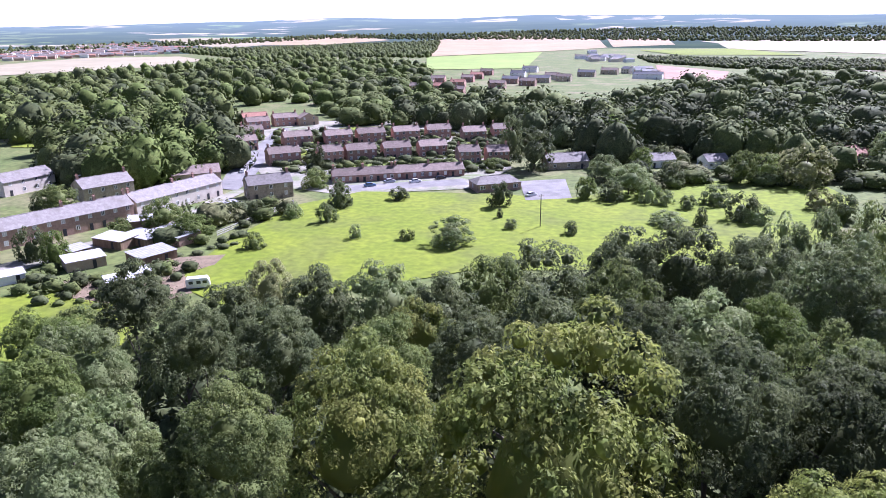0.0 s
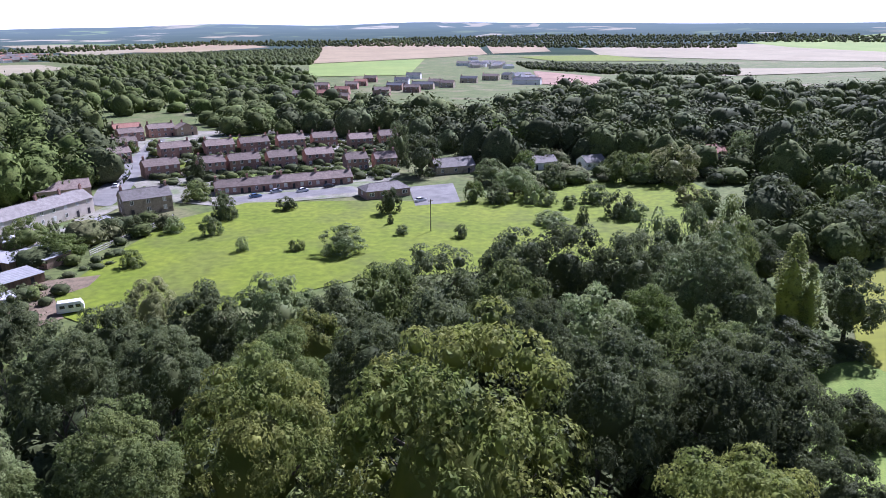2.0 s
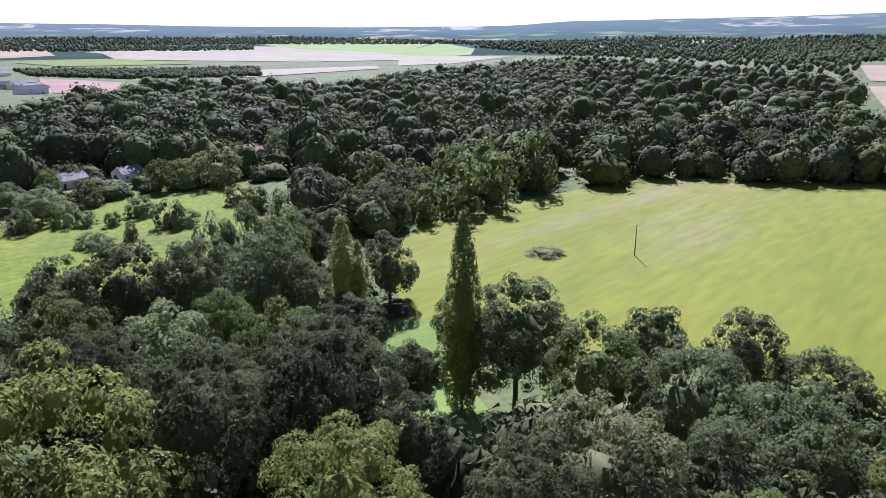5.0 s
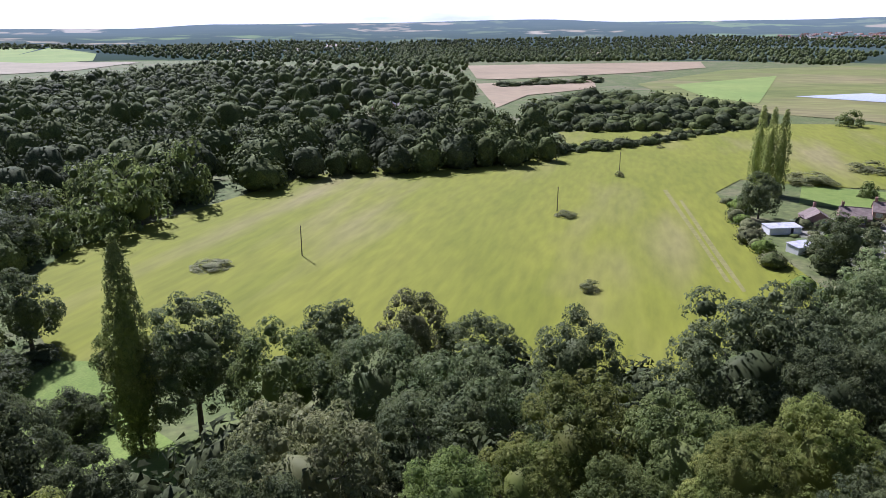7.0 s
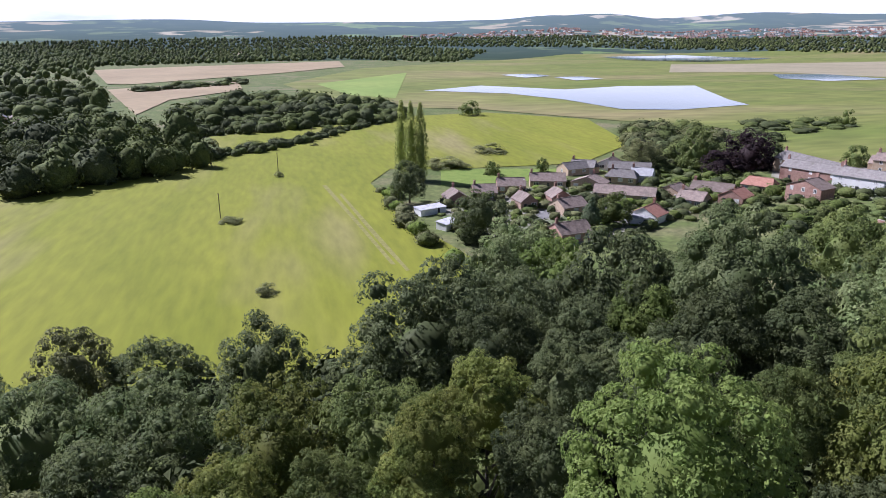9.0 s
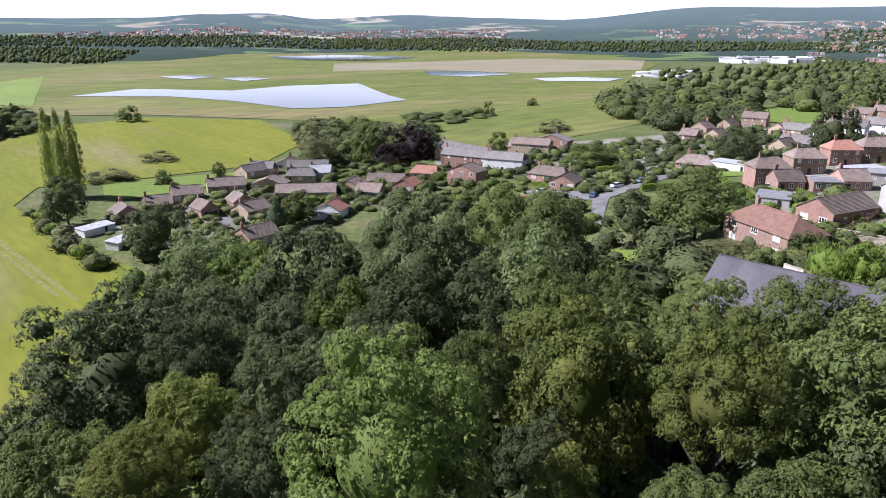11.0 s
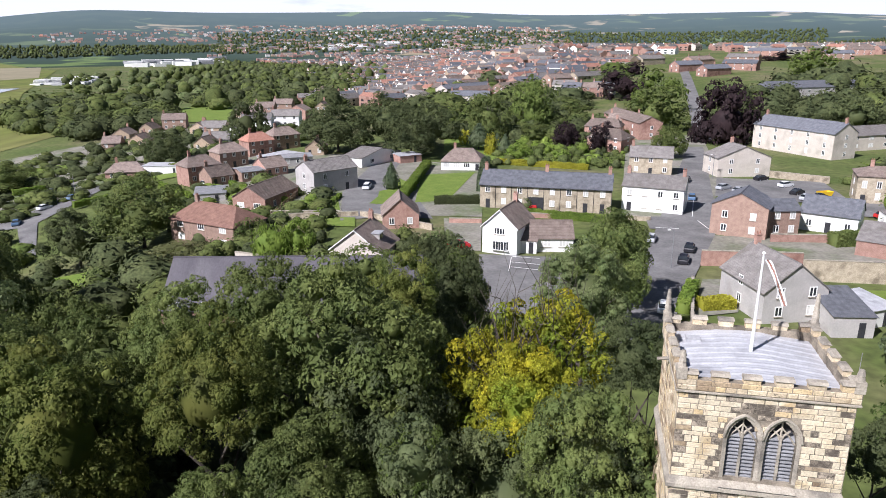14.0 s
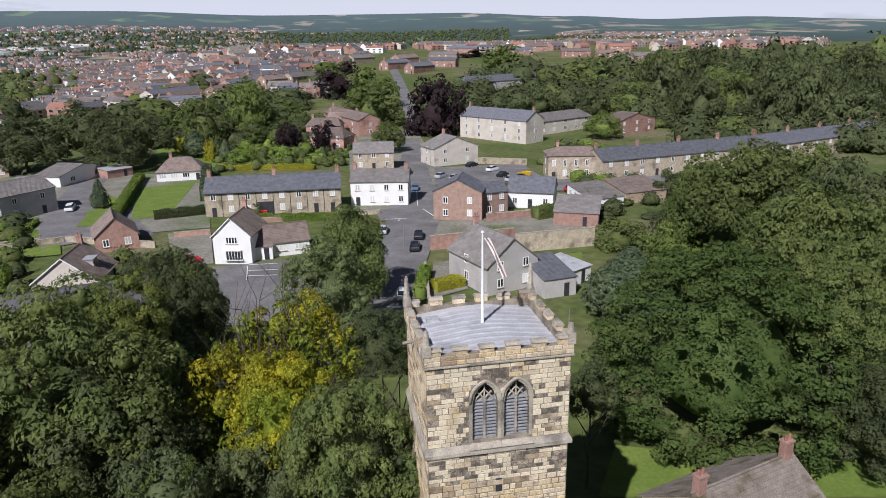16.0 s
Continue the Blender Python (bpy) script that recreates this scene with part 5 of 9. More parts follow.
        part("string_course", s, TRIM, ob, "lead-grey weathered string course")
    # battlements
    par = bmesh.new()
    t, h = 0.32, 22.50
    o = 0.10
    for x0, x1, y0, y1 in ((-TW - o, TW + o, -TD - o, -TD - o + t), (-TW - o, TW + o, TD + o - t, TD + o), (-TW - o, -TW - o + t, -TD - o + t, TD + o - t), (TW + o - t, TW + o, -TD - o + t, TD + o - t)):
        box(par, x0, x1, y0, y1, TOP + 0.1, h)
    parapet = part("parapet", par, MORTAR, ob)
    pb = bmesh.new()
    for face, half, dist in ((Matrix(), TW + o, TD + o), (turn, TD + o, TW + o), (pose(0, 0, 0, 0, 0, 90), TD + o, TW + o)):
        for z in (TOP + 0.12, TOP + 0.36):
            x = -half + 0.01
            while x < half - 0.05:
                L = min(rg.choice((0.42, 0.6, 0.75)), half - 0.01 - x)
                stone_block(pb, x + 0.012, x + L - 0.012, z, z + 0.225, -dist, face, rg.uniform(0.01, 0.03))
                x += L
    tagged(part("parapet_stonework", pb, BLOCKS, parapet), kind="stuff")
    for face, half, dist, n in ((Matrix(), TW + o, TD + o, 6), (pose(0, 0, 0, 0, 0, 180), TW + o, TD + o, 6), (turn, TD + o, TW + o, 5), (pose(0, 0, 0, 0, 0, 90), TD + o, TW + o, 5)):
        for k in range(n):
            w = 0.66
            x = -half + 0.12 + (2 * half - 0.24 - w) * k / (n - 1)
            s = bmesh.new()
            q = rg.uniform(-0.05, 0.05)
            box(s, x, x + w, -dist, -dist + t, h + 0.002, h + 0.26 + q, face)
            mer = part("merlon", s, BLOCK, ob)
            s = bmesh.new()
            a0, a1 = h + 0.26 + q, h + 0.38 + q
            v0 = [s.verts.new(face @ Vector(p)) for p in ((x - 0.05, -dist - 0.06, a0), (x + w + 0.05, -dist - 0.06, a0), (x + w + 0.05, -dist + t + 0.05, a0), (x - 0.05, -dist + t + 0.05, a0))]
            v1 = [s.verts.new(face @ Vector(p)) for p in ((x - 0.03, -dist + 0.02, a1), (x + w + 0.03, -dist + 0.02, a1), (x + w + 0.03, -dist + t - 0.04, a1), (x - 0.03, -dist + t - 0.04, a1))]
            for i in range(4):
                s.faces.new((v0[i], v0[(i + 1) % 4], v1[(i + 1) % 4], v1[i]))
            s.faces.new(v1), s.faces.new(v0[::-1])
            part("coping", s, TRIM, mer)
    # corner pinnacles, some reduced to stumps
    for sx, sy, tall in ((-1, -1, 0.75), (1, -1, 0.55), (-1, 1, 1.25), (1, 1, 1.55)):
        s = bmesh.new()
        px, py = sx * (TW - 0.05), sy * (TD - 0.05)
        box(s, px - 0.2, px + 0.2, py - 0.2, py + 0.2, h, h + 0.5)
        for k in range(int(tall / 0.24)):
            rr = 0.17 * (1 - k * 0.24 / (tall + 0.6))
            rod(s, (px, py, h + 0.5 + k * 0.24), (px, py, h + 0.74 + k * 0.24), rr + 0.03, rr * 0.78, 8)
        part("pinnacle", s, TRIM, ob, "worn stone corner pinnacle")
    # lead roof: sheets with rolls, falling to both sides of a low ridge
    s = bmesh.new()
    nx, ny = 24, 84
    grid = []
    for j in range(ny + 1):
        y = -TD + 0.2 + (2 * TD - 0.4) * j / ny
        row = []
        for i in range(nx + 1):
            x = -TW + 0.2 + (2 * TW - 0.4) * i / nx
            u = (y / 0.54) % 1.0
            bump = 0.05 * math.exp(-((u - 0.5) / 0.09) ** 2)
            lap = 0.025 * (abs(x) < 1.15)
            row.append(s.verts.new((x, y, TOP + 0.1 + 0.34 * (1 - (abs(x) / TW) ** 1.6) + bump + lap + 0.01 * math.sin(x * 3 + y * 2))))
        grid.append(row)
    for j in range(ny):
        for i in range(nx):
            s.faces.new((grid[j][i], grid[j][i + 1], grid[j + 1][i + 1], grid[j + 1][i]))
    part("lead_roof", s, LEAD, ob, "pale grey lead sheet roof with rolls", flat=False)
    s = bmesh.new()
    box(s, -2.6, -1.95, 1.35, 1.95, TOP + 0.2, TOP + 0.42)
    part("roof_hatch", s, FELT, ob, "dark grey roof hatch")
    s = bmesh.new()
    rod(s, (0.06, 0.42, TOP + 0.3), (0.06, 0.42, 27.05), 0.085, 0.045, 12)
    rod(s, (0.06, 0.42, 27.05), (0.06, 0.42, 27.12), 0.09, 0.06, 12)
    pole = part("flagpole", s, WHITE, ob, "white painted flagpole")
    for k, mt in ((0, WHITE), (1, TILER), (2, WHITE)):
        s = bmesh.new()
        last = None
        for j in range(11):
            u = j / 10
            p = Vector((0.12 + 0.95 * u ** 0.8, 0.42 + 0.05 * math.sin(u * 9), 26.75 - 2.1 * u))
            w = 0.07 + 0.03 * math.sin(u * 7 + k)
            e = [s.verts.new(p + Vector((0.08 * k + q * w, 0.03 * math.sin(u * 11 + k + q), 0.02 * q))) for q in (0, 1)]
            if last:
                s.faces.new((last[0], last[1], e[1], e[0]))
            last = e
        part("flag_fold", s, mt, pole)
    s = bmesh.new()
    rod(s, (TW + 0.02, -TD + 0.5, h), (TW + 0.02, -TD + 0.5, h + 1.5), 0.02, 0.012, 6)
    part("lightning_rod", s, LOUVRE, ob, "thin metal lightning rod")
    s = bmesh.new()
    rod(s, (-TW - 0.05, 0.2, TOP - 0.1), (-TW - 0.6, 0.2, TOP - 0.16), 0.09, 0.08, 6)
    part("water_spout", s, TRIM, ob, "stone water spout")
    # small lancet lower on the front
    s = bmesh.new()
    box(s, -0.16, 0.16, -TD - 0.02, -TD + 0.02, 15.0, 15.75)
    part("slit_window", s, DARK, ob, "narrow dark slit window")


def surround(cx, a, w, step, y0, y1, arch_only=False):
    """A moulded band round a pointed opening."""
    bm = bmesh.new()
    pts = []
    if not arch_only:
        pts += [(-a, SILL), (-a, SPRING - 0.02)]
    n = 14
    pts += [(-a + 2 * a * k / n, arch_top(-a + 2 * a * k / n, a) + (0.13 if arch_only else 0)) for k in range(n + 1)]
    if not arch_only:
        pts += [(a, SPRING - 0.02), (a, SILL)]
    ring = []
    for i, (x, z) in enumerate(pts):
        p0, p1 = pts[max(i - 1, 0)], pts[min(i + 1, len(pts) - 1)]
        tx, tz = p1[0] - p0[0], p1[1] - p0[1]
        L = math.hypot(tx, tz) or 1
        nx, nz = -tz / L, tx / L
        ring.append([bm.verts.new((cx + x + nx * o, yy, z + nz * o)) for o, yy in ((0.0, y1), (0.0, y0 + step), (w, y0), (w, y1))])
    for a0, b0 in zip(ring, ring[1:]):
        for k in range(4):
            bm.faces.new((a0[k], a0[(k + 1) % 4], b0[(k + 1) % 4], b0[k]))
    bmesh.ops.recalc_face_normals(bm, faces=bm.faces[:])
    return bm


church_tower()


def gravestone(x, y, rot, h=1.1, cross=False):
    """A headstone, or a cross on a stepped base."""
    ob = thing("stone_cross" if cross else "gravestone", x, y, None, rot, "grey stone cross monument on a stepped base" if cross else "weathered grey gravestone standing in grass", "cross" if cross else "gravestone")
    if cross:
        bm = bmesh.new()
        box(bm, -0.7, 0.7, -0.7, 0.7, -0.3, 0.35)
        part("base_step", bm, TRIM, ob)
        bm = bmesh.new()
        rod(bm, (0, 0, 0.35), (0, 0, h), 0.55, 0.34, 4)
        part("plinth", bm, TRIM, ob)
        bm = bmesh.new()
        box(bm, -0.14, 0.14, -0.1, 0.1, h, h * 2)
        box(bm, -0.5, 0.5, -0.1, 0.1, h * 1.62, h * 1.76)
        part("cross", bm, TRIM, ob)
    else:
        bm = bmesh.new()
        out = [(-0.35, 0), (0.35, 0), (0.35, h * 0.75), (0.22, h * 0.93), (0, h), (-0.22, h * 0.93), (-0.35, h * 0.75)]
        prism(bm, out, -0.08, 0.08, pose(0, 0, 0, 90))
        part("slab", bm, TRIM, ob)
    return ob


# ---- the place, thing by thing ----
field("meadow", [-61.6, 145.0, -57.7, 174.6, -47.6, 213.6, -28.0, 232.5, 11.0, 228.1, 42.1, 219.4, 65.9, 232.2, 85.3, 237.5, 106.7, 245.9, 133.0, 233.3, 130.8, 209.3, 104.2, 173.7, 72.4, 152.1, 28.2, 149.6, 6.0, 150.3, -22.3, 136.9, -44.4, 129.7], MEADOW, "bright green rough meadow dotted with bushes")
field("meadow", [-94.6, 136.4, -86.6, 139.5, -59.9, 128.1, -57.8, 113.0, -64.5, 102.5, -76.5, 106.9], MEADOW, "small green paddock beside the gardens")
field("meadow", [-242.6, 389.3, -224.8, 394.6, -192.1, 334.5, -210.8, 335.8], MEADOW, "green clearing in the wood")
field("mown_field", [112.3, 128.1, 141.5, 139.9, 172.1, 136.9, 209.6, 130.6, 251.7, 124.8, 295.3, 84.8, 325.3, 41.8, 350.8, 26.2, 413.9, 39.4, 445.4, -15.9, 489.0, -81.0, 502.9, -152.3, 442.8, -207.3, 332.4, -180.8, 282.9, -131.0, 283.4, -71.0, 289.7, -45.1, 261.8, -32.9, 203.1, -36.5, 157.4, -46.8, 104.9, -8.8, 110.7, 45.9, 98.0, 44.4, 87.5, 92.8], MOWN, "large mown grass field with faint wheel tracks")
field("glade", [76.0, 91.5, 94.6, 93.9, 84.9, 76.9, 73.0, 64.1, 65.1, 51.1, 50.2, 42.6, 50.6, 55.4, 55.7, 66.0], LAWN, "sunlit grass glade of the churchyard")
field("marsh", [878.7, -7.5, 1302.2, -154.8, 1543.9, -386.4, 1929.2, -820.2, 1776.2, -1609.1, 1265.0, -1682.4, 877.6, -1330.7, 513.0, -713.6, 319.4, -421.7, 217.8, -328.4, 219.5, -270.2, 225.6, -216.3, 368.1, -264.5, 419.1, -246.2, 428.0, -225.2, 523.2, -158.4, 563.2, -93.5, 695.4, -37.5], MARSH, "flat olive and tan marsh meadow", 0.15)
field("lake", [727.4, -151.3, 789.0, -231.5, 705.5, -301.9, 739.0, -385.6, 725.0, -471.1, 547.7, -391.2, 498.5, -375.0, 480.9, -300.0, 497.3, -260.9, 588.4, -252.3, 668.9, -225.8], WATER, "still pale lake reflecting the sky", 0.5, "lake")
field("lake", [1763.6, -855.8, 1775.8, -1091.1, 1523.0, -1193.1, 1420.0, -945.0, 1568.5, -843.2], WATER, "long distant lake", 0.8, "lake")
field("lake", [916.7, -723.7, 880.9, -792.8, 754.8, -774.1, 748.9, -672.9, 817.4, -657.7], WATER, "narrow marsh pool", 0.7, "lake")
field("lake", [658.9, -708.8, 640.2, -771.8, 574.0, -796.3, 547.4, -725.1, 607.7, -678.2], WATER, "narrow marsh pool", 0.7, "lake")
field("lake", [1010.6, -327.1, 1029.9, -383.5, 961.8, -388.6, 930.0, -338.2], WATER, "narrow marsh pool", 0.7, "lake")
field("lake", [933.2, -381.4, 936.5, -425.8, 877.7, -430.5, 851.8, -379.6], WATER, "narrow marsh pool", 0.7, "lake")
field("reed_field", [1300.7, -919.4, 1297.7, -1351.6, 1012.7, -1484.9, 720.7, -1046.9, 767.2, -820.2, 980.5, -769.4, 1015.8, -610.9, 1317.9, -795.6], PALE, "long strip of pale dry reeds", 0.4)
field("stubble_field", [1357.6, 312.0, 1729.4, -151.6, 1387.9, -132.1, 1166.4, -11.2, 924.2, 167.1, 933.0, 200.8], STUBBLE, "pale tan stubble field", 0.3)
field("stubble_field", [829.6, 179.4, 964.3, 49.3, 792.5, 35.5, 676.8, 95.4, 546.3, 101.5], STUBBLE, "pale tan stubble field", 0.3)
field("stubble_field", [-751.1, 1211.6, -735.8, 1473.4, -550.2, 1509.0, -428.8, 1300.9, -451.3, 1068.9, -568.2, 912.1], PALE, "pale stubble field", 0.3)
field("stubble_field", [-1085.2, 2655.4, -831.7, 2713.9, -574.8, 2433.8, -522.6, 2209.3, -605.3, 2017.4, -799.1, 2253.0], PALE, "pale stubble field", 0.3)
field("stubble_field", [-759.5, 2541.0, -299.7, 2726.4, -172.1, 2430.4, -371.1, 2138.3, -604.8, 2191.3], STUBBLE, "tan stubble field", 0.3)
field("stubble_field", [-18.9, 2412.2, 257.3, 2724.9, 511.6, 2319.2, 416.7, 1787.3, 224.3, 1575.5, -27.4, 1369.7], STUBBLE, "tan stubble field on a low rise", 0.3)
field("pasture", [-26.9, 1343.6, 219.5, 1541.3, 112.9, 946.7, -19.2, 945.7], PASTURE, "light green pasture", 0.3)
field("stubble_field", [537.5, 2312.6, 735.6, 2334.6, 623.4, 1902.0, 438.2, 1818.1], STUBBLE, "tan stubble field", 0.3)
field("stubble_field", [754.8, 2080.1, 1321.6, 2150.0, 1495.6, 1931.6, 1253.8, 981.8, 839.8, 1172.1, 638.3, 1573.2, 754.7, 1946.5], PALE, "long pale pink stubble field", 0.3)
field("pasture", [437.7, 1580.3, 666.3, 1619.2, 639.6, 1239.7, 440.1, 1321.5], MEADOW, "bright green strip of pasture", 0.5)
field("plough", [300.5, 993.5, 339.7, 834.0, 272.4, 679.4, 230.6, 739.1], PLOUGH, "brown ploughed field", 0.3)
field("stubble_field", [491.0, 979.8, 810.8, 923.6, 755.0, 846.7, 488.0, 806.5], PALE, "pale stubble strip", 0.4)
field("pasture", [1416.8, 2227.0, 2121.9, 2431.4, 1872.4, 1829.4, 1328.8, 1431.0, 1324.2, 1851.1], PASTURE, "green pasture on a low hill", 0.4)
field("pasture", [1256.6, 1393.0, 1985.7, 1887.7, 1705.1, 1470.6, 1373.2, 1198.0, 1214.7, 1182.7], PASTURE, "light green pasture on a low hill", 0.5)
field("stubble_field", [1223.1, 1303.4, 1341.2, 1043.5, 973.6, 890.1, 841.5, 900.7], PALE, "pale stubble field", 0.4)
field("pasture", [868.3, -47.6, 1114.5, -204.5, 644.0, -107.1, 687.2, -69.7], PASTURE, "green pasture", 0.4)
field("sports_field", [214.0, -450.0, 146.0, -478.0, 119.2, -402.2, 131.9, -335.2, 163.4, -343.6], LAWN, "flat green sports field", 0.4)
field("lawn", [54.5, -154.9, 39.5, -161.0, 35.2, -145.4, 42.5, -143.4, 53.6, -148.6], LAWN, "neat green lawn")
field("lawn", [22.0, -188.8, 7.2, -193.8, 12.3, -156.8, 19.7, -154.8], LAWN, "long garden lawn")
field("lawn", [32.2, -164.4, 26.8, -170.7, 23.3, -154.8, 29.7, -151.5], LAWN, "small front lawn")
field("lawn", [88.6, -120.5, 73.5, -122.4, 68.8, -112.3, 81.1, -112.0], LAWN, "shaded garden lawn")
field("churchyard", [-31.5, -47.4, -35.3, -45.1, -37.3, -40.0, -47.0, -40.1, -55.2, -40.0, -47.9, -33.8, -26.2, -41.4], LAWN, "churchyard grass in shade and sun")
field("road", [-19.2, -77.0, -13.7, -78.0, -64.7, -245.5, -69.7, -244.3, -43.8, -137.0], ASPHALT, "worn grey village road with parked cars", 0.14, "road")
field("road", [-77.4, -260.5, -94.8, -337.9, -111.4, -412.6, -126.7, -485.8, -140.6, -556.5, -134.2, -556.5, -120.3, -485.8, -105.0, -412.6, -88.4, -337.9, -71.0, -260.5], ASPHALT, "grey high street climbing the hill", 0.16, "road", 12)
field("road", [-30.5, -144.0, -43.5, -144.5, -42.4, -132.4, -29.6, -134.2], ASPHALT, "road junction", 0.17, "road")
field("car_park", [3.5, -115.2, -10.1, -114.4, -10.5, -100.1, -7.4, -86.8, 2.5, -88.7], ASPHALT, "grey tarmac pub car park with painted bays", 0.12, "car park")
field("car_park", [-58.1, -188.3, -83.8, -184.2, -80.4, -162.6, -65.2, -158.9, -51.2, -165.5], ASPHALT, "grey tarmac car park", 0.12, "car park")
field("road", [-80.0, 239.4, -84.4, 264.2, -93.9, 393.5, -86.7, 393.0, -71.5, 253.1, -72.1, 236.3], ASPHALT, "straight grey estate road", 0.12, "road")
field("road", [-37.1, 241.8, 7.9, 251.0, 9.6, 241.3, -33.9, 232.8], ASPHALT, "grey lane in front of low terraces", 0.12, "road")
field("court", [28.3, 246.0, 45.4, 249.1, 42.5, 219.3, 27.0, 217.0], ASPHALT, "grey tarmac yard", 0.16, "yard")
field("road", [155.3, -164.0, 133.5, -168.2, 124.2, -186.2, 123.4, -220.9, 119.6, -218.4, 118.7, -182.7, 119.4, -163.0, 101.9, -136.6, 105.6, -136.9, 122.8, -159.8, 149.2, -157.3], ASPHALT, "curving estate road", 0.12, "road")
field("road", [225.7, -77.2, 227.6, -88.5, 198.2, -86.9, 193.2, -77.3], ASPHALT, "estate close", 0.12, "road")
field("road", [39.1, -164.6, 38.9, -203.4, 30.9, -212.8, 30.4, -168.9, 27.0, -140.1, 33.3, -137.2], ASPHALT, "grey drive", 0.13, "drive")
tree("grey", 61.5, 116.8, 21.4, 9.0)
tree("grey", 66.6, 113.9, 23.2, 10.0)
tree("syc", 69.2, 107.7, 25.7, 10.8)
tree("syc", -63.3, 107.6, 9.5, 10.5)
tree("grey", 2.4, 171.4, 7.2, 10.0)
tree("grey", -33.7, 194.3, 5.9, 5.4)
tree("grey", -23.5, 177.4, 3.8, 3.1)
tree("dark", -32.6, 212.2, 8.8, 7.6)
tree("dark", -14.0, 220.4, 4.2, 6.0)
tree("dark", 18.0, 210.0, 8.0, 6.8)
tree("dark", 16.9, 196.5, 3.1, 1.7)
tree("dark", 54.6, 215.7, 7.0, 6.8)
tree("syc", 46.7, 219.1, 7.5, 6.0)
tree("grey", 62.2, 224.0, 10.5, 11.7)
tree("dark", 79.8, 236.0, 9.0, 8.4)
tree("grey", 66.0, 213.7, 7.3, 5.7)
tree("grey", 59.4, 246.4, 9.3, 10.6)
tree("grey", 70.0, 210.6, 4.4, 6.8)
tree("grey", 85.8, 209.9, 6.1, 8.6)
tree("dark", 86.4, 191.2, 8.3, 7.8)
tree("grey", 75.1, 204.7, 4.4, 4.8)
tree("grey", 63.6, 187.3, 3.8, 9.3)
tree("dark", 72.6, 185.8, 5.2, 3.4)
tree("olive", 114.4, 201.6, 6.4, 6.8)
tree("grey", 114.9, 189.8, 7.9, 7.8)
tree("syc", 106.0, 239.2, 11.4, 10.9)
tree("syc", 114.8, 238.8, 10.6, 11.1)
tree("olive", 125.7, 233.7, 14.6, 14.4)
tree("grey", 162.2, 248.5, 15.1, 11.2)
tree("dark", 36.4, 268.6, 16.7, 17.0)
tree("dark", 29.9, 293.7, 18.1, 9.8)
tree("lime", 71.6, 298.0, 17.1, 15.3)
tree("dark", -49.5, 273.4, 10.2, 5.1)
tree("lime", 78.3, 266.3, 8.4, 9.3)
tree("pop", 64.0, 56.8, 28.3, 5.0, level=0)
tree("pop", 79.1, 101.7, 20.3, 5.6)
tree("pop", 81.8, 100.4, 15.2, 3.8)
tree("dark", 89.9, 100.2, 15.8, 11.2)
tree("grey", 70.3, 52.3, 20.0, 12.4)
tree("lime", 67.8, 61.7, 16.9, 5.8)
tree("dark", 66.4, 70.0, 7.0, 7.1)
tree("dark", 70.8, 69.3, 4.9, 4.1)
tree("syc", 144.8, 160.7, 11.4, 13.8)
tree("dark", 8.3, -39.1, 18.1, 9.4)
tree("syc", 84.0, -82.9, 25.1, 10.9)
tree("syc", 73.1, -84.8, 22.5, 11.3)
tree("dark", 3.6, -25.8, 20.5, 3.0)
tree("syc", 5.3, -75.8, 12.4, 8.5)
tree("yellow", -0.8, -42.0, 19.2, 7.1, sparse=True)
tree("yellow", -3.7, -43.8, 19.6, 7.0, sparse=True)
tree("yellow", -1.8, -38.0, 17.8, 5.2)
tree("syc", 73.8, -131.8, 15.1, 15.9)
tree("dark", 84.2, -125.3, 12.4, 11.5)
tree("olive", 60.0, -117.5, 4.1, 14.7)
tree("dark", 13.3, -106.3, 6.4, 5.5)
tree("grey", 10.7, -115.4, 4.8, 5.5)
tree("weep", 39.4, -111.6, 7.3, 6.3)
tree("hedge", 35.4, -113.7, 7.3, 6.1)
tree("syc", -16.0, -90.6, 14.5, 8.6)
tree("syc", -10.7, -44.7, 17.1, 3.3)
tree("dome", -42.7, -47.7, 17.0, 20.2, foot=0.03)
tree("dark", -25.9, -42.8, 11.7, 3.7)
tree("dark", -49.9, -36.8, 10.4, 9.9)
tree("pine", -49.3, -73.6, 9.5, 10.0, level=0)
tree("syc", -62.3, -67.7, 21.0, 17.6)
tree("syc", -60.0, -52.9, 19.7, 14.1)
tree("dark", -75.6, -62.4, 19.2, 11.5)
tree("lime", -63.2, -61.2, 19.0, 12.5)
tree("syc", -64.8, -100.8, 5.6, 8.2)
tree("dark", -97.1, -131.2, 6.6, 6.8)
tree("lime", -60.0, -73.7, 17.6, 10.4)
tree("dark", 55.4, -230.4, 15.9, 19.6)
tree("dark", 41.0, -244.2, 18.8, 19.5)
tree("dark", 24.1, -234.0, 16.5, 17.5)
tree("syc", 5.0, -263.2, 16.6, 15.2)
tree("lime", -13.4, -293.0, 21.3, 19.4)
tree("copper", -66.0, -388.9, 19.2, 29.3)
tree("lime", -76.7, -348.2, 19.2, 23.5)
tree("syc", -63.8, -289.6, 17.0, 22.1)
tree("copper", -80.2, -257.5, 22.3, 21.2)
tree("copper", -22.7, -241.7, 8.9, 8.1)
tree("copper", -32.5, -232.6, 8.6, 8.8)
tree("lime", -132.5, -221.3, 9.7, 12.8)
tree("pine", 27.4, -169.5, 6.9, 3.7)
tree("dark", 98.4, -261.0, 16.5, 13.8)
tree("gold", 12.7, -247.7, 5.9, 4.5)
tree("pine", 7.6, -236.1, 9.1, 7.8)
tree("gold", 3.2, -228.9, 6.8, 4.6)
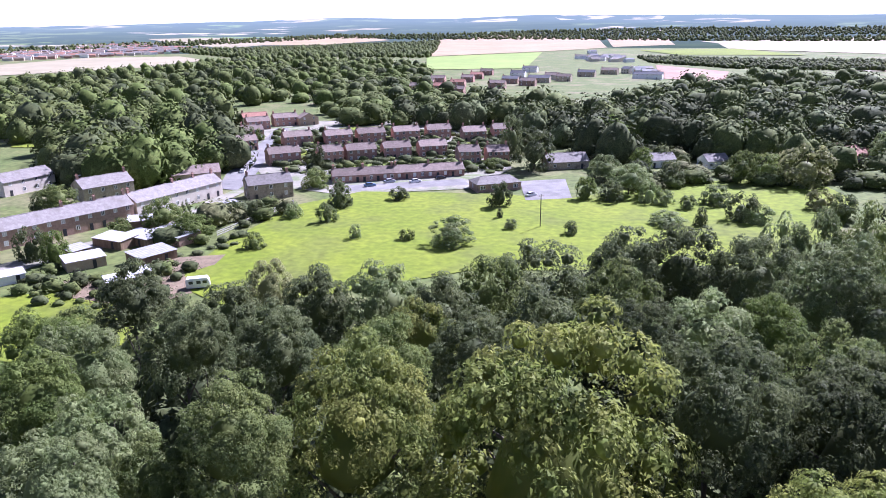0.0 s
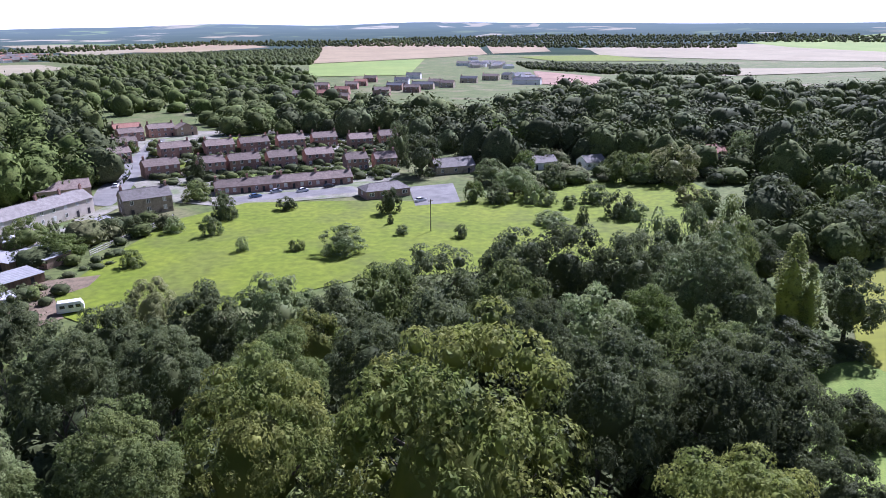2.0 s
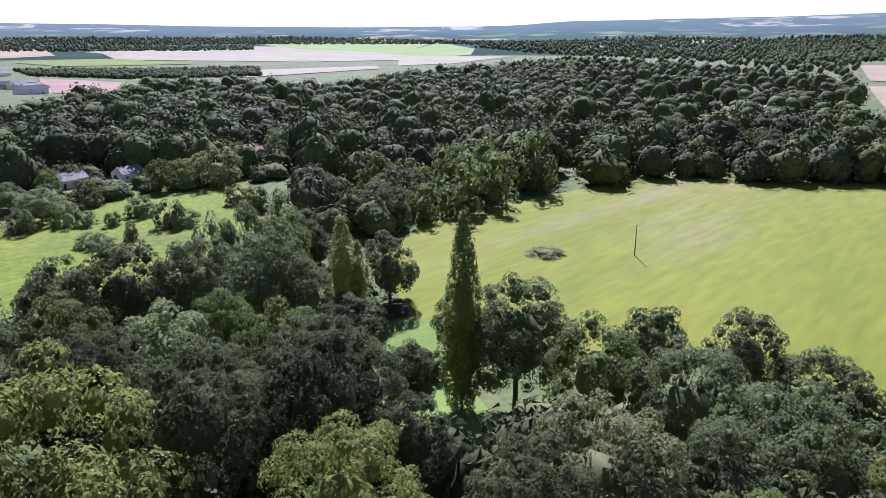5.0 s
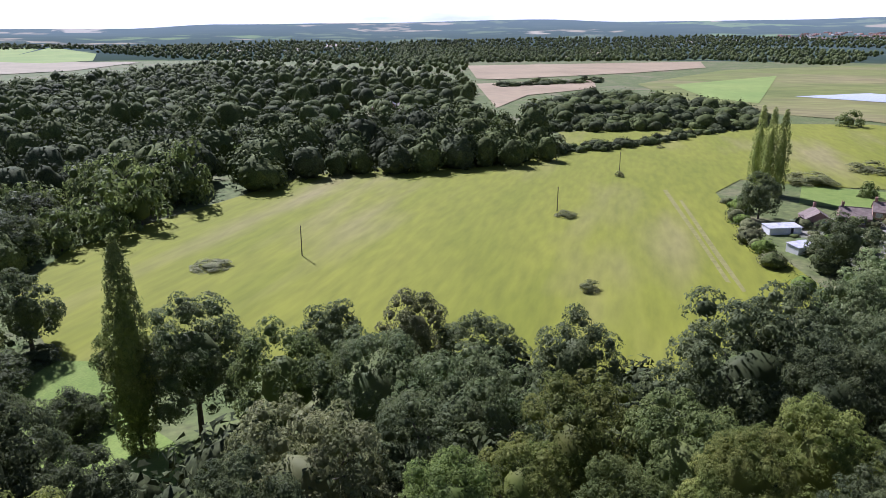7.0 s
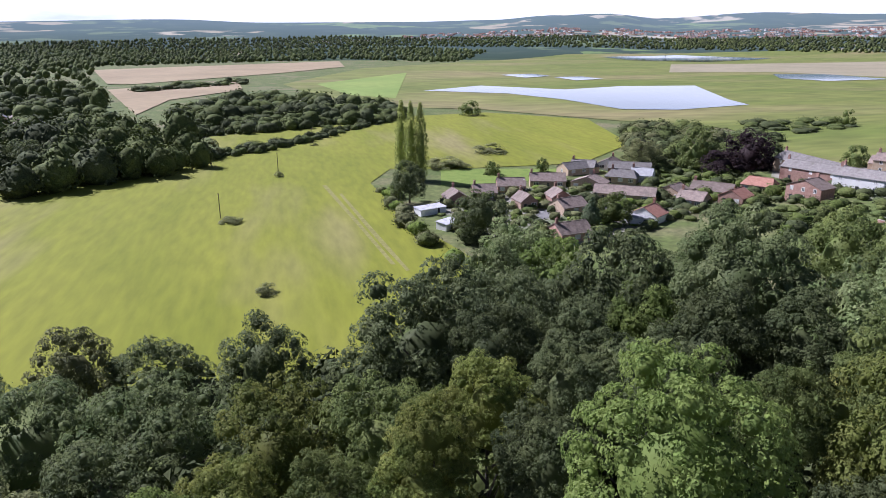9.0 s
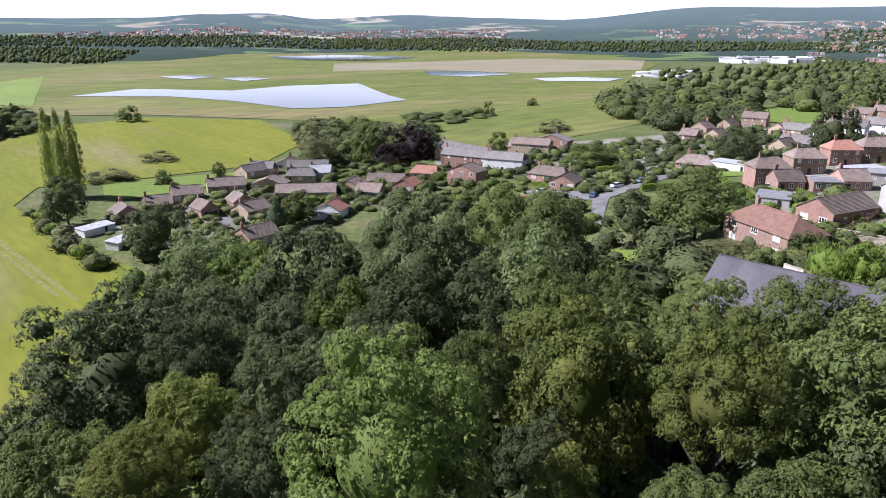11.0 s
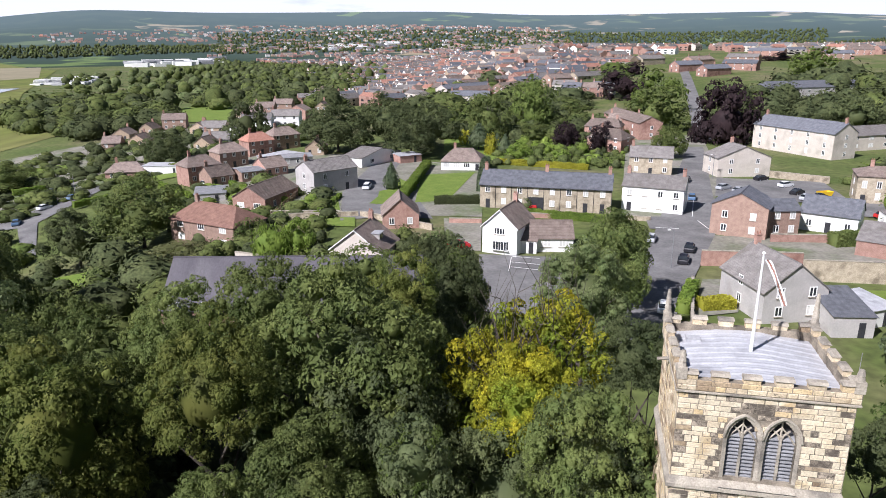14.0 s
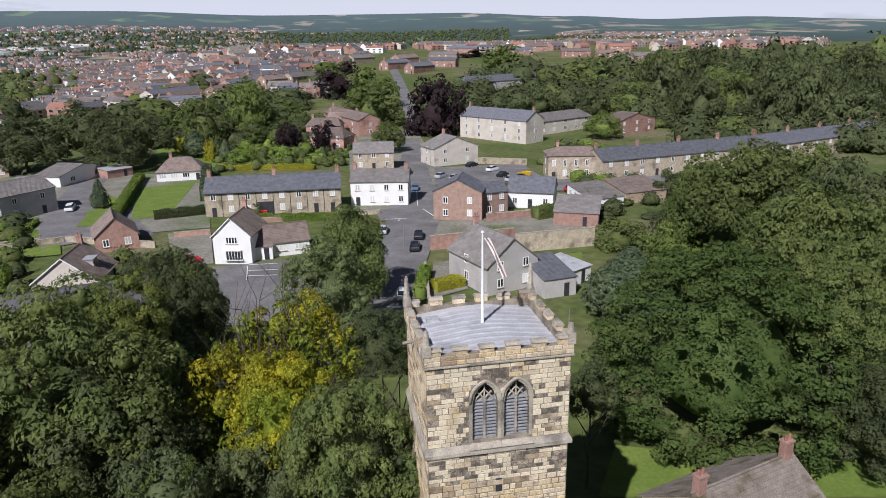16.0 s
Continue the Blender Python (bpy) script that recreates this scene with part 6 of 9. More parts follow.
tree("hedge", -5.9, -215.5, 5.3, 7.2)
tree("hedge", -18.1, -212.6, 4.0, 7.1)
tree("hedge", -0.8, -228.0, 3.7, 5.7)
tree("syc", -52.6, -221.4, 10.2, 9.4)
tree("lime", -203.0, -483.5, 18.9, 30.2)
tree("copper", -234.0, -616.8, 7.0, 32.6)
tree("syc", -199.6, -351.1, 20.4, 30.0)
tree("syc", -201.9, -401.8, 10.3, 26.0)
tree("syc", -221.1, -309.5, 19.5, 37.6)
tree("lime", -265.0, -338.6, 19.7, 35.4)
tree("syc", -219.1, -258.2, 20.7, 30.7)
tree("syc", -256.3, -392.3, 11.9, 23.2)
tree("pop", 270.0, -47.0, 30.2, 5.0)
tree("pop", 263.5, -49.5, 30.3, 4.9)
tree("pop", 260.4, -52.7, 29.9, 5.3)
tree("dark", 225.4, -41.6, 14.6, 10.6)
tree("dark", 174.2, -51.4, 15.1, 13.1)
tree("pine", 180.6, -87.5, 9.4, 5.1)
tree("syc", 181.9, -95.5, 10.3, 9.6)
tree("copper", 245.1, -188.3, 16.2, 18.0)
tree("copper", 239.8, -171.4, 10.2, 14.7)
tree("olive", 264.1, -148.6, 13.2, 15.1, sparse=True)
tree("syc", 255.0, -171.1, 17.7, 15.3)
tree("syc", 267.1, -83.8, 5.9, 5.9)
tree("syc", 268.0, -106.4, 6.0, 4.8)
tree("syc", 487.0, -134.7, 10.9, 14.6)
tree("syc", 226.4, -222.1, 8.6, 9.2)
tree("syc", 158.3, -202.0, 9.4, 15.0)
tree("syc", 370.8, -399.4, 6.2, 8.1)
tree("syc", 350.2, -332.0, 9.1, 10.0)
tree("dark", 113.3, -221.9, 12.2, 12.4)
tree("syc", 158.0, -221.3, 4.0, 6.8)
tree("olive", 243.5, -279.5, 6.4, 18.4)
house(0.0, -116.0, 159.7, 6.4, 9, 4.9, 3.0, WHITE, TILEB, "white rendered pub with a gable and brown tile roof", 2, 1, "y", 0, 1, 0, "pub", "big")
house(-8.2, -117.7, -177.2, 9.7, 6.5, 2.6, 2.3, WHITE, TILEB, "low white pub wing with brown pantile roof", 1, 3, "x", 0, 0, 1, "pub_wing", "wide")
house(-9.6, -149.1, 169.9, 28.7, 9, 5.3, 2.5, STONEW, SLATE, "long terrace of buff stone cottages with slate roof", 2, 8, "x", 0, 3, 4, "terrace", "small")
house(-32.7, -148.2, 160.3, 12.9, 8, 5.6, 2.0, WHITE, TILEG, "white painted cottage with grey tile roof", 2, 4, "x", 0, 2, 1, "cottage", "small")
house(23.7, -106.7, 170.8, 9.3, 9, 2.8, 3.6, CREAM, TILEB, "cream cottage with a steep brown gable roof", 1, 2, "y", 0, 1, 0, "cottage", "wide")
house(19.7, -131.8, -169.7, 7.3, 9, 2.8, 3.2, BRICK, TILEB, "brick bungalow with steep brown roof", 1, 2, "y", 0, 0, 0, "bungalow", "small")
house(57.5, -149.7, -193.0, 8.6, 15, 3.4, 2.5, BRICK, TILEB, "orange-red brick house with a dark tile roof", 1, 2, "y", 0, 0, 0, "house", "wide", "", 2, 2.5)
house(40.9, -166.5, -134.6, 12.7, 9, 5.6, 2.2, GREYR, TILEG, "grey rendered house with grey tile roof", 2, 2, "x", 0, 1, 1, "house", "small")
house(36.3, -207.5, -119.6, 18.9, 8, 2.9, 1.8, WHITE, TILEG, "white double garage with pale roof", 1, 2, "y", 0, 0, 0, "garage", "wide")
house(11.3, -196.8, 176.2, 12.0, 10, 2.7, 3.0, WHITE, TILEB, "white bungalow with hipped brown roof", 1, 4, "x", 3.5, 1, 1, "bungalow", "wide")
house(58.8, -126.6, 156.1, 17.5, 9, 5.0, 2.8, BROWNB, TILERB, "brown brick house with hipped red-brown tile roof", 2, 3, "x", 3.5, 1, 1, "house", "wide")
house(28.8, -86.8, -175.1, 36.3, 15, 1.2, 5.2, BRICK, HALLROOF, "long low hall with a dark sheet roof", 1, 8, "x", 0, 0, 1, "hall", "wide")
house(-44.8, -129.6, 152.4, 10.0, 8, 6.0, 2.5, BROWNB, SLATE, "tall brown brick building with a gable", 2, 2, "y", 0, 0, 0, "house", "small")
house(-53.4, -130.1, -173.4, 5.8, 6, 5.2, 1.4, BROWNB, SLATE, "brown brick extension", 2, 2, "x", 0, 0, 0, "house", "small")
house(-63.0, -133.7, 147.6, 10.0, 8, 3.6, 2.6, WHITE, SLATE, "white house with dark slate roof", 1, 3, "x", 0, 0, 1, "house", "small")
house(-38.9, -87.8, -168.4, 9.0, 11, 4.4, 3.6, GREYR, TILEG, "grey rendered house with wide grey tile roof", 2, 2, "y", 0, 1, 0, "house", "small")
house(-87.4, -158.1, 161.8, 14.4, 9, 6.3, 1.5, STONEW, TILEB, "two storey stone building with tall windows", 2, 5, "x", 3, 1, 1, "house", "tall")
house(-119.2, -154.7, -176.2, 54.2, 8.5, 5.3, 2.5, STONEW, SLATE, "terrace of stone houses with slate roof", 2, 11, "x", 0, 5, 5, "terrace", "small")
house(-176.7, -162.8, -168.3, 62.1, 8.5, 5.3, 2.5, STONEW, SLATE, "terrace of stone houses with slate roof", 2, 9, "x", 0, 5, 4, "terrace", "small")
house(-65.9, -191.2, -170.9, 14.8, 9, 5.2, 3.0, CREAM, TILEG, "cream rendered gabled house", 2, 2, "y", 0, 1, 0, "house", "small")
house(-94.2, -233.6, 117.1, 31.5, 10, 8.0, 3.0, CREAM, SLATE, "large cream school building", 3, 5, "x", 0, 2, 0, "school", "tall")
house(-125.7, -241.3, -159.1, 37.6, 9, 5.0, 2.5, CREAM, TILEG, "cream wing of the school", 2, 6, "x", 3, 0, 0, "school_wing", "wide")
house(-163.4, -379.9, -158.4, 64.2, 12, 6, 3, GREYR, SLATE, "grey hall with slate roof", 2, 6, "x", 4, 0, 0, "school_hall", "wide")
house(-150.6, -226.9, -161.8, 21.7, 9, 5.0, 2.6, BRICK, TILEB, "red brick house", 2, 3, "y", 0, 0, 0, "house", "small")
house(18.4, -419.7, -127.9, 42.9, 9, 6.0, 2.2, CREAM, SLATE, "cream row of houses", 2, 5, "x", 0, 2, 1, "house", "small")
house(-47.2, -281.5, 100.6, 40.3, 9, 6.0, 2.2, BRICK, TILEB, "red brick house", 2, 3, "x", 0, 1, 1, "house", "small")
house(-34.2, -233.5, 142.5, 12.7, 9, 4.5, 2.8, BRICK, TILEB, "brick house with hipped brown roof", 2, 3, "x", 3, 1, 1, "house", "small")
house(-41.2, -192.3, 166.9, 11.4, 8, 5.0, 2.4, STONEW, TILEG, "stone house", 2, 3, "x", 0, 1, 1, "house", "small")
house(-33.4, -28.8, -170.8, 9.9, 9.0, 3.2, 3.0, STONEW, MOSSY, "low stone church house with mossy stone slates", 1, 3, "x", 0, 2, 0, "cottage", "small")
house(219.4, -191.6, 176.1, 34.1, 9, 5.0, 2.6, BUFF, TILEG, "pair of buff brick houses with grey roof", 2, 4, "x", 0, 2, 2, "house", "small")
house(206.7, -218.4, -150.3, 14.2, 8, 3.2, 2.4, BUFF, TILEB, "buff bungalow", 1, 3, "x", 0, 0, 1, "bungalow", "wide")
house(199.7, -228.3, -142.5, 9.5, 8, 4.2, 2.4, BUFF, TILEB, "buff house", 2, 2, "y", 0, 0, 1, "house", "small")
house(259.3, -121.1, -76.3, 16.0, 8, 2.6, 2.2, BUFF, TILEG, "buff bungalow with grey roof", 1, 3, "x", 0, 0, 1, "bungalow", "wide")
house(253.5, -138.3, -122.5, 16.9, 8, 2.6, 2.2, BROWNB, TILEG, "brick bungalow with grey roof", 1, 3, "x", 0, 0, 1, "bungalow", "wide")
house(-28.6, 248.5, 14.2, 23.0, 7, 2.8, 2.0, BRICK, TILEB, "low brick terrace", 1, 9, "x", 0, 3, 3, "terrace", "small")
house(-4.5, 254.2, 12.6, 26.5, 7, 2.8, 2.0, BRICK, TILEB, "low brick terrace", 1, 9, "x", 0, 3, 3, "terrace", "small")
house(-110.7, 223.8, 50.1, 16.8, 9, 5.4, 2.6, STONEW, TILEG, "pair of stone houses with grey tile roof", 2, 4, "x", 0, 2, 2, "house", "small")
house(-83.3, 214.7, 61.1, 34.1, 8, 5.0, 2.4, CREAM, TILEG, "long pale terrace with grey tile roof", 2, 8, "x", 0, 4, 4, "terrace", "small")
house(-103.3, 183.9, 52.0, 37.0, 8, 5.0, 2.4, BROWNB, TILEG, "long brick terrace with grey tile roof", 2, 10, "x", 0, 4, 4, "terrace", "small")
house(-90.9, 250.2, 23.7, 17.3, 8, 3.5, 2.4, BUFF, TILEB, "low pale house", 1, 4, "x", 0, 1, 1, "house", "small")
house(-56.9, 223.6, 26.3, 14.7, 9, 5.2, 2.4, STONEW, TILEG, "stone house with grey tile roof", 2, 3, "x", 0, 2, 1, "house", "small")
house(-145.5, 238.4, 64.2, 19.1, 9, 5.0, 2.4, CREAM, TILEG, "pale house with grey roof", 2, 4, "x", 0, 1, 1, "house", "small")
house(19.6, 231.1, 16.0, 16.0, 9, 2.8, 1.8, BROWNB, TILEG, "low dark pavilion", 1, 4, "x", 3, 0, 1, "pavilion", "wide")
house(50.0, 267.9, 12.2, 17.1, 9, 3.0, 2.8, STONEW, TILEG, "grey stone lodge", 1, 3, "x", 0, 1, 1, "house", "small")
house(87.7, 269.2, 8.9, 11.0, 8, 3.0, 2.2, WHITE, TILEG, "white bungalow", 1, 3, "x", 0, 0, 1, "bungalow", "wide")
house(108.4, 265.8, 10.9, 9.3, 8, 3.0, 2.2, WHITE, TILEG, "white bungalow", 1, 3, "x", 0, 0, 1, "bungalow", "wide")
house(161.4, 262.8, 20.7, 16.5, 9, 5.4, 2.8, BRICK, TILER, "red brick house with red roof", 2, 3, "x", 0, 2, 1, "house", "wide")
tree("dark", 7.5, -55.5, 16.5, 7.8)
tree("dark", 5.7, -45.6, 14.7, 5.8)
tree("dark", 10.6, -52.9, 16.5, 8.5)
tree("dark", 4.8, -53.8, 13.3, 6.3)
tree("dark", 15.3, -58.0, 16.5, 10.4)

house(216.8, -56.6, -89.6, 7.5, 8, 2.7, 2.3, BRICK, TILEB, "red brick bungalow with brown gable roof", 1, 2, "y", 0, 1, 1, "bungalow", "wide", "houses of the close", 0)
house(222.9, -68.0, -97.0, 8.1, 8, 2.7, 2.3, BROWNB, TILEB, "brown brick bungalow with brown roof", 1, 2, "x", 0, 1, 1, "bungalow", "wide", "houses of the close", 0)
house(231.9, -80.4, -103.1, 10.1, 8, 2.7, 2.3, BRICK, TILEB, "red brick bungalow with brown roof", 1, 3, "x", 0, 1, 1, "bungalow", "wide", "houses of the close", 0)
house(237.4, -96.6, -107.1, 13.3, 8, 2.7, 2.3, BUFF, TILEB, "buff brick bungalow with brown roof", 1, 3, "x", 0, 1, 1, "bungalow", "wide", "houses of the close", 0)
house(230.2, -108.8, -135.3, 12.2, 8, 2.7, 2.3, BUFF, TILEB, "buff brick bungalow with a front gable", 1, 3, "y", 0, 1, 1, "bungalow", "wide", "houses of the close", 0)
house(237.7, -126.3, -128.0, 11.8, 8, 2.7, 2.3, BUFF, TILEG, "buff brick bungalow with grey-brown roof", 1, 3, "x", 2, 1, 1, "bungalow", "wide", "houses of the close", 0)
house(210.2, -90.9, -93.4, 7.1, 8, 2.7, 2.3, BRICK, TILEB, "red brick bungalow with a front gable", 1, 2, "y", 0, 1, 1, "bungalow", "wide", "houses of the close", 0)
house(196.8, -90.1, -74.6, 9.6, 8, 2.7, 2.3, BUFF, TILEB, "buff brick bungalow with brown roof", 1, 3, "x", 0, 1, 1, "bungalow", "wide", "houses of the close", 0)
house(209.5, -113.0, -124.3, 20.7, 8, 2.7, 2.3, BUFF, TILEB, "long buff brick bungalow with brown roof", 1, 3, "x", 0, 0, 1, "bungalow", "wide", "houses of the close", 0)
house(208.0, -129.0, -149.8, 9.8, 8, 2.7, 2.3, BUFF, TILEB, "buff bungalow with a pale gable", 1, 3, "y", 0, 0, 1, "bungalow", "wide", "houses of the close", 0)
house(204.1, -142.5, -139.9, 13.9, 8, 2.7, 2.3, BRICK, TILEB, "red brick bungalow with brown roof", 1, 3, "x", 0, 1, 1, "bungalow", "wide", "houses of the close", 0)
house(182.1, -105.2, -145.0, 8.8, 8, 2.7, 2.3, WHITE, TILER, "white bungalow with reddish gable roof", 1, 3, "y", 0, 1, 1, "bungalow", "wide", "houses of the close", 0)
house(168.1, -77.8, -79.9, 10.1, 8, 2.7, 2.3, BRICK, TILEB, "brick bungalow with brown roof by the trees", 1, 3, "x", 0, 1, 1, "bungalow", "wide", "houses of the close", 0)
house(203.7, -160.4, -146.2, 10.7, 8, 2.7, 2.3, BUFF, TILER, "buff bungalow with red tile roof", 1, 3, "x", 1.5, 0, 1, "bungalow", "wide", "houses of the close", 0)
house(183.4, -161.9, -161.4, 11.7, 8, 5.0, 2.3, BRICK, TILEB, "red brick house with steep gable roof", 2, 3, "y", 0, 1, 1, "house", "small", "houses of the close", 0)
house(206.9, -184.7, -159.7, 23.0, 8, 5.0, 2.3, BRICK, TILEG, "large red brick house with grey roof", 2, 3, "x", 0, 1, 1, "house", "small", "houses of the close", 0)
house(186.0, -184.9, -154.8, 16.0, 8, 5.0, 2.3, WHITE, TILEG, "white rendered house with grey roof", 2, 3, "x", 1, 1, 1, "house", "small", "houses of the close", 0)
house(201.1, -216.2, -152.1, 16.4, 8, 5.0, 2.3, BUFF, TILEB, "buff house with brown roof", 2, 3, "x", 0, 1, 1, "house", "small", "houses of the close", 0)
house(199.7, -227.8, -158.8, 15.2, 8, 5.0, 2.3, BRICK, TILEG, "red brick house with grey roof", 2, 3, "y", 0, 1, 1, "house", "small", "houses of the close", 0)
house(155.8, -176.2, -163.5, 14.1, 8, 2.7, 2.3, BRICK, TILEB, "red brick bungalow with hipped roof", 1, 3, "x", 2.5, 1, 1, "bungalow", "wide", "houses of the close", 0)
house(142.2, -168.5, -159.8, 8.8, 8, 2.7, 2.3, BRICK, TILEB, "red brick bungalow with a bay gable", 1, 3, "y", 0, 1, 1, "bungalow", "wide", "houses of the close", 0)
house(261.8, -121.2, -124.8, 9.9, 8, 2.7, 2.3, CREAM, TILEG, "cream bungalow with grey roof", 1, 2, "x", 0, 1, 1, "bungalow", "wide", "houses of the close", 0)
house(264.6, -134.4, -131.9, 9.8, 8, 2.7, 2.3, WHITE, TILEB, "white bungalow with brown roof", 1, 2, "y", 0, 1, 1, "bungalow", "wide", "houses of the close", 0)
house(238.6, -135.3, -129.6, 8.4, 8, 2.7, 2.3, WHITE, FELT, "white garage block with a flat pale roof", 1, 2, "x", 0, 1, 1, "bungalow", "wide", "houses of the close", 0)
house(192.4, -142.3, -151.5, 8.3, 8, 2.7, 2.3, BRICK, TILER, "brick bungalow with red tile roof", 1, 2, "y", 0, 0, 1, "bungalow", "wide", "houses of the close", 0)
house(207.0, -78.1, -85.7, 6.0, 8, 2.7, 2.3, BROWNB, TILEB, "brown brick bungalow with brown roof", 1, 2, "y", 0, 1, 1, "bungalow", "wide", "houses of the close", 0)
house(194.9, -128.7, -143.4, 8.7, 8, 2.7, 2.3, BUFF, TILEB, "buff bungalow behind the trees", 1, 3, "x", 0, 1, 1, "bungalow", "wide", "houses of the close", 0)
house(167.5, -291.8, -178.1, 7.7, 8, 2.7, 2.4, BUFF, TILEB, "buff dormer bungalow with an orange-brown gable", 1, 2, "y", 0, 1, 1, "bungalow", "small", "houses of the estate", 0)
house(148.3, -269.5, -179.2, 7.3, 8, 2.7, 2.4, BUFF, TILEB, "buff dormer bungalow with an orange-brown gable", 1, 2, "y", 0, 1, 1, "bungalow", "small", "houses of the estate", 0)
house(162.4, -304.7, -179.9, 6.9, 8, 2.7, 2.4, BUFF, TILEB, "buff dormer bungalow with brown roof", 1, 2, "y", 0, 1, 1, "bungalow", "small", "houses of the estate", 0)
house(158.4, -267.6, -164.4, 7.1, 8, 2.7, 2.4, BROWNB, TILEB, "brown brick bungalow with brown roof", 1, 2, "x", 0, 1, 1, "bungalow", "small", "houses of the estate", 0)
house(153.7, -314.8, -164.0, 10.7, 8, 5.0, 2.4, BROWNB, TILEB, "brown brick house with brown roof", 2, 3, "x", 0, 1, 1, "house", "small", "houses of the estate", 0)
house(133.4, -294.7, -185.7, 7.7, 8, 2.7, 2.4, BUFF, TILEB, "buff house with an orange-brown gable", 1, 2, "y", 0, 1, 1, "bungalow", "small", "houses of the estate", 0)
house(126.7, -294.4, -176.7, 11.0, 8, 2.7, 2.4, BUFF, TILEG, "buff house with long grey roof", 1, 3, "x", 0, 1, 1, "bungalow", "small", "houses of the estate", 0)
house(110.8, -246.9, -183.8, 6.6, 8, 2.7, 2.4, BUFF, TILEB, "buff house with a steep front gable", 1, 2, "y", 0, 1, 1, "bungalow", "small", "houses of the estate", 0)
house(109.7, -256.8, -174.9, 10.7, 8, 2.7, 2.4, WHITE, TILEG, "white bungalow with long grey roof", 1, 3, "x", 0, 1, 1, "bungalow", "small", "houses of the estate", 0)
house(108.7, -270.2, -183.1, 6.2, 8, 2.7, 2.4, WHITE, TILEG, "white gabled bungalow", 1, 2, "y", 0, 1, 1, "bungalow", "small", "houses of the estate", 0)
house(106.6, -294.1, -172.1, 13.1, 8, 5.0, 2.4, WHITE, TILEG, "white fronted semi with pale tile roof", 2, 3, "x", 0, 1, 1, "house", "small", "houses of the estate", 0)
house(123.7, -331.0, -173.5, 12.1, 8, 5.0, 2.4, BUFF, TILEB, "buff semi with brown roof", 2, 3, "x", 0, 1, 1, "house", "small", "houses of the estate", 0)
house(97.1, -304.9, -174.3, 12.7, 8, 5.0, 2.4, WHITE, TILEG, "white fronted semi with pale tile roof", 2, 3, "x", 0, 1, 1, "house", "small", "houses of the estate", 0)
house(98.4, -328.2, -188.3, 9.2, 8, 5.0, 2.4, BRICK, TILEB, "red brick house with brown roof", 2, 2, "y", 0, 1, 1, "house", "small", "houses of the estate", 0)
house(81.5, -229.0, -135.4, 9.3, 8, 5.0, 2.4, BRICK, TILER, "red brick semi with red-brown hipped roof", 2, 3, "x", 2.5, 1, 1, "house", "small", "houses of the estate", 0)
house(76.1, -240.3, -137.4, 10.1, 8, 5.0, 2.4, BROWNB, TILEB, "brown brick semi with hipped brown roof", 2, 3, "x", 2.5, 1, 1, "house", "small", "houses of the estate", 0)
house(83.4, -208.4, -133.2, 9.3, 8, 5.0, 2.4, BROWNB, TILEB, "brown brick semi with hipped brown roof", 2, 3, "x", 2.5, 1, 1, "house", "small", "houses of the estate", 0)
house(84.6, -188.8, -130.9, 9.9, 8, 5.0, 2.4, BRICK, TILEB, "red brick semi with hipped brown roof", 2, 3, "x", 2.5, 1, 1, "house", "small", "houses of the estate", 0)
house(117.2, -203.7, -162.1, 11.8, 8, 2.7, 2.4, BRICK, TILEB, "red brick bungalow with hipped roof", 1, 3, "x", 3, 1, 1, "bungalow", "small", "houses of the estate", 0)
house(61.6, -223.0, -174.6, 6.2, 8, 2.7, 2.4, BUFF, TILEB, "buff cottage with a front gable", 1, 2, "y", 0, 1, 1, "bungalow", "small", "houses of the estate", 0)
house(90.4, -343.9, -180.3, 6.0, 8, 5.0, 2.4, BUFF, TILEB, "buff gabled house", 2, 2, "y", 0, 1, 1, "house", "small", "houses of the estate", 0)
house(122.8, -352.4, -174.8, 10.0, 8, 5.0, 2.4, BROWNB, TILEB, "brown brick semi with brown roof", 2, 2, "x", 0, 1, 1, "house", "small", "houses of the estate", 0)
house(119.3, -372.0, -176.2, 10.4, 8, 5.0, 2.4, BROWNB, TILEB, "brown brick semi with brown roof", 2, 2, "x", 0, 1, 1, "house", "small", "houses of the estate", 0)
house(69.0, -185.6, -139.6, 6.9, 8, 2.7, 0.5, BROWNB, FELT, "flat roofed brick garage row", 1, 3, "x", 0, 0, 1, "bungalow", "small", "houses of the estate", 0)
house(76.9, -182.9, -132.2, 6.9, 8, 2.7, 2.4, BROWNB, TILEB, "low brick bungalow with dark roof", 1, 3, "x", 0, 1, 1, "bungalow", "small", "houses of the estate", 0)
house(61.9, -204.7, -153.2, 9.1, 8, 2.7, 0.5, GREYR, FELT, "long flat roofed garage block", 1, 3, "x", 0, 0, 1, "bungalow", "small", "houses of the estate", 0)
house(63.8, -190.2, -133.5, 7.0, 8, 2.7, 2.4, BRICK, TILEB, "low brick bungalow with dark roof", 1, 3, "x", 0, 1, 1, "bungalow", "small", "houses of the estate", 0)
house(2.2, -414.0, -223.7, 9.5, 26, 5.2, 2.6, BROWNB, TILEB, "brown brick terrace with brown tile roof", 2, 2, "y", 0, 3, 1, "terrace", "small", "hillside terraces", 0)
house(-6.3, -441.0, 139.2, 10.1, 26, 5.2, 2.6, BRICK, SLATE, "red brick terrace end with slate roof", 2, 2, "y", 0, 3, 1, "terrace", "small", "hillside terraces", 0)
house(-13.7, -459.0, 140.3, 8.0, 26, 5.2, 2.6, STONEW, TILEG, "stone terrace with grey roof", 2, 2, "y", 0, 3, 1, "terrace", "small", "hillside terraces", 0)
house(-21.8, -478.8, 133.4, 8.4, 26, 5.2, 2.6, BRICK, SLATE, "red brick terrace with slate roof", 2, 2, "y", 0, 3, 1, "terrace", "small", "hillside terraces", 0)
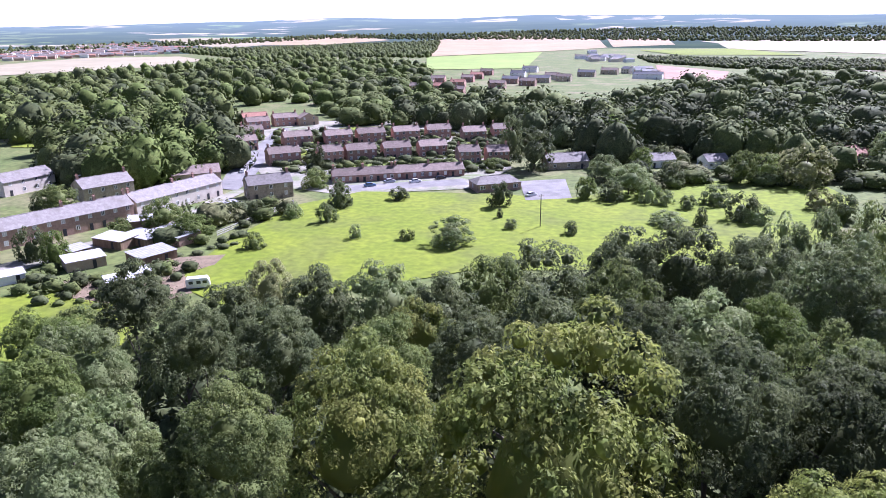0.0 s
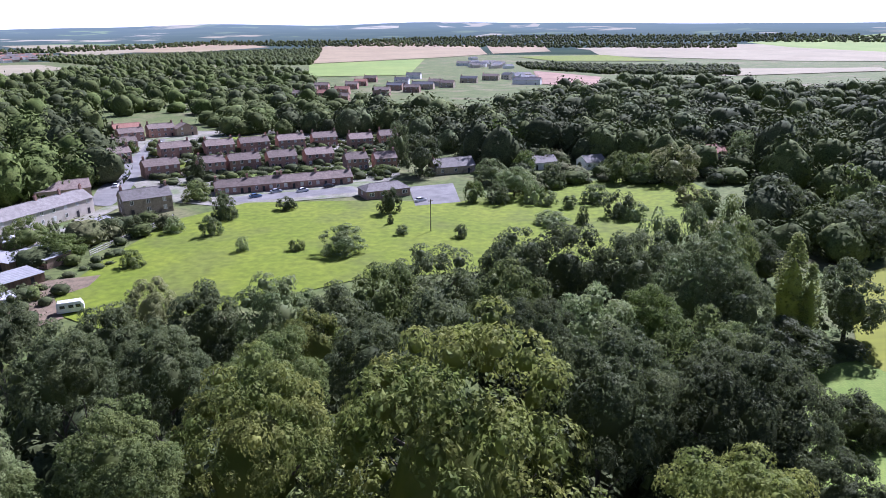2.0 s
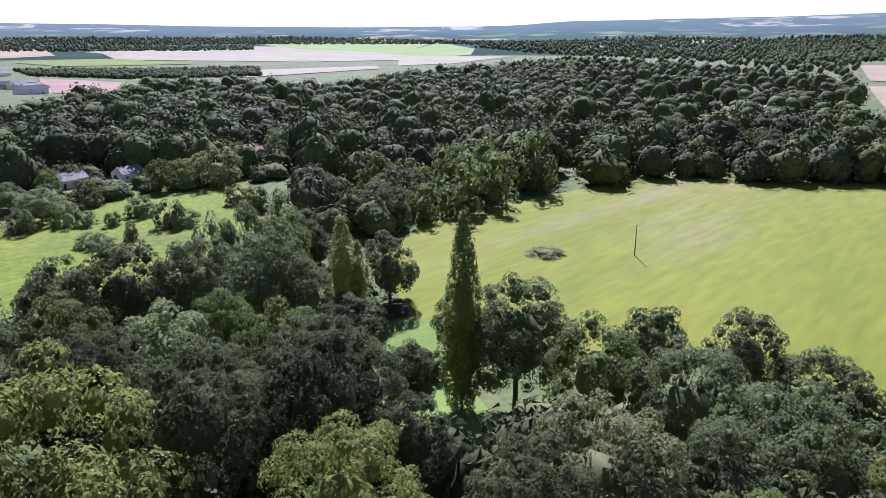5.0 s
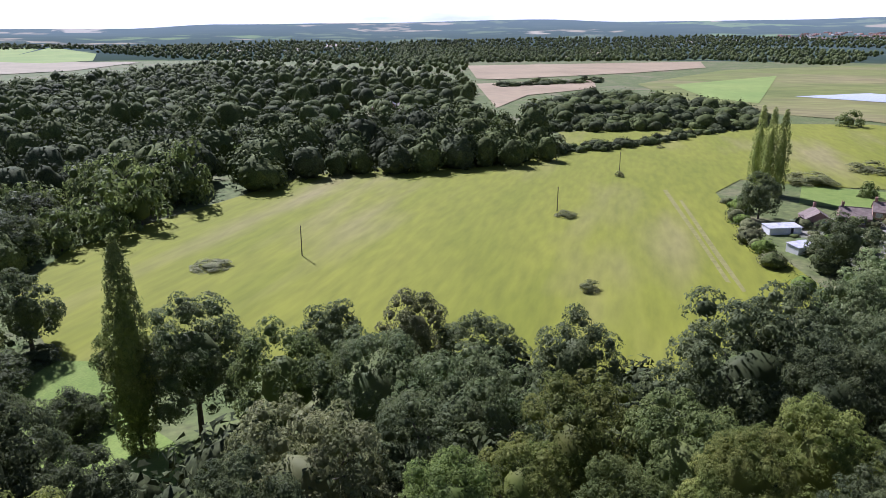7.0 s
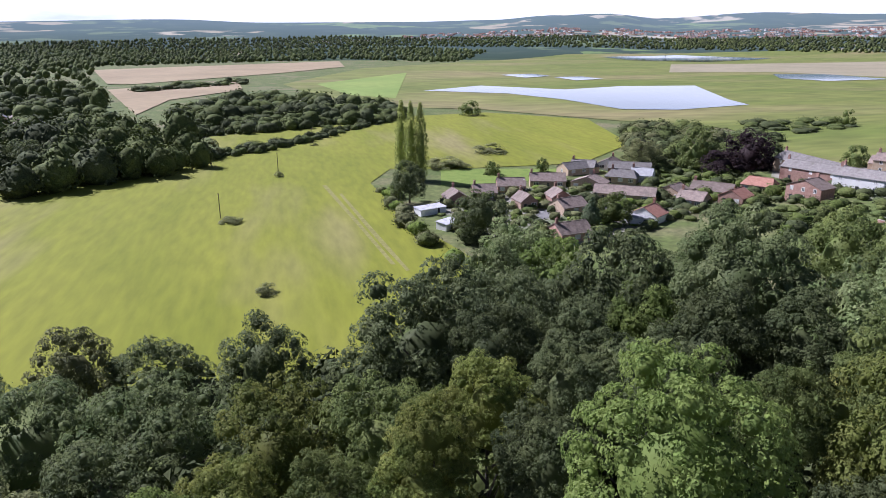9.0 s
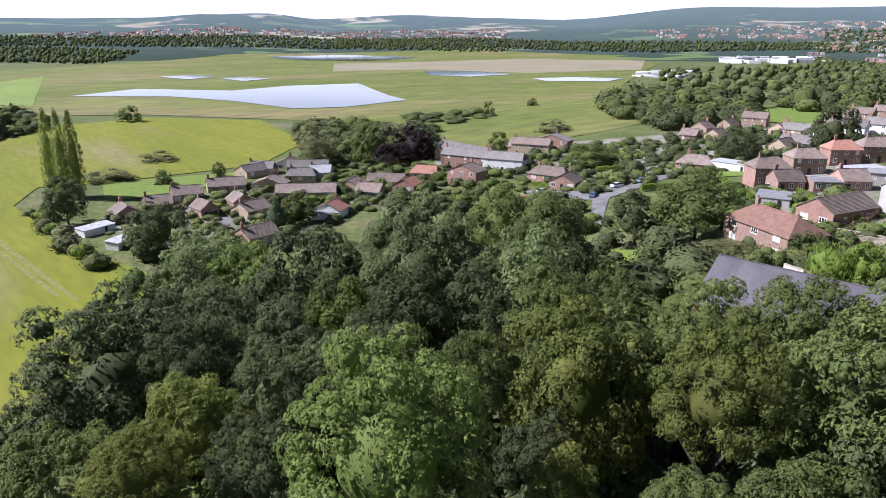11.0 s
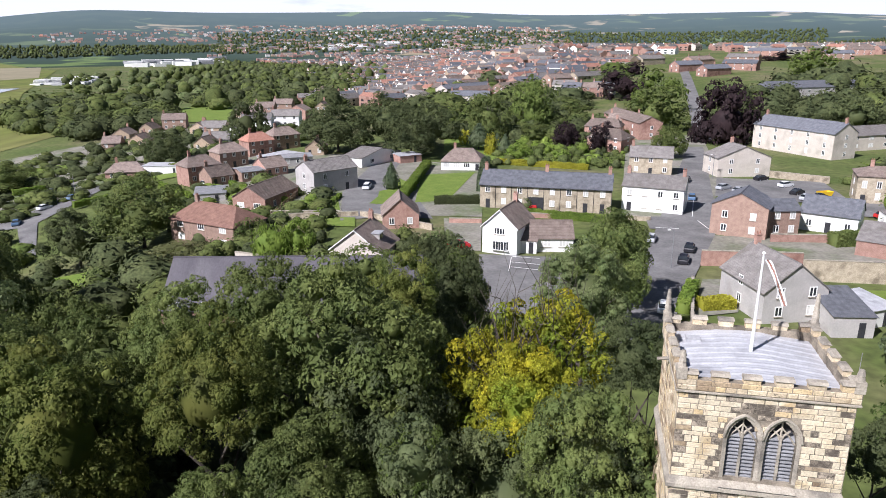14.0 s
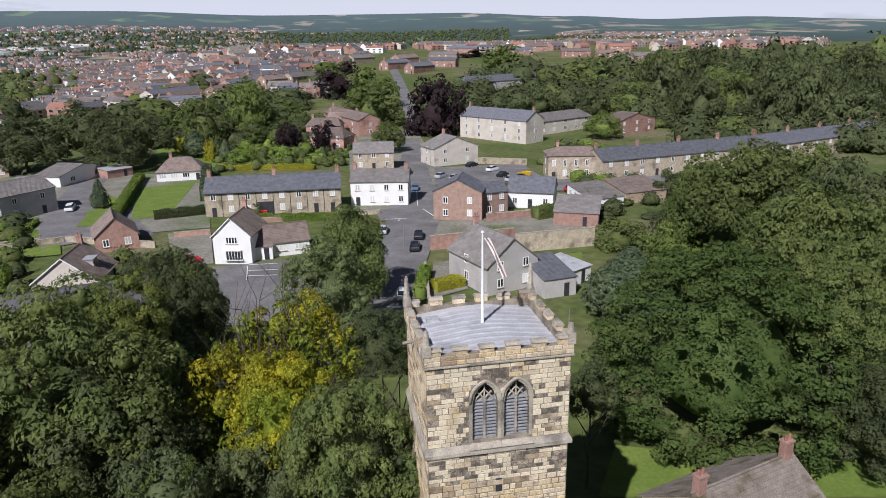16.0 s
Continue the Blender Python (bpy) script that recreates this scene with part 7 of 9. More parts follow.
house(-27.8, -449.4, 136.5, 7.9, 26, 5.2, 2.6, BROWNB, TILEB, "brown brick terrace with brown tile roof", 2, 2, "y", 0, 3, 1, "terrace", "small", "hillside terraces", 0)
house(-38.3, -474.2, 137.4, 8.3, 26, 5.2, 2.6, BRICK, SLATE, "red brick terrace end with slate roof", 2, 2, "y", 0, 3, 1, "terrace", "small", "hillside terraces", 0)
house(-45.4, -462.0, 130.4, 8.1, 26, 5.2, 2.6, STONEW, TILEG, "stone terrace with grey roof", 2, 2, "y", 0, 3, 1, "terrace", "small", "hillside terraces", 0)
house(-15.4, -511.1, 138.3, 8.9, 26, 5.2, 2.6, BRICK, SLATE, "red brick terrace with slate roof", 2, 2, "y", 0, 3, 1, "terrace", "small", "hillside terraces", 0)
house(-23.9, -524.3, 139.4, 9.2, 26, 5.2, 2.6, BROWNB, TILEB, "brown brick terrace with brown tile roof", 2, 2, "y", 0, 3, 1, "terrace", "small", "hillside terraces", 0)
house(-32.4, -530.0, 132.5, 9.3, 26, 5.2, 2.6, BRICK, SLATE, "red brick terrace end with slate roof", 2, 2, "y", 0, 3, 1, "terrace", "small", "hillside terraces", 0)
house(-43.4, -538.2, 135.4, 9.4, 26, 5.2, 2.6, STONEW, TILEG, "stone terrace with grey roof", 2, 2, "y", 0, 3, 1, "terrace", "small", "hillside terraces", 0)
house(-53.7, -536.6, 136.3, 9.4, 26, 5.2, 2.6, BRICK, SLATE, "red brick terrace with slate roof", 2, 2, "y", 0, 3, 1, "terrace", "small", "hillside terraces", 0)
house(-69.3, -579.7, 129.2, 10.2, 26, 5.2, 2.6, BROWNB, TILEB, "brown brick terrace with brown tile roof", 2, 2, "y", 0, 3, 1, "terrace", "small", "hillside terraces", 0)
house(-78.6, -565.6, 132.1, 10.0, 26, 5.2, 2.6, BRICK, SLATE, "red brick terrace end with slate roof", 2, 2, "y", 0, 3, 1, "terrace", "small", "hillside terraces", 0)
house(-94.1, -579.7, 132.8, 10.3, 26, 5.2, 2.6, STONEW, TILEG, "stone terrace with grey roof", 2, 2, "y", 0, 3, 1, "terrace", "small", "hillside terraces", 0)
house(-125.2, -532.4, 122.8, 9.6, 26, 5.2, 2.6, BRICK, SLATE, "red brick terrace with slate roof", 2, 2, "y", 0, 3, 1, "terrace", "small", "hillside terraces", 0)
house(-145.1, -574.8, 125.8, 10.4, 26, 5.2, 2.6, BROWNB, TILEB, "brown brick terrace with brown tile roof", 2, 2, "y", 0, 3, 1, "terrace", "small", "hillside terraces", 0)
house(-136.2, -499.1, 126.7, 9.0, 26, 5.2, 2.6, BRICK, SLATE, "red brick terrace end with slate roof", 2, 2, "y", 0, 3, 1, "terrace", "small", "hillside terraces", 0)
house(-110.0, -591.9, 125.5, 10.5, 26, 5.2, 2.6, STONEW, TILEG, "stone terrace with grey roof", 2, 2, "y", 0, 3, 1, "terrace", "small", "hillside terraces", 0)
house(-48.3, -402.0, 163.2, 16.9, 9, 5.0, 2.4, BRICK, TILEB, "red brick house with white dormer", 2, 3, "x", 0, 2, 1, "house", "small", "", 1)
house(-56.9, -406.9, 162.0, 12.5, 9, 5.0, 2.4, CREAM, SLATE, "cream house with slate roof", 2, 3, "x", 0, 2, 1, "house", "small", "", 1)
house(17.8, -380.1, -187.3, 21.7, 9, 5.0, 2.4, CREAM, SLATE, "long cream house with slate roof", 2, 3, "x", 0, 2, 1, "house", "small", "", 1)
house(-47.8, -279.8, 160.3, 11.9, 9, 5.0, 2.4, BRICK, TILEB, "red brick villa with tall chimneys", 2, 3, "x", 0, 2, 1, "house", "small", "", 1)
house(-37.5, -262.3, 161.9, 13.2, 9, 5.0, 2.4, BRICK, TILEB, "brick house with hipped brown roof", 2, 3, "x", 2, 2, 1, "house", "small", "", 1)
house(-38.9, -403.3, 164.5, 10.8, 9, 5.0, 2.4, WHITE, SLATE, "white house with slate roof", 2, 3, "x", 0, 2, 1, "house", "small", "", 1)
house(-35.3, -416.4, 165.2, 12.7, 9, 5.0, 2.4, CREAM, TILEG, "cream house with grey roof", 2, 3, "x", 0, 2, 1, "house", "small", "", 1)
house(-236.9, -668.2, 140.5, 31.5, 8, 5.0, 2.4, BRICK, SLATE, "red brick terrace with slate roof", 2, 4, "x", 0, 2, 1, "house", "small", "houses on the ridge", 0)
house(-172.7, -537.5, 142.2, 25.1, 8, 5.0, 2.4, BRICK, SLATE, "red brick terrace with slate roof", 2, 4, "x", 0, 2, 1, "house", "small", "houses on the ridge", 0)
house(-193.1, -595.1, 142.0, 25.5, 8, 5.0, 2.4, BROWNB, TILEG, "brown brick terrace with grey roof", 2, 4, "x", 0, 2, 1, "house", "small", "houses on the ridge", 0)
house(-276.2, -611.5, 175.7, 22.4, 8, 5.0, 2.4, BROWNB, SLATE, "brown brick house with slate roof", 2, 4, "x", 0, 2, 1, "house", "small", "houses on the ridge", 0)
house(-314.0, -656.6, 174.4, 21.6, 8, 5.0, 2.4, BRICK, TILEB, "red brick house with brown roof", 2, 4, "x", 0, 2, 1, "house", "small", "houses on the ridge", 0)
house(-307.6, -563.5, 166.4, 26.2, 8, 5.0, 2.4, BRICK, TILEB, "red brick semi with brown roof", 2, 4, "x", 0, 2, 1, "house", "small", "houses on the ridge", 0)
house(-173.5, -865.8, 183.7, 13.0, 8, 5.0, 2.4, BRICK, TILER, "red brick semi with red roof", 2, 4, "x", 0, 2, 1, "house", "small", "houses on the ridge", 0)
house(-575.4, -723.6, 156.5, 13.0, 8, 5.0, 2.4, BRICK, TILEB, "red brick semi with brown roof", 2, 4, "x", 0, 2, 1, "house", "small", "houses on the ridge", 0)
house(-404.2, -816.7, 168.7, 13.0, 8, 5.0, 2.4, WHITE, TILEB, "pale semi with brown roof", 2, 4, "x", 0, 2, 1, "house", "small", "houses on the ridge", 0)
house(-342.2, -826.3, 172.5, 13.0, 8, 5.0, 2.4, BRICK, TILEB, "red brick semi with brown roof", 2, 4, "x", 0, 2, 1, "house", "small", "houses on the ridge", 0)
house(-322.2, -489.7, 161.7, 26.1, 8, 5.0, 2.4, BRICK, TILEG, "red brick semi with pale front", 2, 4, "x", 0, 2, 1, "house", "small", "houses on the ridge", 0)
house(-318.4, -529.3, 164.0, 18.3, 8, 5.0, 2.4, BRICK, TILEB, "red brick semi with brown roof", 2, 4, "x", 0, 2, 1, "house", "small", "houses on the ridge", 0)
house(-419.1, -839.4, 168.5, 13.0, 8, 5.0, 2.4, BRICK, TILEB, "red brick semi with brown roof", 2, 4, "x", 0, 2, 1, "house", "small", "houses on the ridge", 0)
house(-374.5, -600.7, 163.1, 21.0, 8, 5.0, 2.4, BRICK, TILER, "red brick semi with red roof", 2, 4, "x", 0, 2, 1, "house", "small", "houses on the ridge", 0)
house(-65.0, 283.4, 26.9, 13.3, 8, 5.0, 2.2, BRICK, TILEB, "red brick semi with brown tile roof and white windows", 2, 4, "x", 0, 2, 1, "house", "small", "estate houses", 0)
house(-46.1, 285.6, 23.2, 10.2, 8, 5.0, 2.2, BRICK, TILEB, "red brick semi with brown tile roof and white windows", 2, 4, "x", 0, 2, 1, "house", "small", "estate houses", 0)
house(-33.8, 289.9, 20.7, 12.8, 8, 5.0, 2.2, BRICK, TILEB, "red brick semi with brown tile roof and white windows", 2, 4, "x", 0, 2, 1, "house", "small", "estate houses", 0)
house(-18.9, 294.3, 17.7, 12.0, 8, 5.0, 2.2, BRICK, TILEB, "red brick semi with brown tile roof and white windows", 2, 4, "x", 0, 2, 1, "house", "small", "estate houses", 0)
house(-3.5, 297.8, 14.7, 12.1, 8, 5.0, 2.2, BRICK, TILEB, "red brick semi with brown tile roof and white windows", 2, 4, "x", 0, 2, 1, "house", "small", "estate houses", 0)
house(-68.5, 329.5, 25.7, 13.6, 8, 5.0, 2.2, BRICK, TILEB, "red brick semi with brown tile roof and white windows", 2, 4, "x", 0, 2, 1, "house", "small", "estate houses", 0)
house(-49.4, 332.6, 22.5, 13.2, 8, 5.0, 2.2, BRICK, TILEB, "red brick semi with brown tile roof and white windows", 2, 4, "x", 0, 2, 1, "house", "small", "estate houses", 0)
house(-34.2, 338.3, 19.8, 13.7, 8, 5.0, 2.2, BRICK, TILEB, "red brick semi with brown tile roof and white windows", 2, 4, "x", 0, 2, 1, "house", "small", "estate houses", 0)
house(-17.2, 343.0, 16.9, 13.1, 8, 5.0, 2.2, BRICK, TILEB, "red brick semi with brown tile roof and white windows", 2, 4, "x", 0, 2, 1, "house", "small", "estate houses", 0)
house(-1.1, 347.9, 14.2, 12.2, 8, 5.0, 2.2, BRICK, TILEB, "red brick semi with brown tile roof and white windows", 2, 4, "x", 0, 2, 1, "house", "small", "estate houses", 0)
house(-90.2, 403.1, 26.6, 14.0, 8, 5.0, 2.2, BRICK, TILEB, "red brick semi with brown tile roof and white windows", 2, 4, "x", 0, 2, 1, "house", "small", "estate houses", 0)
house(-90.1, 318.2, 29.8, 9.8, 8, 5.0, 2.2, BRICK, TILEB, "red brick semi with brown tile roof and white windows", 2, 4, "x", 0, 2, 1, "house", "small", "estate houses", 0)
house(-96.3, 352.6, 29.3, 10.9, 8, 5.0, 2.2, BRICK, TILEB, "red brick semi with brown tile roof and white windows", 2, 4, "x", 0, 2, 1, "house", "small", "estate houses", 0)
house(11.6, 281.9, 11.6, 9.0, 8, 5.0, 2.2, BRICK, TILEB, "red brick semi with brown tile roof and white windows", 2, 4, "x", 0, 2, 1, "house", "small", "estate houses", 0)
house(23.4, 281.2, 9.2, 9.0, 8, 5.0, 2.2, BRICK, TILEB, "red brick semi with brown tile roof and white windows", 2, 4, "x", 0, 2, 1, "house", "small", "estate houses", 0)
house(16.4, 339.3, 11.2, 11.6, 8, 5.0, 2.2, BRICK, TILEB, "red brick semi with brown tile roof and white windows", 2, 4, "x", 0, 2, 1, "house", "small", "estate houses", 0)
house(30.7, 348.0, 9.0, 9.3, 8, 5.0, 2.2, BRICK, TILEB, "red brick semi with brown tile roof and white windows", 2, 4, "x", 0, 2, 1, "house", "small", "estate houses", 0)
house(-102.0, 387.0, 28.8, 12.7, 8, 5.0, 2.2, BRICK, TILEB, "red brick semi with brown tile roof and white windows", 2, 4, "x", 0, 2, 1, "house", "small", "estate houses", 0)
house(-109.1, 407.9, 29.0, 14.7, 8, 5.0, 2.2, CREAM, TILER, "pale house with a bright red roof", 2, 3, "x", 0, 1, 1, "house", "small", "estate houses", 0)
house(-77.3, 405.2, 30.8, 11.4, 8, 4.4, 2.6, BUFF, TILEB, "buff house with a front gable", 2, 2, "y", 0, 1, 1, "house", "small", "estate houses", 0)
house(14.8, 659.6, -16.3, 13.9, 8, 5.0, 2.4, BRICK, TILER, "red brick village house with pitched roof", 2, 3, "x", 0, 1, 1, "house", "small", "houses of the far village", 0)
house(26.4, 723.6, -17.1, 13.0, 8, 5.0, 2.4, BRICK, TILEB, "red brick village house with pitched roof", 2, 3, "x", 0, 1, 1, "house", "small", "houses of the far village", 0)
house(37.8, 765.4, -17.8, 13.7, 8, 5.0, 2.4, BRICK, TILER, "red brick village house with pitched roof", 2, 3, "x", 0, 1, 1, "house", "small", "houses of the far village", 0)
house(52.3, 825.1, -18.6, 14.8, 8, 5.0, 2.4, BRICK, TILEB, "red brick village house with pitched roof", 2, 3, "x", 0, 1, 1, "house", "small", "houses of the far village", 0)
house(12.4, 583.9, -16.2, 12.3, 8, 5.0, 2.4, BRICK, TILEB, "red brick village house with pitched roof", 2, 3, "x", 0, 1, 1, "house", "small", "houses of the far village", 0)
house(50.2, 642.4, -19.5, 15.6, 8, 5.0, 2.4, BROWNB, TILEB, "brown brick village house with pitched roof", 2, 3, "x", 0, 1, 1, "house", "small", "houses of the far village", 0)
house(67.7, 697.8, -20.5, 16.2, 8, 5.0, 2.4, BROWNB, SLATE, "brown brick village house with pitched roof", 2, 3, "x", 0, 1, 1, "house", "small", "houses of the far village", 0)
house(84.2, 781.8, -21.1, 16.5, 8, 5.0, 2.4, WHITE, SLATE, "white rendered village house with dark roof", 2, 3, "x", 0, 1, 1, "house", "small", "houses of the far village", 0)
house(108.8, 872.3, -22.1, 18.5, 8, 5.0, 2.4, WHITE, SLATE, "white rendered village house with dark roof", 2, 3, "x", 0, 1, 1, "house", "small", "houses of the far village", 0)
house(96.8, 703.4, -22.8, 22.4, 8, 5.0, 2.4, STONEW, SLATE, "stone village house with pitched roof", 2, 3, "x", 0, 1, 1, "house", "small", "houses of the far village", 0)
house(81.1, 668.1, -21.9, 15.6, 8, 5.0, 2.4, BROWNB, TILEB, "brown brick village house with pitched roof", 2, 3, "x", 0, 1, 1, "house", "small", "houses of the far village", 0)
house(116.1, 742.3, -23.9, 15.8, 8, 5.0, 2.4, CREAM, TILEB, "cream village house with brown roof", 2, 3, "x", 0, 1, 1, "house", "small", "houses of the far village", 0)
house(124.3, 719.7, -24.8, 15.4, 8, 5.0, 2.4, STONEW, TILEB, "stone village house with pitched roof", 2, 3, "x", 0, 1, 1, "house", "small", "houses of the far village", 0)
house(160.2, 782.0, -26.6, 19.3, 8, 5.0, 2.4, STONEW, SLATE, "stone village house with pitched roof", 2, 3, "x", 0, 1, 1, "house", "small", "houses of the far village", 0)
house(248.3, 1143.1, -27.3, 30.7, 8, 5.0, 2.4, WHITE, SLATE, "white rendered village house with dark roof", 2, 3, "x", 0, 1, 1, "house", "small", "houses of the far village", 0)
house(238.1, 1200.8, -26.2, 25.7, 8, 5.0, 2.4, WHITE, TILEG, "white rendered village house with dark roof", 2, 3, "x", 0, 1, 1, "house", "small", "houses of the far village", 0)
house(215.4, 738.3, -31.3, 30.7, 8, 5.0, 2.4, WHITE, SLATE, "white rendered village house with dark roof", 2, 3, "x", 0, 1, 1, "house", "small", "houses of the far village", 0)
house(193.3, 815.2, -28.3, 19.4, 8, 5.0, 2.4, STONEW, TILEB, "stone village house with pitched roof", 2, 3, "x", 0, 1, 1, "house", "small", "houses of the far village", 0)
house(-4.1, 717.8, -14.7, 15.1, 8, 5.0, 2.4, BRICK, TILEB, "red brick village house with pitched roof", 2, 3, "x", 0, 1, 1, "house", "small", "houses of the far village", 0)
house(-14.7, 672.2, -13.7, 14.2, 8, 5.0, 2.4, BRICK, TILEB, "red brick village house with pitched roof", 2, 3, "x", 0, 1, 1, "house", "small", "houses of the far village", 0)
house(-0.3, 621.2, -15.0, 14.4, 8, 5.0, 2.4, BRICK, TILER, "red brick village house with pitched roof", 2, 3, "x", 0, 1, 1, "house", "small", "houses of the far village", 0)
house(-20.5, 623.7, -13.1, 16.4, 8, 5.0, 2.4, BROWNB, TILEB, "brown brick village house with pitched roof", 2, 3, "x", 0, 1, 1, "house", "small", "houses of the far village", 0)
town("far_houses", [-222.2, -726.8, -304.3, -652.5, -423.2, -582.5, -532.3, -514.0, -690.6, -666.9, -529.9, -848.0, -289.4, -946.7], 27, 153, "red brick streets along the ridge", 25, skip=0.2, open_ground=9.0)
town("far_houses", [-0.2, -479.1, -49.4, -489.8, -121.5, -569.5, -145.0, -681.8, -72.4, -720.5, -12.5, -602.2], 24, 152, "brick terraces along the hill", 30, skip=0.15, open_ground=9.0)
town("far_houses", [124.9, -443.1, 61.9, -404.9, 12.1, -394.3, -9.8, -470.7, -5.4, -644.1, 159.2, -1831.4, 308.5, -1540.6, 205.4, -846.5], 24, 151, "dense streets of red brick houses below the hill", 35, skip=0.1, open_ground=9.0)
town("far_houses", [134.8, -481.3, 164.5, -734.6, 96.6, -1229.9, -160.1, -1804.7, -77.9, -828.8, 4.3, -578.0, 67.5, -463.6, 109.7, -404.7], 27, 51, "rows of red brick houses across the valley", 20)
town("far_houses", [815.8, -2057.8, 335.7, -2207.9, -226.3, -2659.1, -172.0, -1950.2, 118.4, -1492.3, 272.9, -1724.8, 497.7, -1614.6], 62, 52, "far streets of pale and red houses", 20)
town("far_houses", [130.4, -455.9, 76.1, -712.0, -35.2, -1048.6, -324.0, -1813.7, -500.1, -1912.3, -203.7, -776.9, -77.9, -604.4, 6.7, -415.7, 86.6, -404.8], 26, 53, "terraced streets with red and brown roofs", 55, 5, 6.4)
town("far_houses", [676.1, -1951.1, 140.7, -2492.5, -609.5, -2332.2, -500.1, -1912.3, -23.0, -1258.7, 171.1, -813.7, 299.1, -966.6], 54, 54, "far streets of small houses", 40)
town("far_houses", [-427.1, -1533.3, -779.3, -2251.4, -935.4, -2032.9, -647.3, -1403.1, -329.8, -925.1, -221.6, -770.0], 18, 55, "terraced streets with red and brown roofs", 10)
town("far_houses", [-1463.1, -2858.5, -2266.8, -2606.6, -1544.8, -1766.1, -1424.5, -2008.9, -845.5, -1507.2, -878.0, -1705.5], 22, 56, "brick houses along the ridge", 15)
town("far_houses", [1041.6, -2533.2, 573.0, -2830.7, -282.7, -2864.2, -249.3, -2533.9, 442.9, -2161.7, 813.5, -1963.2], 60, 57, "distant streets of small houses", 30)
town("far_houses", [3478.8, -585.3, 3341.9, -1413.9, 2567.6, -2556.4, 2030.8, -2031.0, 2673.0, -1378.5, 2974.6, -621.0], 60, 58, "distant town of pale houses", 30)
town("far_houses", [1827.0, -2599.8, 1402.5, -3526.7, -310.9, -3801.5, -243.9, -2901.3, 847.4, -2734.1, 1534.8, -2372.8], 55, 59, "distant town on the hillside", 30)
town("far_houses", [-1050.7, 1702.8, -1081.7, 2109.8, -960.2, 2344.5, -594.1, 1879.0, -672.7, 1633.8, -776.1, 1483.5, -836.1, 1350.8], 22, 61, "distant estate of houses", 20, walls=[1, 2, 3, 0], roofs=[4, 5, 7, 7])
town("far_houses", [318.0, 1545.4, 277.5, 941.5, 235.5, 755.2, 213.4, 785.6, 248.2, 1203.2], 24, 62, "pale farm and cottages", 20, walls=[2, 3], roofs=[6, 7])
town("far_houses", [468.3, 185.0, 534.2, 181.6, 449.9, 121.2, 393.8, 109.5, 413.1, 140.7], 26, 63, "houses among trees", 20, walls=[1, 2, 0], roofs=[4, 6])
sheds("works", [685.1, -2478.7, 407.8, -2659.1, 353.2, -2429.3, 591.8, -2278.1], 60, 64, "long pale works sheds")
sheds("works", [683.8, -968.5, 649.1, -1073.5, 529.3, -875.1, 591.9, -852.0], 24, 65, "white farm and works sheds", 4)
sheds("works", [976.7, -1707.0, 764.3, -1928.5, 648.6, -1637.5, 816.5, -1480.7], 50, 66, "pale works sheds")
sheds("works", [618.7, 24.0, 627.1, -53.4, 565.0, -47.9, 564.2, 22.3], 30, 67, "low pale farm sheds", 4)
hedge(21.9, -204.1, 23.3, -148.4, 2.2, 2.0)
hedge(-5.8, -144.1, -21.5, -138.8, 1.2, 1.5)
hedge(1.1, -208.9, -25.3, -199.7, 1.4, 1.6, "gold")
hedge(15.1, -153.9, 4.8, -155.0, 2.0, 1.8, "dark")
hedge(4.4, -202.9, 4.6, -167.7, 2.4, 3.2, "pine", 0.2)
hedge(-10.8, -241.9, -28.2, -229.8, 1.5, 1.6)
hedge(-27.9, -91.6, -32.6, -92.6, 2.0, 1.6, "gold")
hedge(-25.1, -89.8, -28.8, -99.1, 1.6, 1.8)
hedge(-59.7, -124.2, -71.6, -127.2, 2.5, 2.5, "syc", 0.2)
hedge(38.6, -160.0, 39.8, -138.7, 0.9, 1.0)
hedge(51.7, -127.1, 34.2, -123.3, 2.5, 1.8, "olive", 0.2)
wall_run(-46.8, -105.0, -61.7, -103.9, 3.4, STONEW)
wall_run(-33.4, -111.7, -49.4, -111.2, 2.6, BRICK, "tall red brick yard wall")
wall_run(-49.8, -126.3, -66.8, -126.3, 1.6, BRICK, "red brick garden wall")
wall_run(44.7, -138.4, 30.3, -141.4, 1.3, STONEW)
wall_run(29.8, -141.3, 13.3, -131.0, 1.2, STONEW)
wall_run(-29.5, -101.8, -24.7, -83.4, 1.4, STONEW)
wall_run(-5.7, -142.7, -11.6, -141.9, 1.0, BRICK, "low red brick garden wall")
wall_run(10.4, -136.7, 3.7, -136.7, 1.1, BRICK, "low red brick garden wall")
wall_run(-72.6, -190.6, -84.6, -182.2, 1.8, STONEW)
wall_run(46.2, -111.8, 17.0, -103.0, 1.2, CREAM, "pale rendered garden wall")
wall_run(-25.1, -142.0, -31.1, -140.8, 0.9, STONEW)
fence(49.3, -155.4, 52.2, -175.6, 1.8, 2.0, True, "orange-brown boarded garden fence")
fence(-78.0, 134.7, -59.3, 125.3, 1.2, 2.4)
fence(-62.0, 181.0, -48.1, 215.8, 1.5, 2.6, True, "grey weathered boarded fence", GREYR)
field("yard", [11.8, -140.2, 3.7, -138.5, 3.3, -117.2, 9.4, -117.4], PAVING, "paved pub garden", 0.13, "yard")
field("yard", [-39.9, -130.2, -74.5, -124.7, -67.5, -112.3, -50.3, -113.2, -35.2, -116.3], PAVING, "paved back yards", 0.13, "yard")
field("yard", [-78.8, -159.3, -114.8, -157.1, -102.7, -139.7, -74.4, -147.1], ASPHALT, "grey parking yard", 0.15, "yard")
field("yard", [40.0, -175.6, 23.3, -171.8, 14.0, -139.7, 33.8, -144.9], ASPHALT, "grey drive and yard", 0.11, "yard")
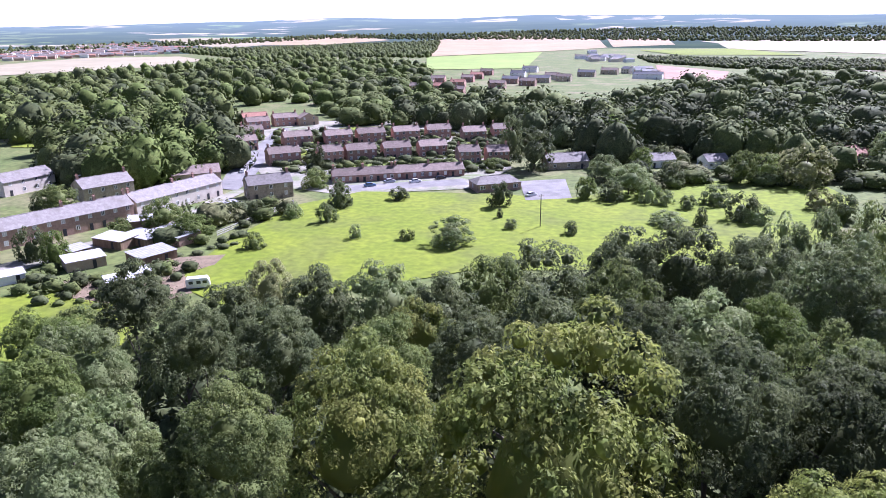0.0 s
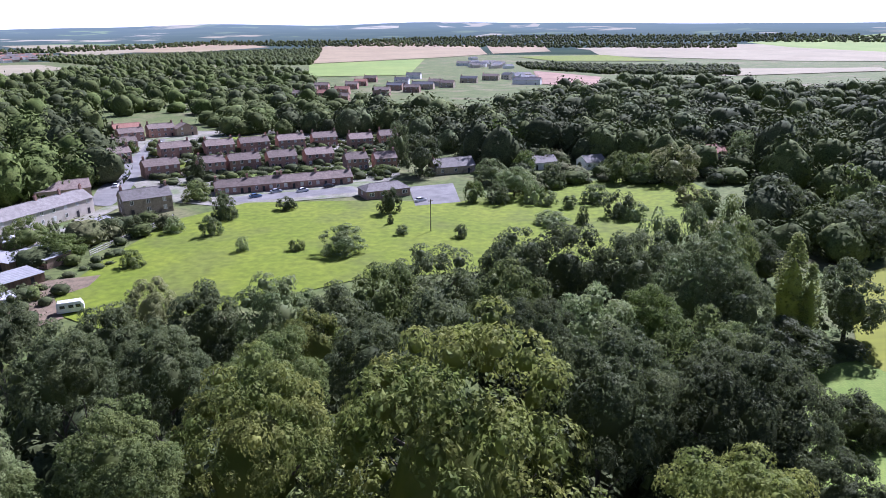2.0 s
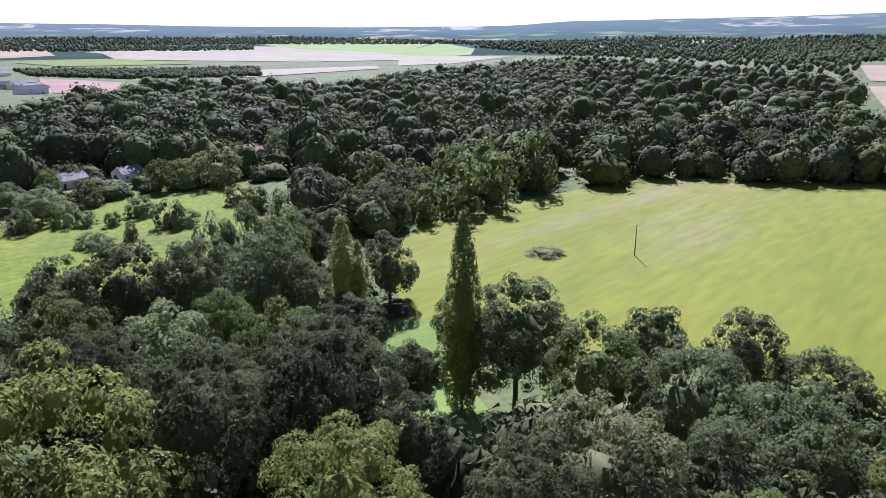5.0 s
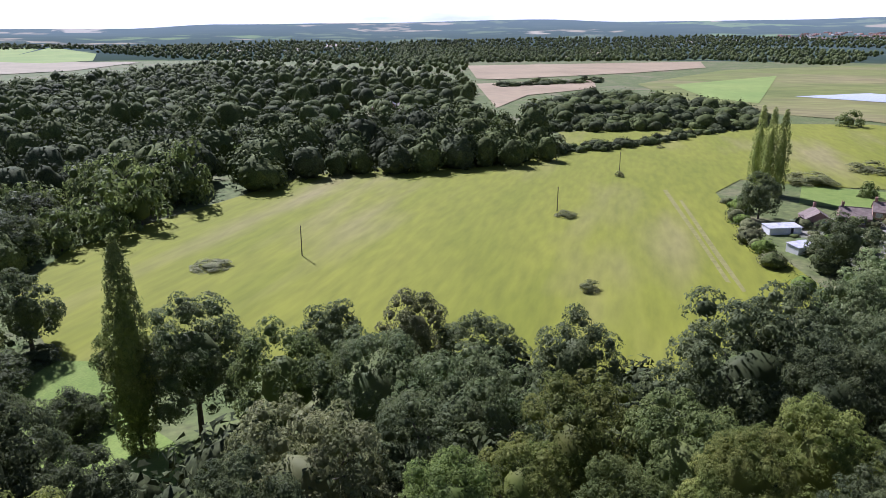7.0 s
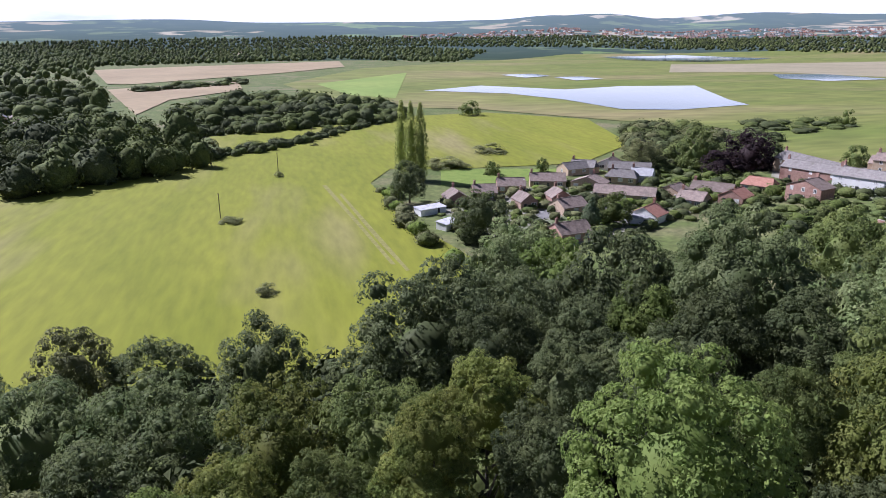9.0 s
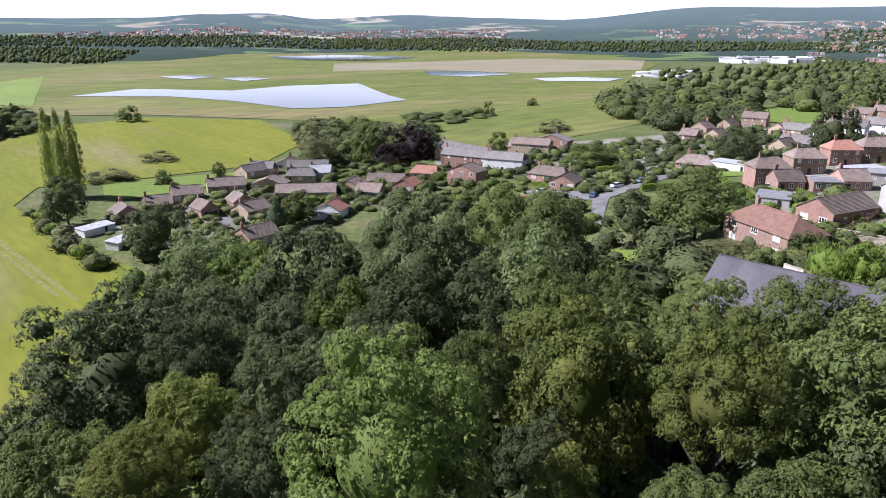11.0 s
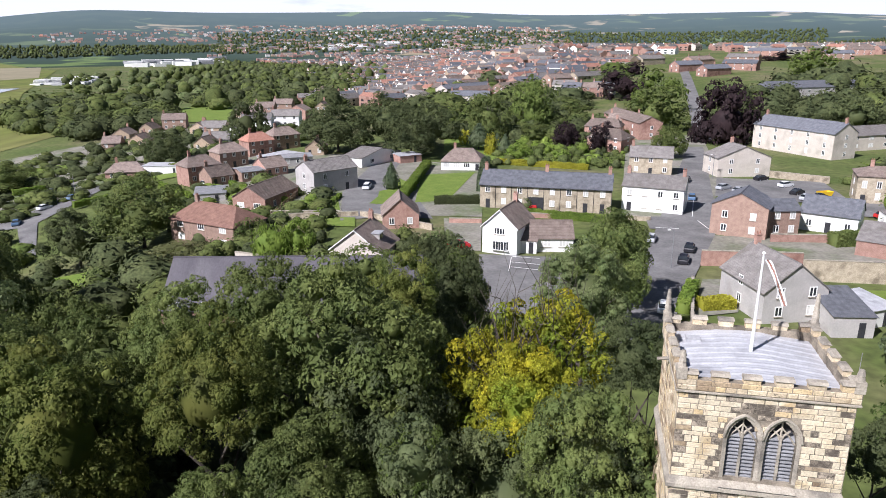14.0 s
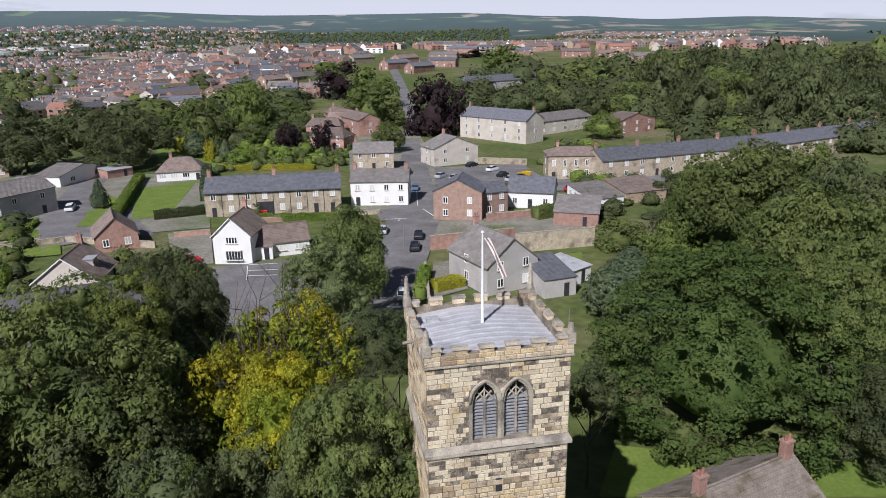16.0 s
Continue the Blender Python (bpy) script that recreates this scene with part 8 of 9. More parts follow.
field("yard", [-31.7, -104.3, -37.7, -104.6, -32.8, -90.6, -26.2, -88.4], PAVING, "gravelled garden terrace", 0.13, "yard")
field("lawn", [-49.9, -100.6, -57.4, -100.6, -53.9, -94.1, -48.0, -94.7], LAWN, "small bright garden lawn", 0.15)
field("lawn", [49.6, -142.2, 30.6, -139.7, 29.2, -132.4, 41.7, -133.1], LAWN, "garden lawn", 0.15)
field("garden", [23.1, -284.2, -50.4, -283.3, -36.9, -208.1, 4.5, -214.8, 19.5, -232.9], LAWN, "garden ground with shrubs", 0.13)
field("verge", [28.1, -172.9, 27.5, -183.2, 20.5, -171.2, 24.6, -151.7, 30.1, -152.8], LAWN, "grass verge beside the drive", 0.18)
field("estate_ground", [-118.8, 380.0, -90.7, 425.3, 40.1, 414.4, 27.5, 269.1, 9.3, 235.0, -35.2, 228.6, -61.8, 243.0], PAVING, "mixed paving and gardens between the houses", 0.09, "ground")
field("estate_lawn", [-46.1, 325.0, 33.0, 339.8, 31.2, 319.9, -40.9, 305.0], MEADOW, "back gardens in rough grass", 0.2)
field("estate_lawn", [-73.3, 314.3, -55.9, 319.3, -51.6, 296.0, -68.3, 291.7], MEADOW, "back gardens in rough grass", 0.2)
field("estate_lawn", [-42.0, 285.0, 23.4, 288.8, 22.3, 274.1, -38.9, 270.5], LAWN, "front gardens in grass", 0.2)
field("estate_lawn", [-58.1, 390.7, -20.2, 401.8, -19.1, 378.9, -52.5, 372.9], MEADOW, "green behind the houses", 0.2)
field("street", [-162.7, 248.0, -161.1, 279.6, -154.9, 272.4, -154.3, 234.2], ASPHALT, "grey road", 0.14, "road")
field("street", [-107.8, 158.0, -86.3, 189.2, -72.9, 239.0, -68.1, 236.1, -81.2, 180.7, -102.8, 149.9], PAVING, "back lane and yards", 0.12, "lane")
field("allotment", [-86.2, 145.7, -63.3, 156.6, -54.1, 137.8, -61.9, 130.2, -78.3, 135.3], SOIL, "bare allotment soil", 0.14)
field("allotment", [-71.9, 161.1, -54.6, 164.0, -55.0, 156.3, -61.7, 148.6, -68.5, 152.7], SOIL, "bare yard soil", 0.15)
field("close_ground", [227.5, -51.0, 243.9, -106.3, 218.1, -139.3, 201.2, -150.4, 178.3, -107.4, 163.7, -72.3, 168.7, -51.7, 193.7, -46.9], PAVING, "drives and gardens of the close", 0.08, "ground")
field("close_lawn", [284.5, -66.3, 271.8, -118.1, 254.4, -110.8, 247.1, -70.8, 250.2, -58.3], LAWN, "lawns behind the close", 0.14)
field("estate_ground", [226.5, -184.3, 133.0, -173.4, 114.5, -206.9, 76.8, -254.2, 98.1, -332.0, 141.7, -359.9, 173.6, -291.3, 207.1, -254.7, 213.4, -217.1, 241.7, -197.2], PAVING, "drives and gardens of the estate", 0.08, "ground")
field("estate_lawn", [178.5, -234.0, 161.1, -242.2, 152.8, -229.6, 169.6, -222.2], LAWN, "front lawns", 0.2)
field("estate_lawn", [134.6, -248.3, 116.6, -253.4, 94.1, -204.8, 104.7, -196.8], LAWN, "front lawns", 0.2)
field("village_ground", [105.8, -240.6, 49.7, -223.4, 4.4, -202.9, 3.8, -142.2, 30.1, -143.1, 66.3, -144.0], PAVING, "paths and gardens of the village", 0.07, "ground")
field("village_ground", [-47.3, -266.0, -77.5, -276.1, -59.7, -188.0, -42.9, -142.4, -25.7, -145.1], PAVING, "paved yards beside the road", 0.07, "ground")
field("track", [260.9, -14.4, 261.5, -16.1, 199.7, -22.1, 160.2, -25.8, 160.5, -24.7, 200.0, -20.8], TRACK, "worn wheel track across the field", 0.2, "track")
field("track", [244.5, -19.3, 245.2, -20.4, 186.3, -25.6, 155.1, -28.4, 154.5, -27.5, 183.7, -24.3], TRACK, "worn wheel track across the field", 0.2, "track")
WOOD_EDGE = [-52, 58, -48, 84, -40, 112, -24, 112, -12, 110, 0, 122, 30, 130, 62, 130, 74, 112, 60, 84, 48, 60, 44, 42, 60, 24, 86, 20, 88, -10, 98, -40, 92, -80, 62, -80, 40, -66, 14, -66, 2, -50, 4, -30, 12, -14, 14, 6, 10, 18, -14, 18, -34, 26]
# The floor's dark colour holds tree shade as well as litter.
field("woodland_floor", WOOD_EDGE, SHADE_LITTER, "leaf litter floor under the trees, darkened for their shade", 0.16, "ground")
tree("ches", 7.0, 37.3, 22.3, 14.9)
tree("ches", -5.1, 34.6, 22.5, 8.4)
tree("syc", -10.5, 29.2, 22.3, 4.8)
tree("syc", -5.0, 46.7, 21.1, 6.8)
tree("dark", 18.8, 42.0, 20.7, 9.0)
tree("dark", 28.5, 39.8, 20.2, 9.1)
tree("syc", 32.5, 52.8, 21.0, 9.9)
tree("lime", 35.1, 67.4, 21.8, 6.0)
tree("grey", 27.6, 67.6, 21.4, 10.1)
tree("dark", 19.3, 61.0, 20.5, 6.9)
tree("syc", 21.6, 79.1, 22.2, 10.8)
tree("dark", 0.3, 78.0, 21.4, 9.2)
tree("dark", 14.1, 99.0, 22.0, 15.4)
tree("dark", 30.0, 107.9, 22.8, 11.8)
tree("dark", 39.2, 107.0, 22.4, 13.7)
tree("dark", 48.8, 100.8, 22.9, 12.2)
tree("grey", 52.6, 85.1, 27.0, 13.2)
tree("dark", 54.0, 78.1, 22.1, 7.5)
tree("grey", -7.4, 79.7, 22.7, 9.0)
tree("dark", -16.3, 80.4, 21.6, 8.0)
tree("olive", -23.7, 86.8, 22.4, 5.9)
tree("dark", -19.0, 49.5, 22.8, 4.5)
tree("dark", -15.9, 59.9, 20.8, 7.5)
tree("ches", -2.4, 72.0, 18.8, 6.8)
tree("ches", 17.3, 23.3, 19.8, 7.4)
tree("syc", 6.7, 91.8, 21.3, 9.6)
tree("dark", 11.9, 75.1, 19.5, 10.7)
tree("dark", 3.0, 59.9, 19.3, 7.4)
tree("dark", 28.1, 48.4, 16.6, 6.2)
tree("dark", -23.9, 70.0, 22.1, 6.4)
tree("grey", -26.2, 44.9, 23.0, 5.7)
tree("lime", -31.0, 49.0, 24.1, 8.5)
tree("lime", -24.6, 36.5, 23.0, 5.3)
tree("grey", -19.0, 32.9, 20.7, 5.1)
tree("grey", -16.3, 24.0, 22.1, 4.4)
tree("syc", -13.8, 27.8, 20.2, 3.2)
tree("dark", -27.1, 64.6, 21.5, 7.5)
tree("dark", -43.1, 88.0, 23.1, 8.5)
tree("syc", 61.2, 34.0, 18.3, 9.9)
tree("dark", 81.5, 38.1, 16.6, 8.3)
tree("olive", 85.8, 27.1, 18.0, 8.7)
tree("dark", 84.3, 17.0, 16.0, 12.2)
tree("dark", 71.9, 3.5, 19.0, 8.4)
tree("grey", 56.7, 12.0, 16.4, 13.2)
tree("grey", 61.6, 23.6, 16.8, 12.2)
tree("olive", 40.9, 21.1, 15.5, 11.2)
tree("dark", 48.0, 14.0, 14.8, 11.0)
tree("lime", 32.9, 8.4, 16.0, 5.7)
tree("ches", 48.0, 1.3, 17.0, 9.8)
tree("ches", 39.7, 4.7, 14.2, 5.7)
tree("syc", 44.6, -6.3, 17.5, 8.7)
tree("ches", 43.8, -13.9, 19.5, 7.0)
tree("dark", 60.7, -12.5, 24.5, 14.2)
tree("grey", 91.9, -33.9, 27.3, 12.6)
tree("dark", 70.8, -27.6, 22.4, 12.9)
tree("dark", 45.3, -21.1, 19.3, 6.1)
tree("syc", 38.0, -1.2, 14.7, 6.6)
tree("ches", 37.2, -7.6, 15.8, 6.1)
tree("dark", 37.1, -14.9, 16.9, 4.5)
tree("dark", 31.8, 33.2, 14.8, 5.5)
tree("dark", 33.2, 47.6, 20.1, 8.3)
tree("dark", 34.6, 42.8, 18.7, 7.0)
tree("syc", 40.6, 59.5, 19.2, 6.6)
tree("dark", 31.2, 21.7, 14.9, 7.1)
tree("lime", 27.0, -18.9, 23.1, 9.9)
tree("ches", 28.3, -36.2, 20.9, 9.9)
tree("syc", 35.4, -42.1, 22.5, 10.4)
tree("grey", 56.8, -44.2, 30.6, 12.9)
tree("grey", 46.0, -50.1, 24.9, 10.5)
tree("syc", 61.9, -72.1, 25.1, 9.9)
tree("dark", 65.0, -35.3, 28.2, 11.9)
tree("dark", 59.1, -21.9, 23.5, 9.3)
tree("dark", 52.1, -25.5, 21.8, 9.8)
tree("dark", 49.8, -37.0, 23.3, 9.4)
tree("dark", 42.4, -26.4, 20.3, 8.7)
tree("syc", 32.3, -29.9, 20.3, 4.8)
tree("lime", 58.1, -35.4, 23.2, 7.3)
tree("dark", 46.8, -43.6, 22.6, 8.4)
tree("ches", 37.1, -8.2, 18.9, 4.6)
tree("dark", 34.8, -15.2, 16.6, 5.2)
tree("dark", 59.9, -53.0, 23.0, 9.1)
tree("ches", 16.8, -35.2, 22.0, 6.5)
tree("syc", 10.4, -41.7, 22.6, 11.8)
tree("syc", 24.1, -46.1, 20.6, 6.5)
tree("syc", 17.6, -46.8, 21.0, 6.9)
tree("ches", 8.4, -52.3, 19.8, 6.0)
tree("dark", 4.6, -61.8, 18.2, 6.6)
tree("syc", 10.6, -32.3, 16.3, 6.7)
tree("lime", 4.5, -32.7, 16.3, 3.4)
tree("syc", 15.0, -29.4, 15.0, 4.7)
tree("ches", 22.4, -28.2, 14.5, 3.7)
tree("dark", 26.1, -30.4, 15.4, 5.0)
tree("dark", 3.5, -43.9, 13.9, 4.3)
tree("syc", 28.8, -43.3, 17.4, 6.0)
tree("grey", 82.0, -26.0, 25.4, 8.1)
tree("lime", 84.8, -35.8, 25.7, 10.0)
tree("dark", 67.6, -18.3, 24.9, 8.5)
tree("grey", 79.1, -47.0, 26.4, 8.2)
tree("lime", 60.3, -35.5, 22.9, 7.2)
tree("dark", 74.6, -53.8, 27.8, 8.9)
tree("dark", 53.2, -17.4, 22.0, 7.3)
tree("syc", 48.1, -71.3, 14.0, 6.3)
tree("syc", 56.3, -72.7, 17.1, 8.7)
tree("dark", 65.3, -70.4, 20.1, 8.7)
tree("syc", -66.9, -71.6, 22.1, 20.4)
tree("dark", -63.8, -57.7, 22.5, 10.9)
tree("syc", -50.3, -42.7, 19.6, 8.3)
tree("dark", -66.8, -82.3, 15.0, 12.2)
tree("lime", -54.5, -71.6, 12.9, 8.3)
tree("syc", -57.6, -55.5, 20.3, 9.7)
tree("syc", -12.6, -77.0, 15.7, 7.7)
tree("grey", -8.6, -65.4, 17.6, 8.7)
tree("lime", 4.7, -65.8, 15.8, 5.9)
tree("dark", -5.2, -33.6, 17.7, 5.8)
tree("syc", -5.0, -32.6, 18.3, 6.5)
tree("dark", -9.2, -43.0, 18.5, 4.1)
utility_pole(153.5, 78.3, 8.2)
utility_pole(218.4, 19.8, 8.2)
utility_pole(295.3, 1.7, 8.2)
utility_pole(375.5, -16.8, 8.2)
utility_pole(27.5, 186.4, 9.5)
tree("olive", 139.5, 95.6, 1.7, 8.8)
tree("olive", 147.1, 5.3, 2.4, 4.4)
tree("olive", 212.4, 16.7, 2.0, 6.5)
tree("olive", 282.7, 1.4, 2.5, 3.3)
tree("olive", 365.7, -17.1, 1.7, 4.3)
tree("olive", 320.0, -98.7, 4.7, 16.7)
tree("olive", 287.6, -70.8, 4.2, 17.3)
shed(-87.6, 170.8, -24.2, 10.2, 6, 2.3, FELT)
shed(-81.4, 173.0, -29.7, 10.6, 6, 2.3, FELT)
shed(-74.4, 174.8, -33.4, 13.5, 7, 2.4, FELT, BROWNB, "long low shed with grey sheet roof")
shed(-84.2, 189.1, 15.6, 11.3, 6, 2.4, FELT, BROWNB, "low shed with grey sheet roof")
shed(-84.7, 154.5, 38.5, 8.7, 6, 2.4, FELT, BUFF, "pale hut with grey roof")
shed(-68.9, 158.1, 50.4, 9.5, 7, 2.4, FELT, WOOD, "dark open shed with grey roof")
shed(-70.4, 140.7, 36.0, 5.6, 4, 2.2, LEAD, WOOD, "dark hut with a white roof")
shed(-67.8, 146.1, 28.8, 3.6, 4, 2.0, FELT, WHITE, "small white hut")
shed(-96.7, 145.0, 40.3, 5.3, 4, 2.0, LEAD, WHITE, "small greenhouse with pale roof")
shed(-64.7, 193.1, 48.6, 7.8, 6, 2.4, FELT, WHITE, "white garage with pale roof")
shed(-65.0, 206.6, 48.8, 7.0, 5, 2.4, FELT, BUFF, "garden garage with felt roof")
shed(-90.0, 163.0, 57.0, 5.2, 5, 2.2, FELT)
shed(-64.8, -116.4, 146.9, 8.7, 8, 2.8, TILEG, BRICK, "low brick store with grey tile roof", 1.8)
shed(-77.9, -126.3, -172.8, 8.5, 9, 2.6, TILEG, WHITE, "white garage with grey tile roof", 1.8)
shed(-89.8, -129.7, -176.3, 11.0, 9, 2.4, TILEB, BUFF, "low store with brown roof", 1.6)
shed(-44.3, -83.2, -179.1, 5.1, 8, 2.8, SLATE, GREYR, "grey lean-to with slate roof", 1.2)
shed(-49.1, -86.8, -157.0, 6.2, 6, 2.4, LEAD, WHITE, "white outhouse with pale roof", 0.5)
shed(27.6, -209.2, -144.2, 7.4, 5, 2.3, FELT, BRICK, "small brick garage")
shed(208.1, -46.2, -67.4, 9.9, 4, 2.0, LEAD, WHITE, "white garden shed")
shed(189.5, -48.0, -53.7, 6.5, 4, 2.0, LEAD, WHITE, "white garden shed")
shed(72.3, -162.8, -159.3, 7.5, 9, 2.4, FELT, GREYR, "flat roofed garage row", 0.2)
shed(105.8, -206.9, -178.7, 15.0, 6, 2.6, LEAD, WHITE, "long white mobile home", 0.2)
shed(66.0, -210.4, -115.3, 13.0, 8, 2.4, FELT, GREYR, "flat roofed garage row", 0.2)
shed(179.3, -103.0, -103.8, 6.1, 8, 2.4, FELT, WHITE, "white garage with grey roof", 0.3)
car(-30.9, -112.9, -107.8, "black")
car(-33.6, -119.7, -108.2, "black")
car(-28.1, -125.7, -107.3, "silver")
car(-44.7, -161.4, -106.6, "blue")
car(-49.0, -183.3, -107.4, "black")
car(-22.9, -90.7, -105.4, "white")
car(33.9, -169.6, -86.5, "white")
car(-55.5, -173.6, -142.3, "silver")
car(-57.9, -169.9, -129.0, "silver")
car(-68.8, -185.8, -151.0, "black")
car(-71.8, -177.2, -151.1, "white")
car(-71.2, -168.5, -142.0, "black")
car(-70.9, -162.5, -137.0, "silver")
car(-74.2, -163.2, -143.3, "black")
car(-79.7, -145.9, -156.0, "red")
car(-100.6, -146.3, -152.2, "white")
car(-95.8, -141.2, -150.0, "white")
car(-99.3, -150.6, -158.6, "silver")
car(-7.4, -151.2, -94.9, "red")
car(7.3, -118.7, -157.7, "red")
car(-9.5, -120.2, -160.0, "black")
car(-78.9, 268.2, 94.2, "white")
car(-79.6, 284.7, 94.1, "silver")
car(-25.8, 240.3, 27.0, "blue")
car(-9.8, 246.1, 26.8, "white")
car(-19.2, 246.5, 30.7, "silver")
car(-0.6, 251.4, 30.1, "black")
car(-85.1, 375.3, 95.3, "white")
car(29.6, 223.1, 36.1, "white")
car(212.9, -78.9, -65.6, "white", True)
car(33.9, -170.8, -87.0, "white")
car(145.7, -169.3, -116.5, "black")
car(137.2, -198.7, -99.6, "silver")
car(123.2, -184.6, -94.7, "blue")
car(118.2, -194.2, -92.2, "white")
car(185.5, -105.6, -92.4, "white")
car(83.1, -184.9, -97.6, "silver")
gravestone(53.8, 54.6, 20, 2.4, True)
gravestone(54.5, 60.1, 35, 1.6)
gravestone(62.6, 61.6, 15, 0.9)
gravestone(54.5, 66.1, 30, 1.1)
gravestone(53.5, 59.3, 60, 1.0)
gravestone(57.6, 65.5, 10, 1.2)
gravestone(-42.3, -36.7, 10, 1.0)
tree("syc", -119.5, 207.5, 9.3, 10.1)
tree("dark", -125.0, 206.4, 6.2, 4.5)
tree("syc", -79.1, 187.2, 9.4, 9.5)
tree("lime", -67.5, 179.1, 7.4, 9.8)
tree("syc", -88.8, 182.0, 4.8, 7.7)
tree("lime", -94.9, 159.7, 8.0, 6.3)
tree("dark", -101.8, 162.1, 8.5, 6.5)
tree("dark", -55.5, 198.3, 5.7, 5.6)
tree("dark", -61.1, 198.5, 5.2, 3.9)
tree("syc", -45.0, 240.4, 6.5, 8.6)
tree("dark", -75.7, 196.6, 6.3, 2.5)
tree("syc", -32.3, 272.5, 3.7, 4.6)
tree("dark", 28.7, -218.4, 15.4, 14.6)
tree("dark", 71.2, -266.2, 11.1, 13.7)
tree("syc", 14.1, -281.8, 12.2, 14.0)
tree("syc", -30.5, -320.7, 10.0, 16.0)
tree("hedge", 23.3, -115.4, 3.9, 5.0)
tree("olive", 37.7, -120.1, 4.5, 6.4)
tree("syc", 48.2, -125.2, 5.1, 5.7)
tree("dark", 10.8, -109.9, 4.8, 5.2)
tree("syc", -11.7, -258.9, 7.3, 10.7)

marking(-2.3, -113.8, -7.0, -112.9, )
marking(-2.1, -110.7, -6.7, -109.6, )
marking(-2.0, -108.1, -6.4, -106.8, )
marking(-2.1, -113.2, -1.6, -106.0, )
marking(-30.8, -134.8, -35.2, -134.1, 0.12)
marking(-45.0, -161.1, -40.4, -144.3, 0.15)
marking(-40.6, -140.9, -41.0, -133.8, 0.15)
street_lamp(-28.1, -109.5, )
street_lamp(-126.0, 232.9, )
street_lamp(222.5, -82.4, )
street_lamp(125.2, -189.3, )
street_lamp(-56.5, -186.9, )
caravan(-53.8, 141.2, 15)
skip_bin(-76.3, -165.8, 20)
shed(-4.9, -116.7, 170.0, 3.3, 2.0, 2.3, TILEB, WHITE, "white pub porch with a tiled roof", 0.5, "porch")
tree("dark", -5.9, -150.3, 2.7, 3.0)
tree("syc", -19.6, -126.0, 2.8, 2.8)
tree("dark", 13.1, -55.5, 15.6, 7.5)
tree("dark", 9.5, -59.2, 14.8, 7.3)
tree("syc", -61.8, 243.0, 4.9, 4.2)
tree("syc", -88.9, 275.6, 9.1, 8.7)
tree("dark", -93.4, 331.3, 9.5, 8.6)
tree("lime", -92.3, 348.6, 6.2, 5.4)
tree("syc", 19.7, 269.6, 4.5, 5.9)
tree("lime", 88.1, 297.0, 7.4, 7.7)
tree("dark", 161.6, 349.1, 7.1, 8.9)
tree("dark", 161.0, 279.4, 13.7, 9.7)
tree("grey", 96.2, 335.5, 16.3, 17.4)
tree("lime", 139.1, 312.8, 13.3, 12.8)
tree("dark", 112.2, 302.6, 11.2, 13.4)
tree("dark", 182.5, 343.0, 11.0, 14.5)
tree("grey", 173.8, 265.4, 13.8, 12.0)
tree("dark", 149.5, 259.8, 11.1, 10.0)
tree("syc", 217.1, 299.8, 8.0, 15.4)
tree("dark", 211.6, 188.2, 12.9, 16.4)
tree("dark", 154.6, 164.0, 11.4, 15.8)
tree("dark", 236.0, 174.8, 16.6, 12.6)
tree("dark", 275.6, 167.4, 15.6, 15.8)
tree("lime", 257.2, 153.8, 11.5, 12.0)
tree("dark", 298.3, 138.7, 17.9, 14.0)
tree("dark", 303.1, 114.8, 16.1, 18.2)
tree("dark", 307.3, 99.4, 15.4, 15.6)
tree("syc", 343.7, 62.8, 15.7, 11.7)
tree("dark", 357.6, 44.5, 10.8, 11.0)
tree("olive", 340.6, 32.5, 8.7, 8.7)
tree("dark", -0.8, -36.0, 13.9, 7.7)
tree("dark", 3.5, -39.8, 12.9, 6.1)
tree("dark", 88.2, -65.7, 26.2, 10.2)
tree("dark", 73.4, 93.5, 8.9, 12.2)
tree("dark", 67.3, 60.1, 15.9, 5.8)
tree("dark", 87.7, 95.5, 2.2, 6.9)
tree("dark", 89.3, 132.3, 13.7, 10.5)
tree("dark", 93.3, 128.5, 10.9, 9.6)
tree("dark", 131.1, 178.1, 12.9, 11.3)
tree("syc", 129.3, 160.7, 9.0, 8.0)
tree("dark", 128.7, 145.4, 12.7, 14.0)
tree("syc", 146.9, 150.5, 4.4, 6.4)
hedge(97.1, -186.2, 81.4, -171.6, 1.0, 1.6)
hedge(73.7, -179.7, 56.7, -160.9, 1.0, 1.5)
hedge(114.9, -171.9, 109.5, -183.1, 1.0, 1.6)
hedge(153.5, -167.3, 135.1, -170.2, 1.0, 1.5)
hedge(147.6, -192.8, 137.1, -209.4, 1.0, 1.6)
fence(49.6, -161.7, 49.6, -141.4, 1.7, 2.2, True, "orange-brown boarded garden fence")
fence(104.1, -174.1, 86.5, -162.6, 1.7, 2.2, True, "brown boarded garden fence")
wall_run(50.0, -142.4, 34.4, -143.6, 1.1, STONEW)
wall_run(145.5, -153.3, 122.7, -154.2, 0.9, BRICK, "low red brick garden wall")
car(144.9, -162.8, -121.7, "silver")
car(126.3, -176.3, -105.2, "white")
car(113.8, -197.9, -76.4, "black")
car(182.4, -102.7, -80.9, "silver")
car(188.6, -110.0, -104.4, "white")
car(125.6, -163.5, -63.7, "blue")
tree("pine", 1.3, -228.6, 6.7, 3.8)
tree("pine", -1.3, -226.0, 6.7, 4.1)
tree("gold", 3.2, -225.3, 5.0, 2.6)
tree("syc", -22.8, -255.8, 6.3, 7.7)
tree("copper", -23.6, -248.4, 6.7, 8.3)
tree("copper", -36.8, -254.3, 7.9, 9.4)
tree("grey", -44.8, 199.8, 4.4, 5.2)
tree("syc", -9.6, 175.4, 3.1, 3.6)
tree("grey", 19.2, 185.1, 2.8, 3.5)
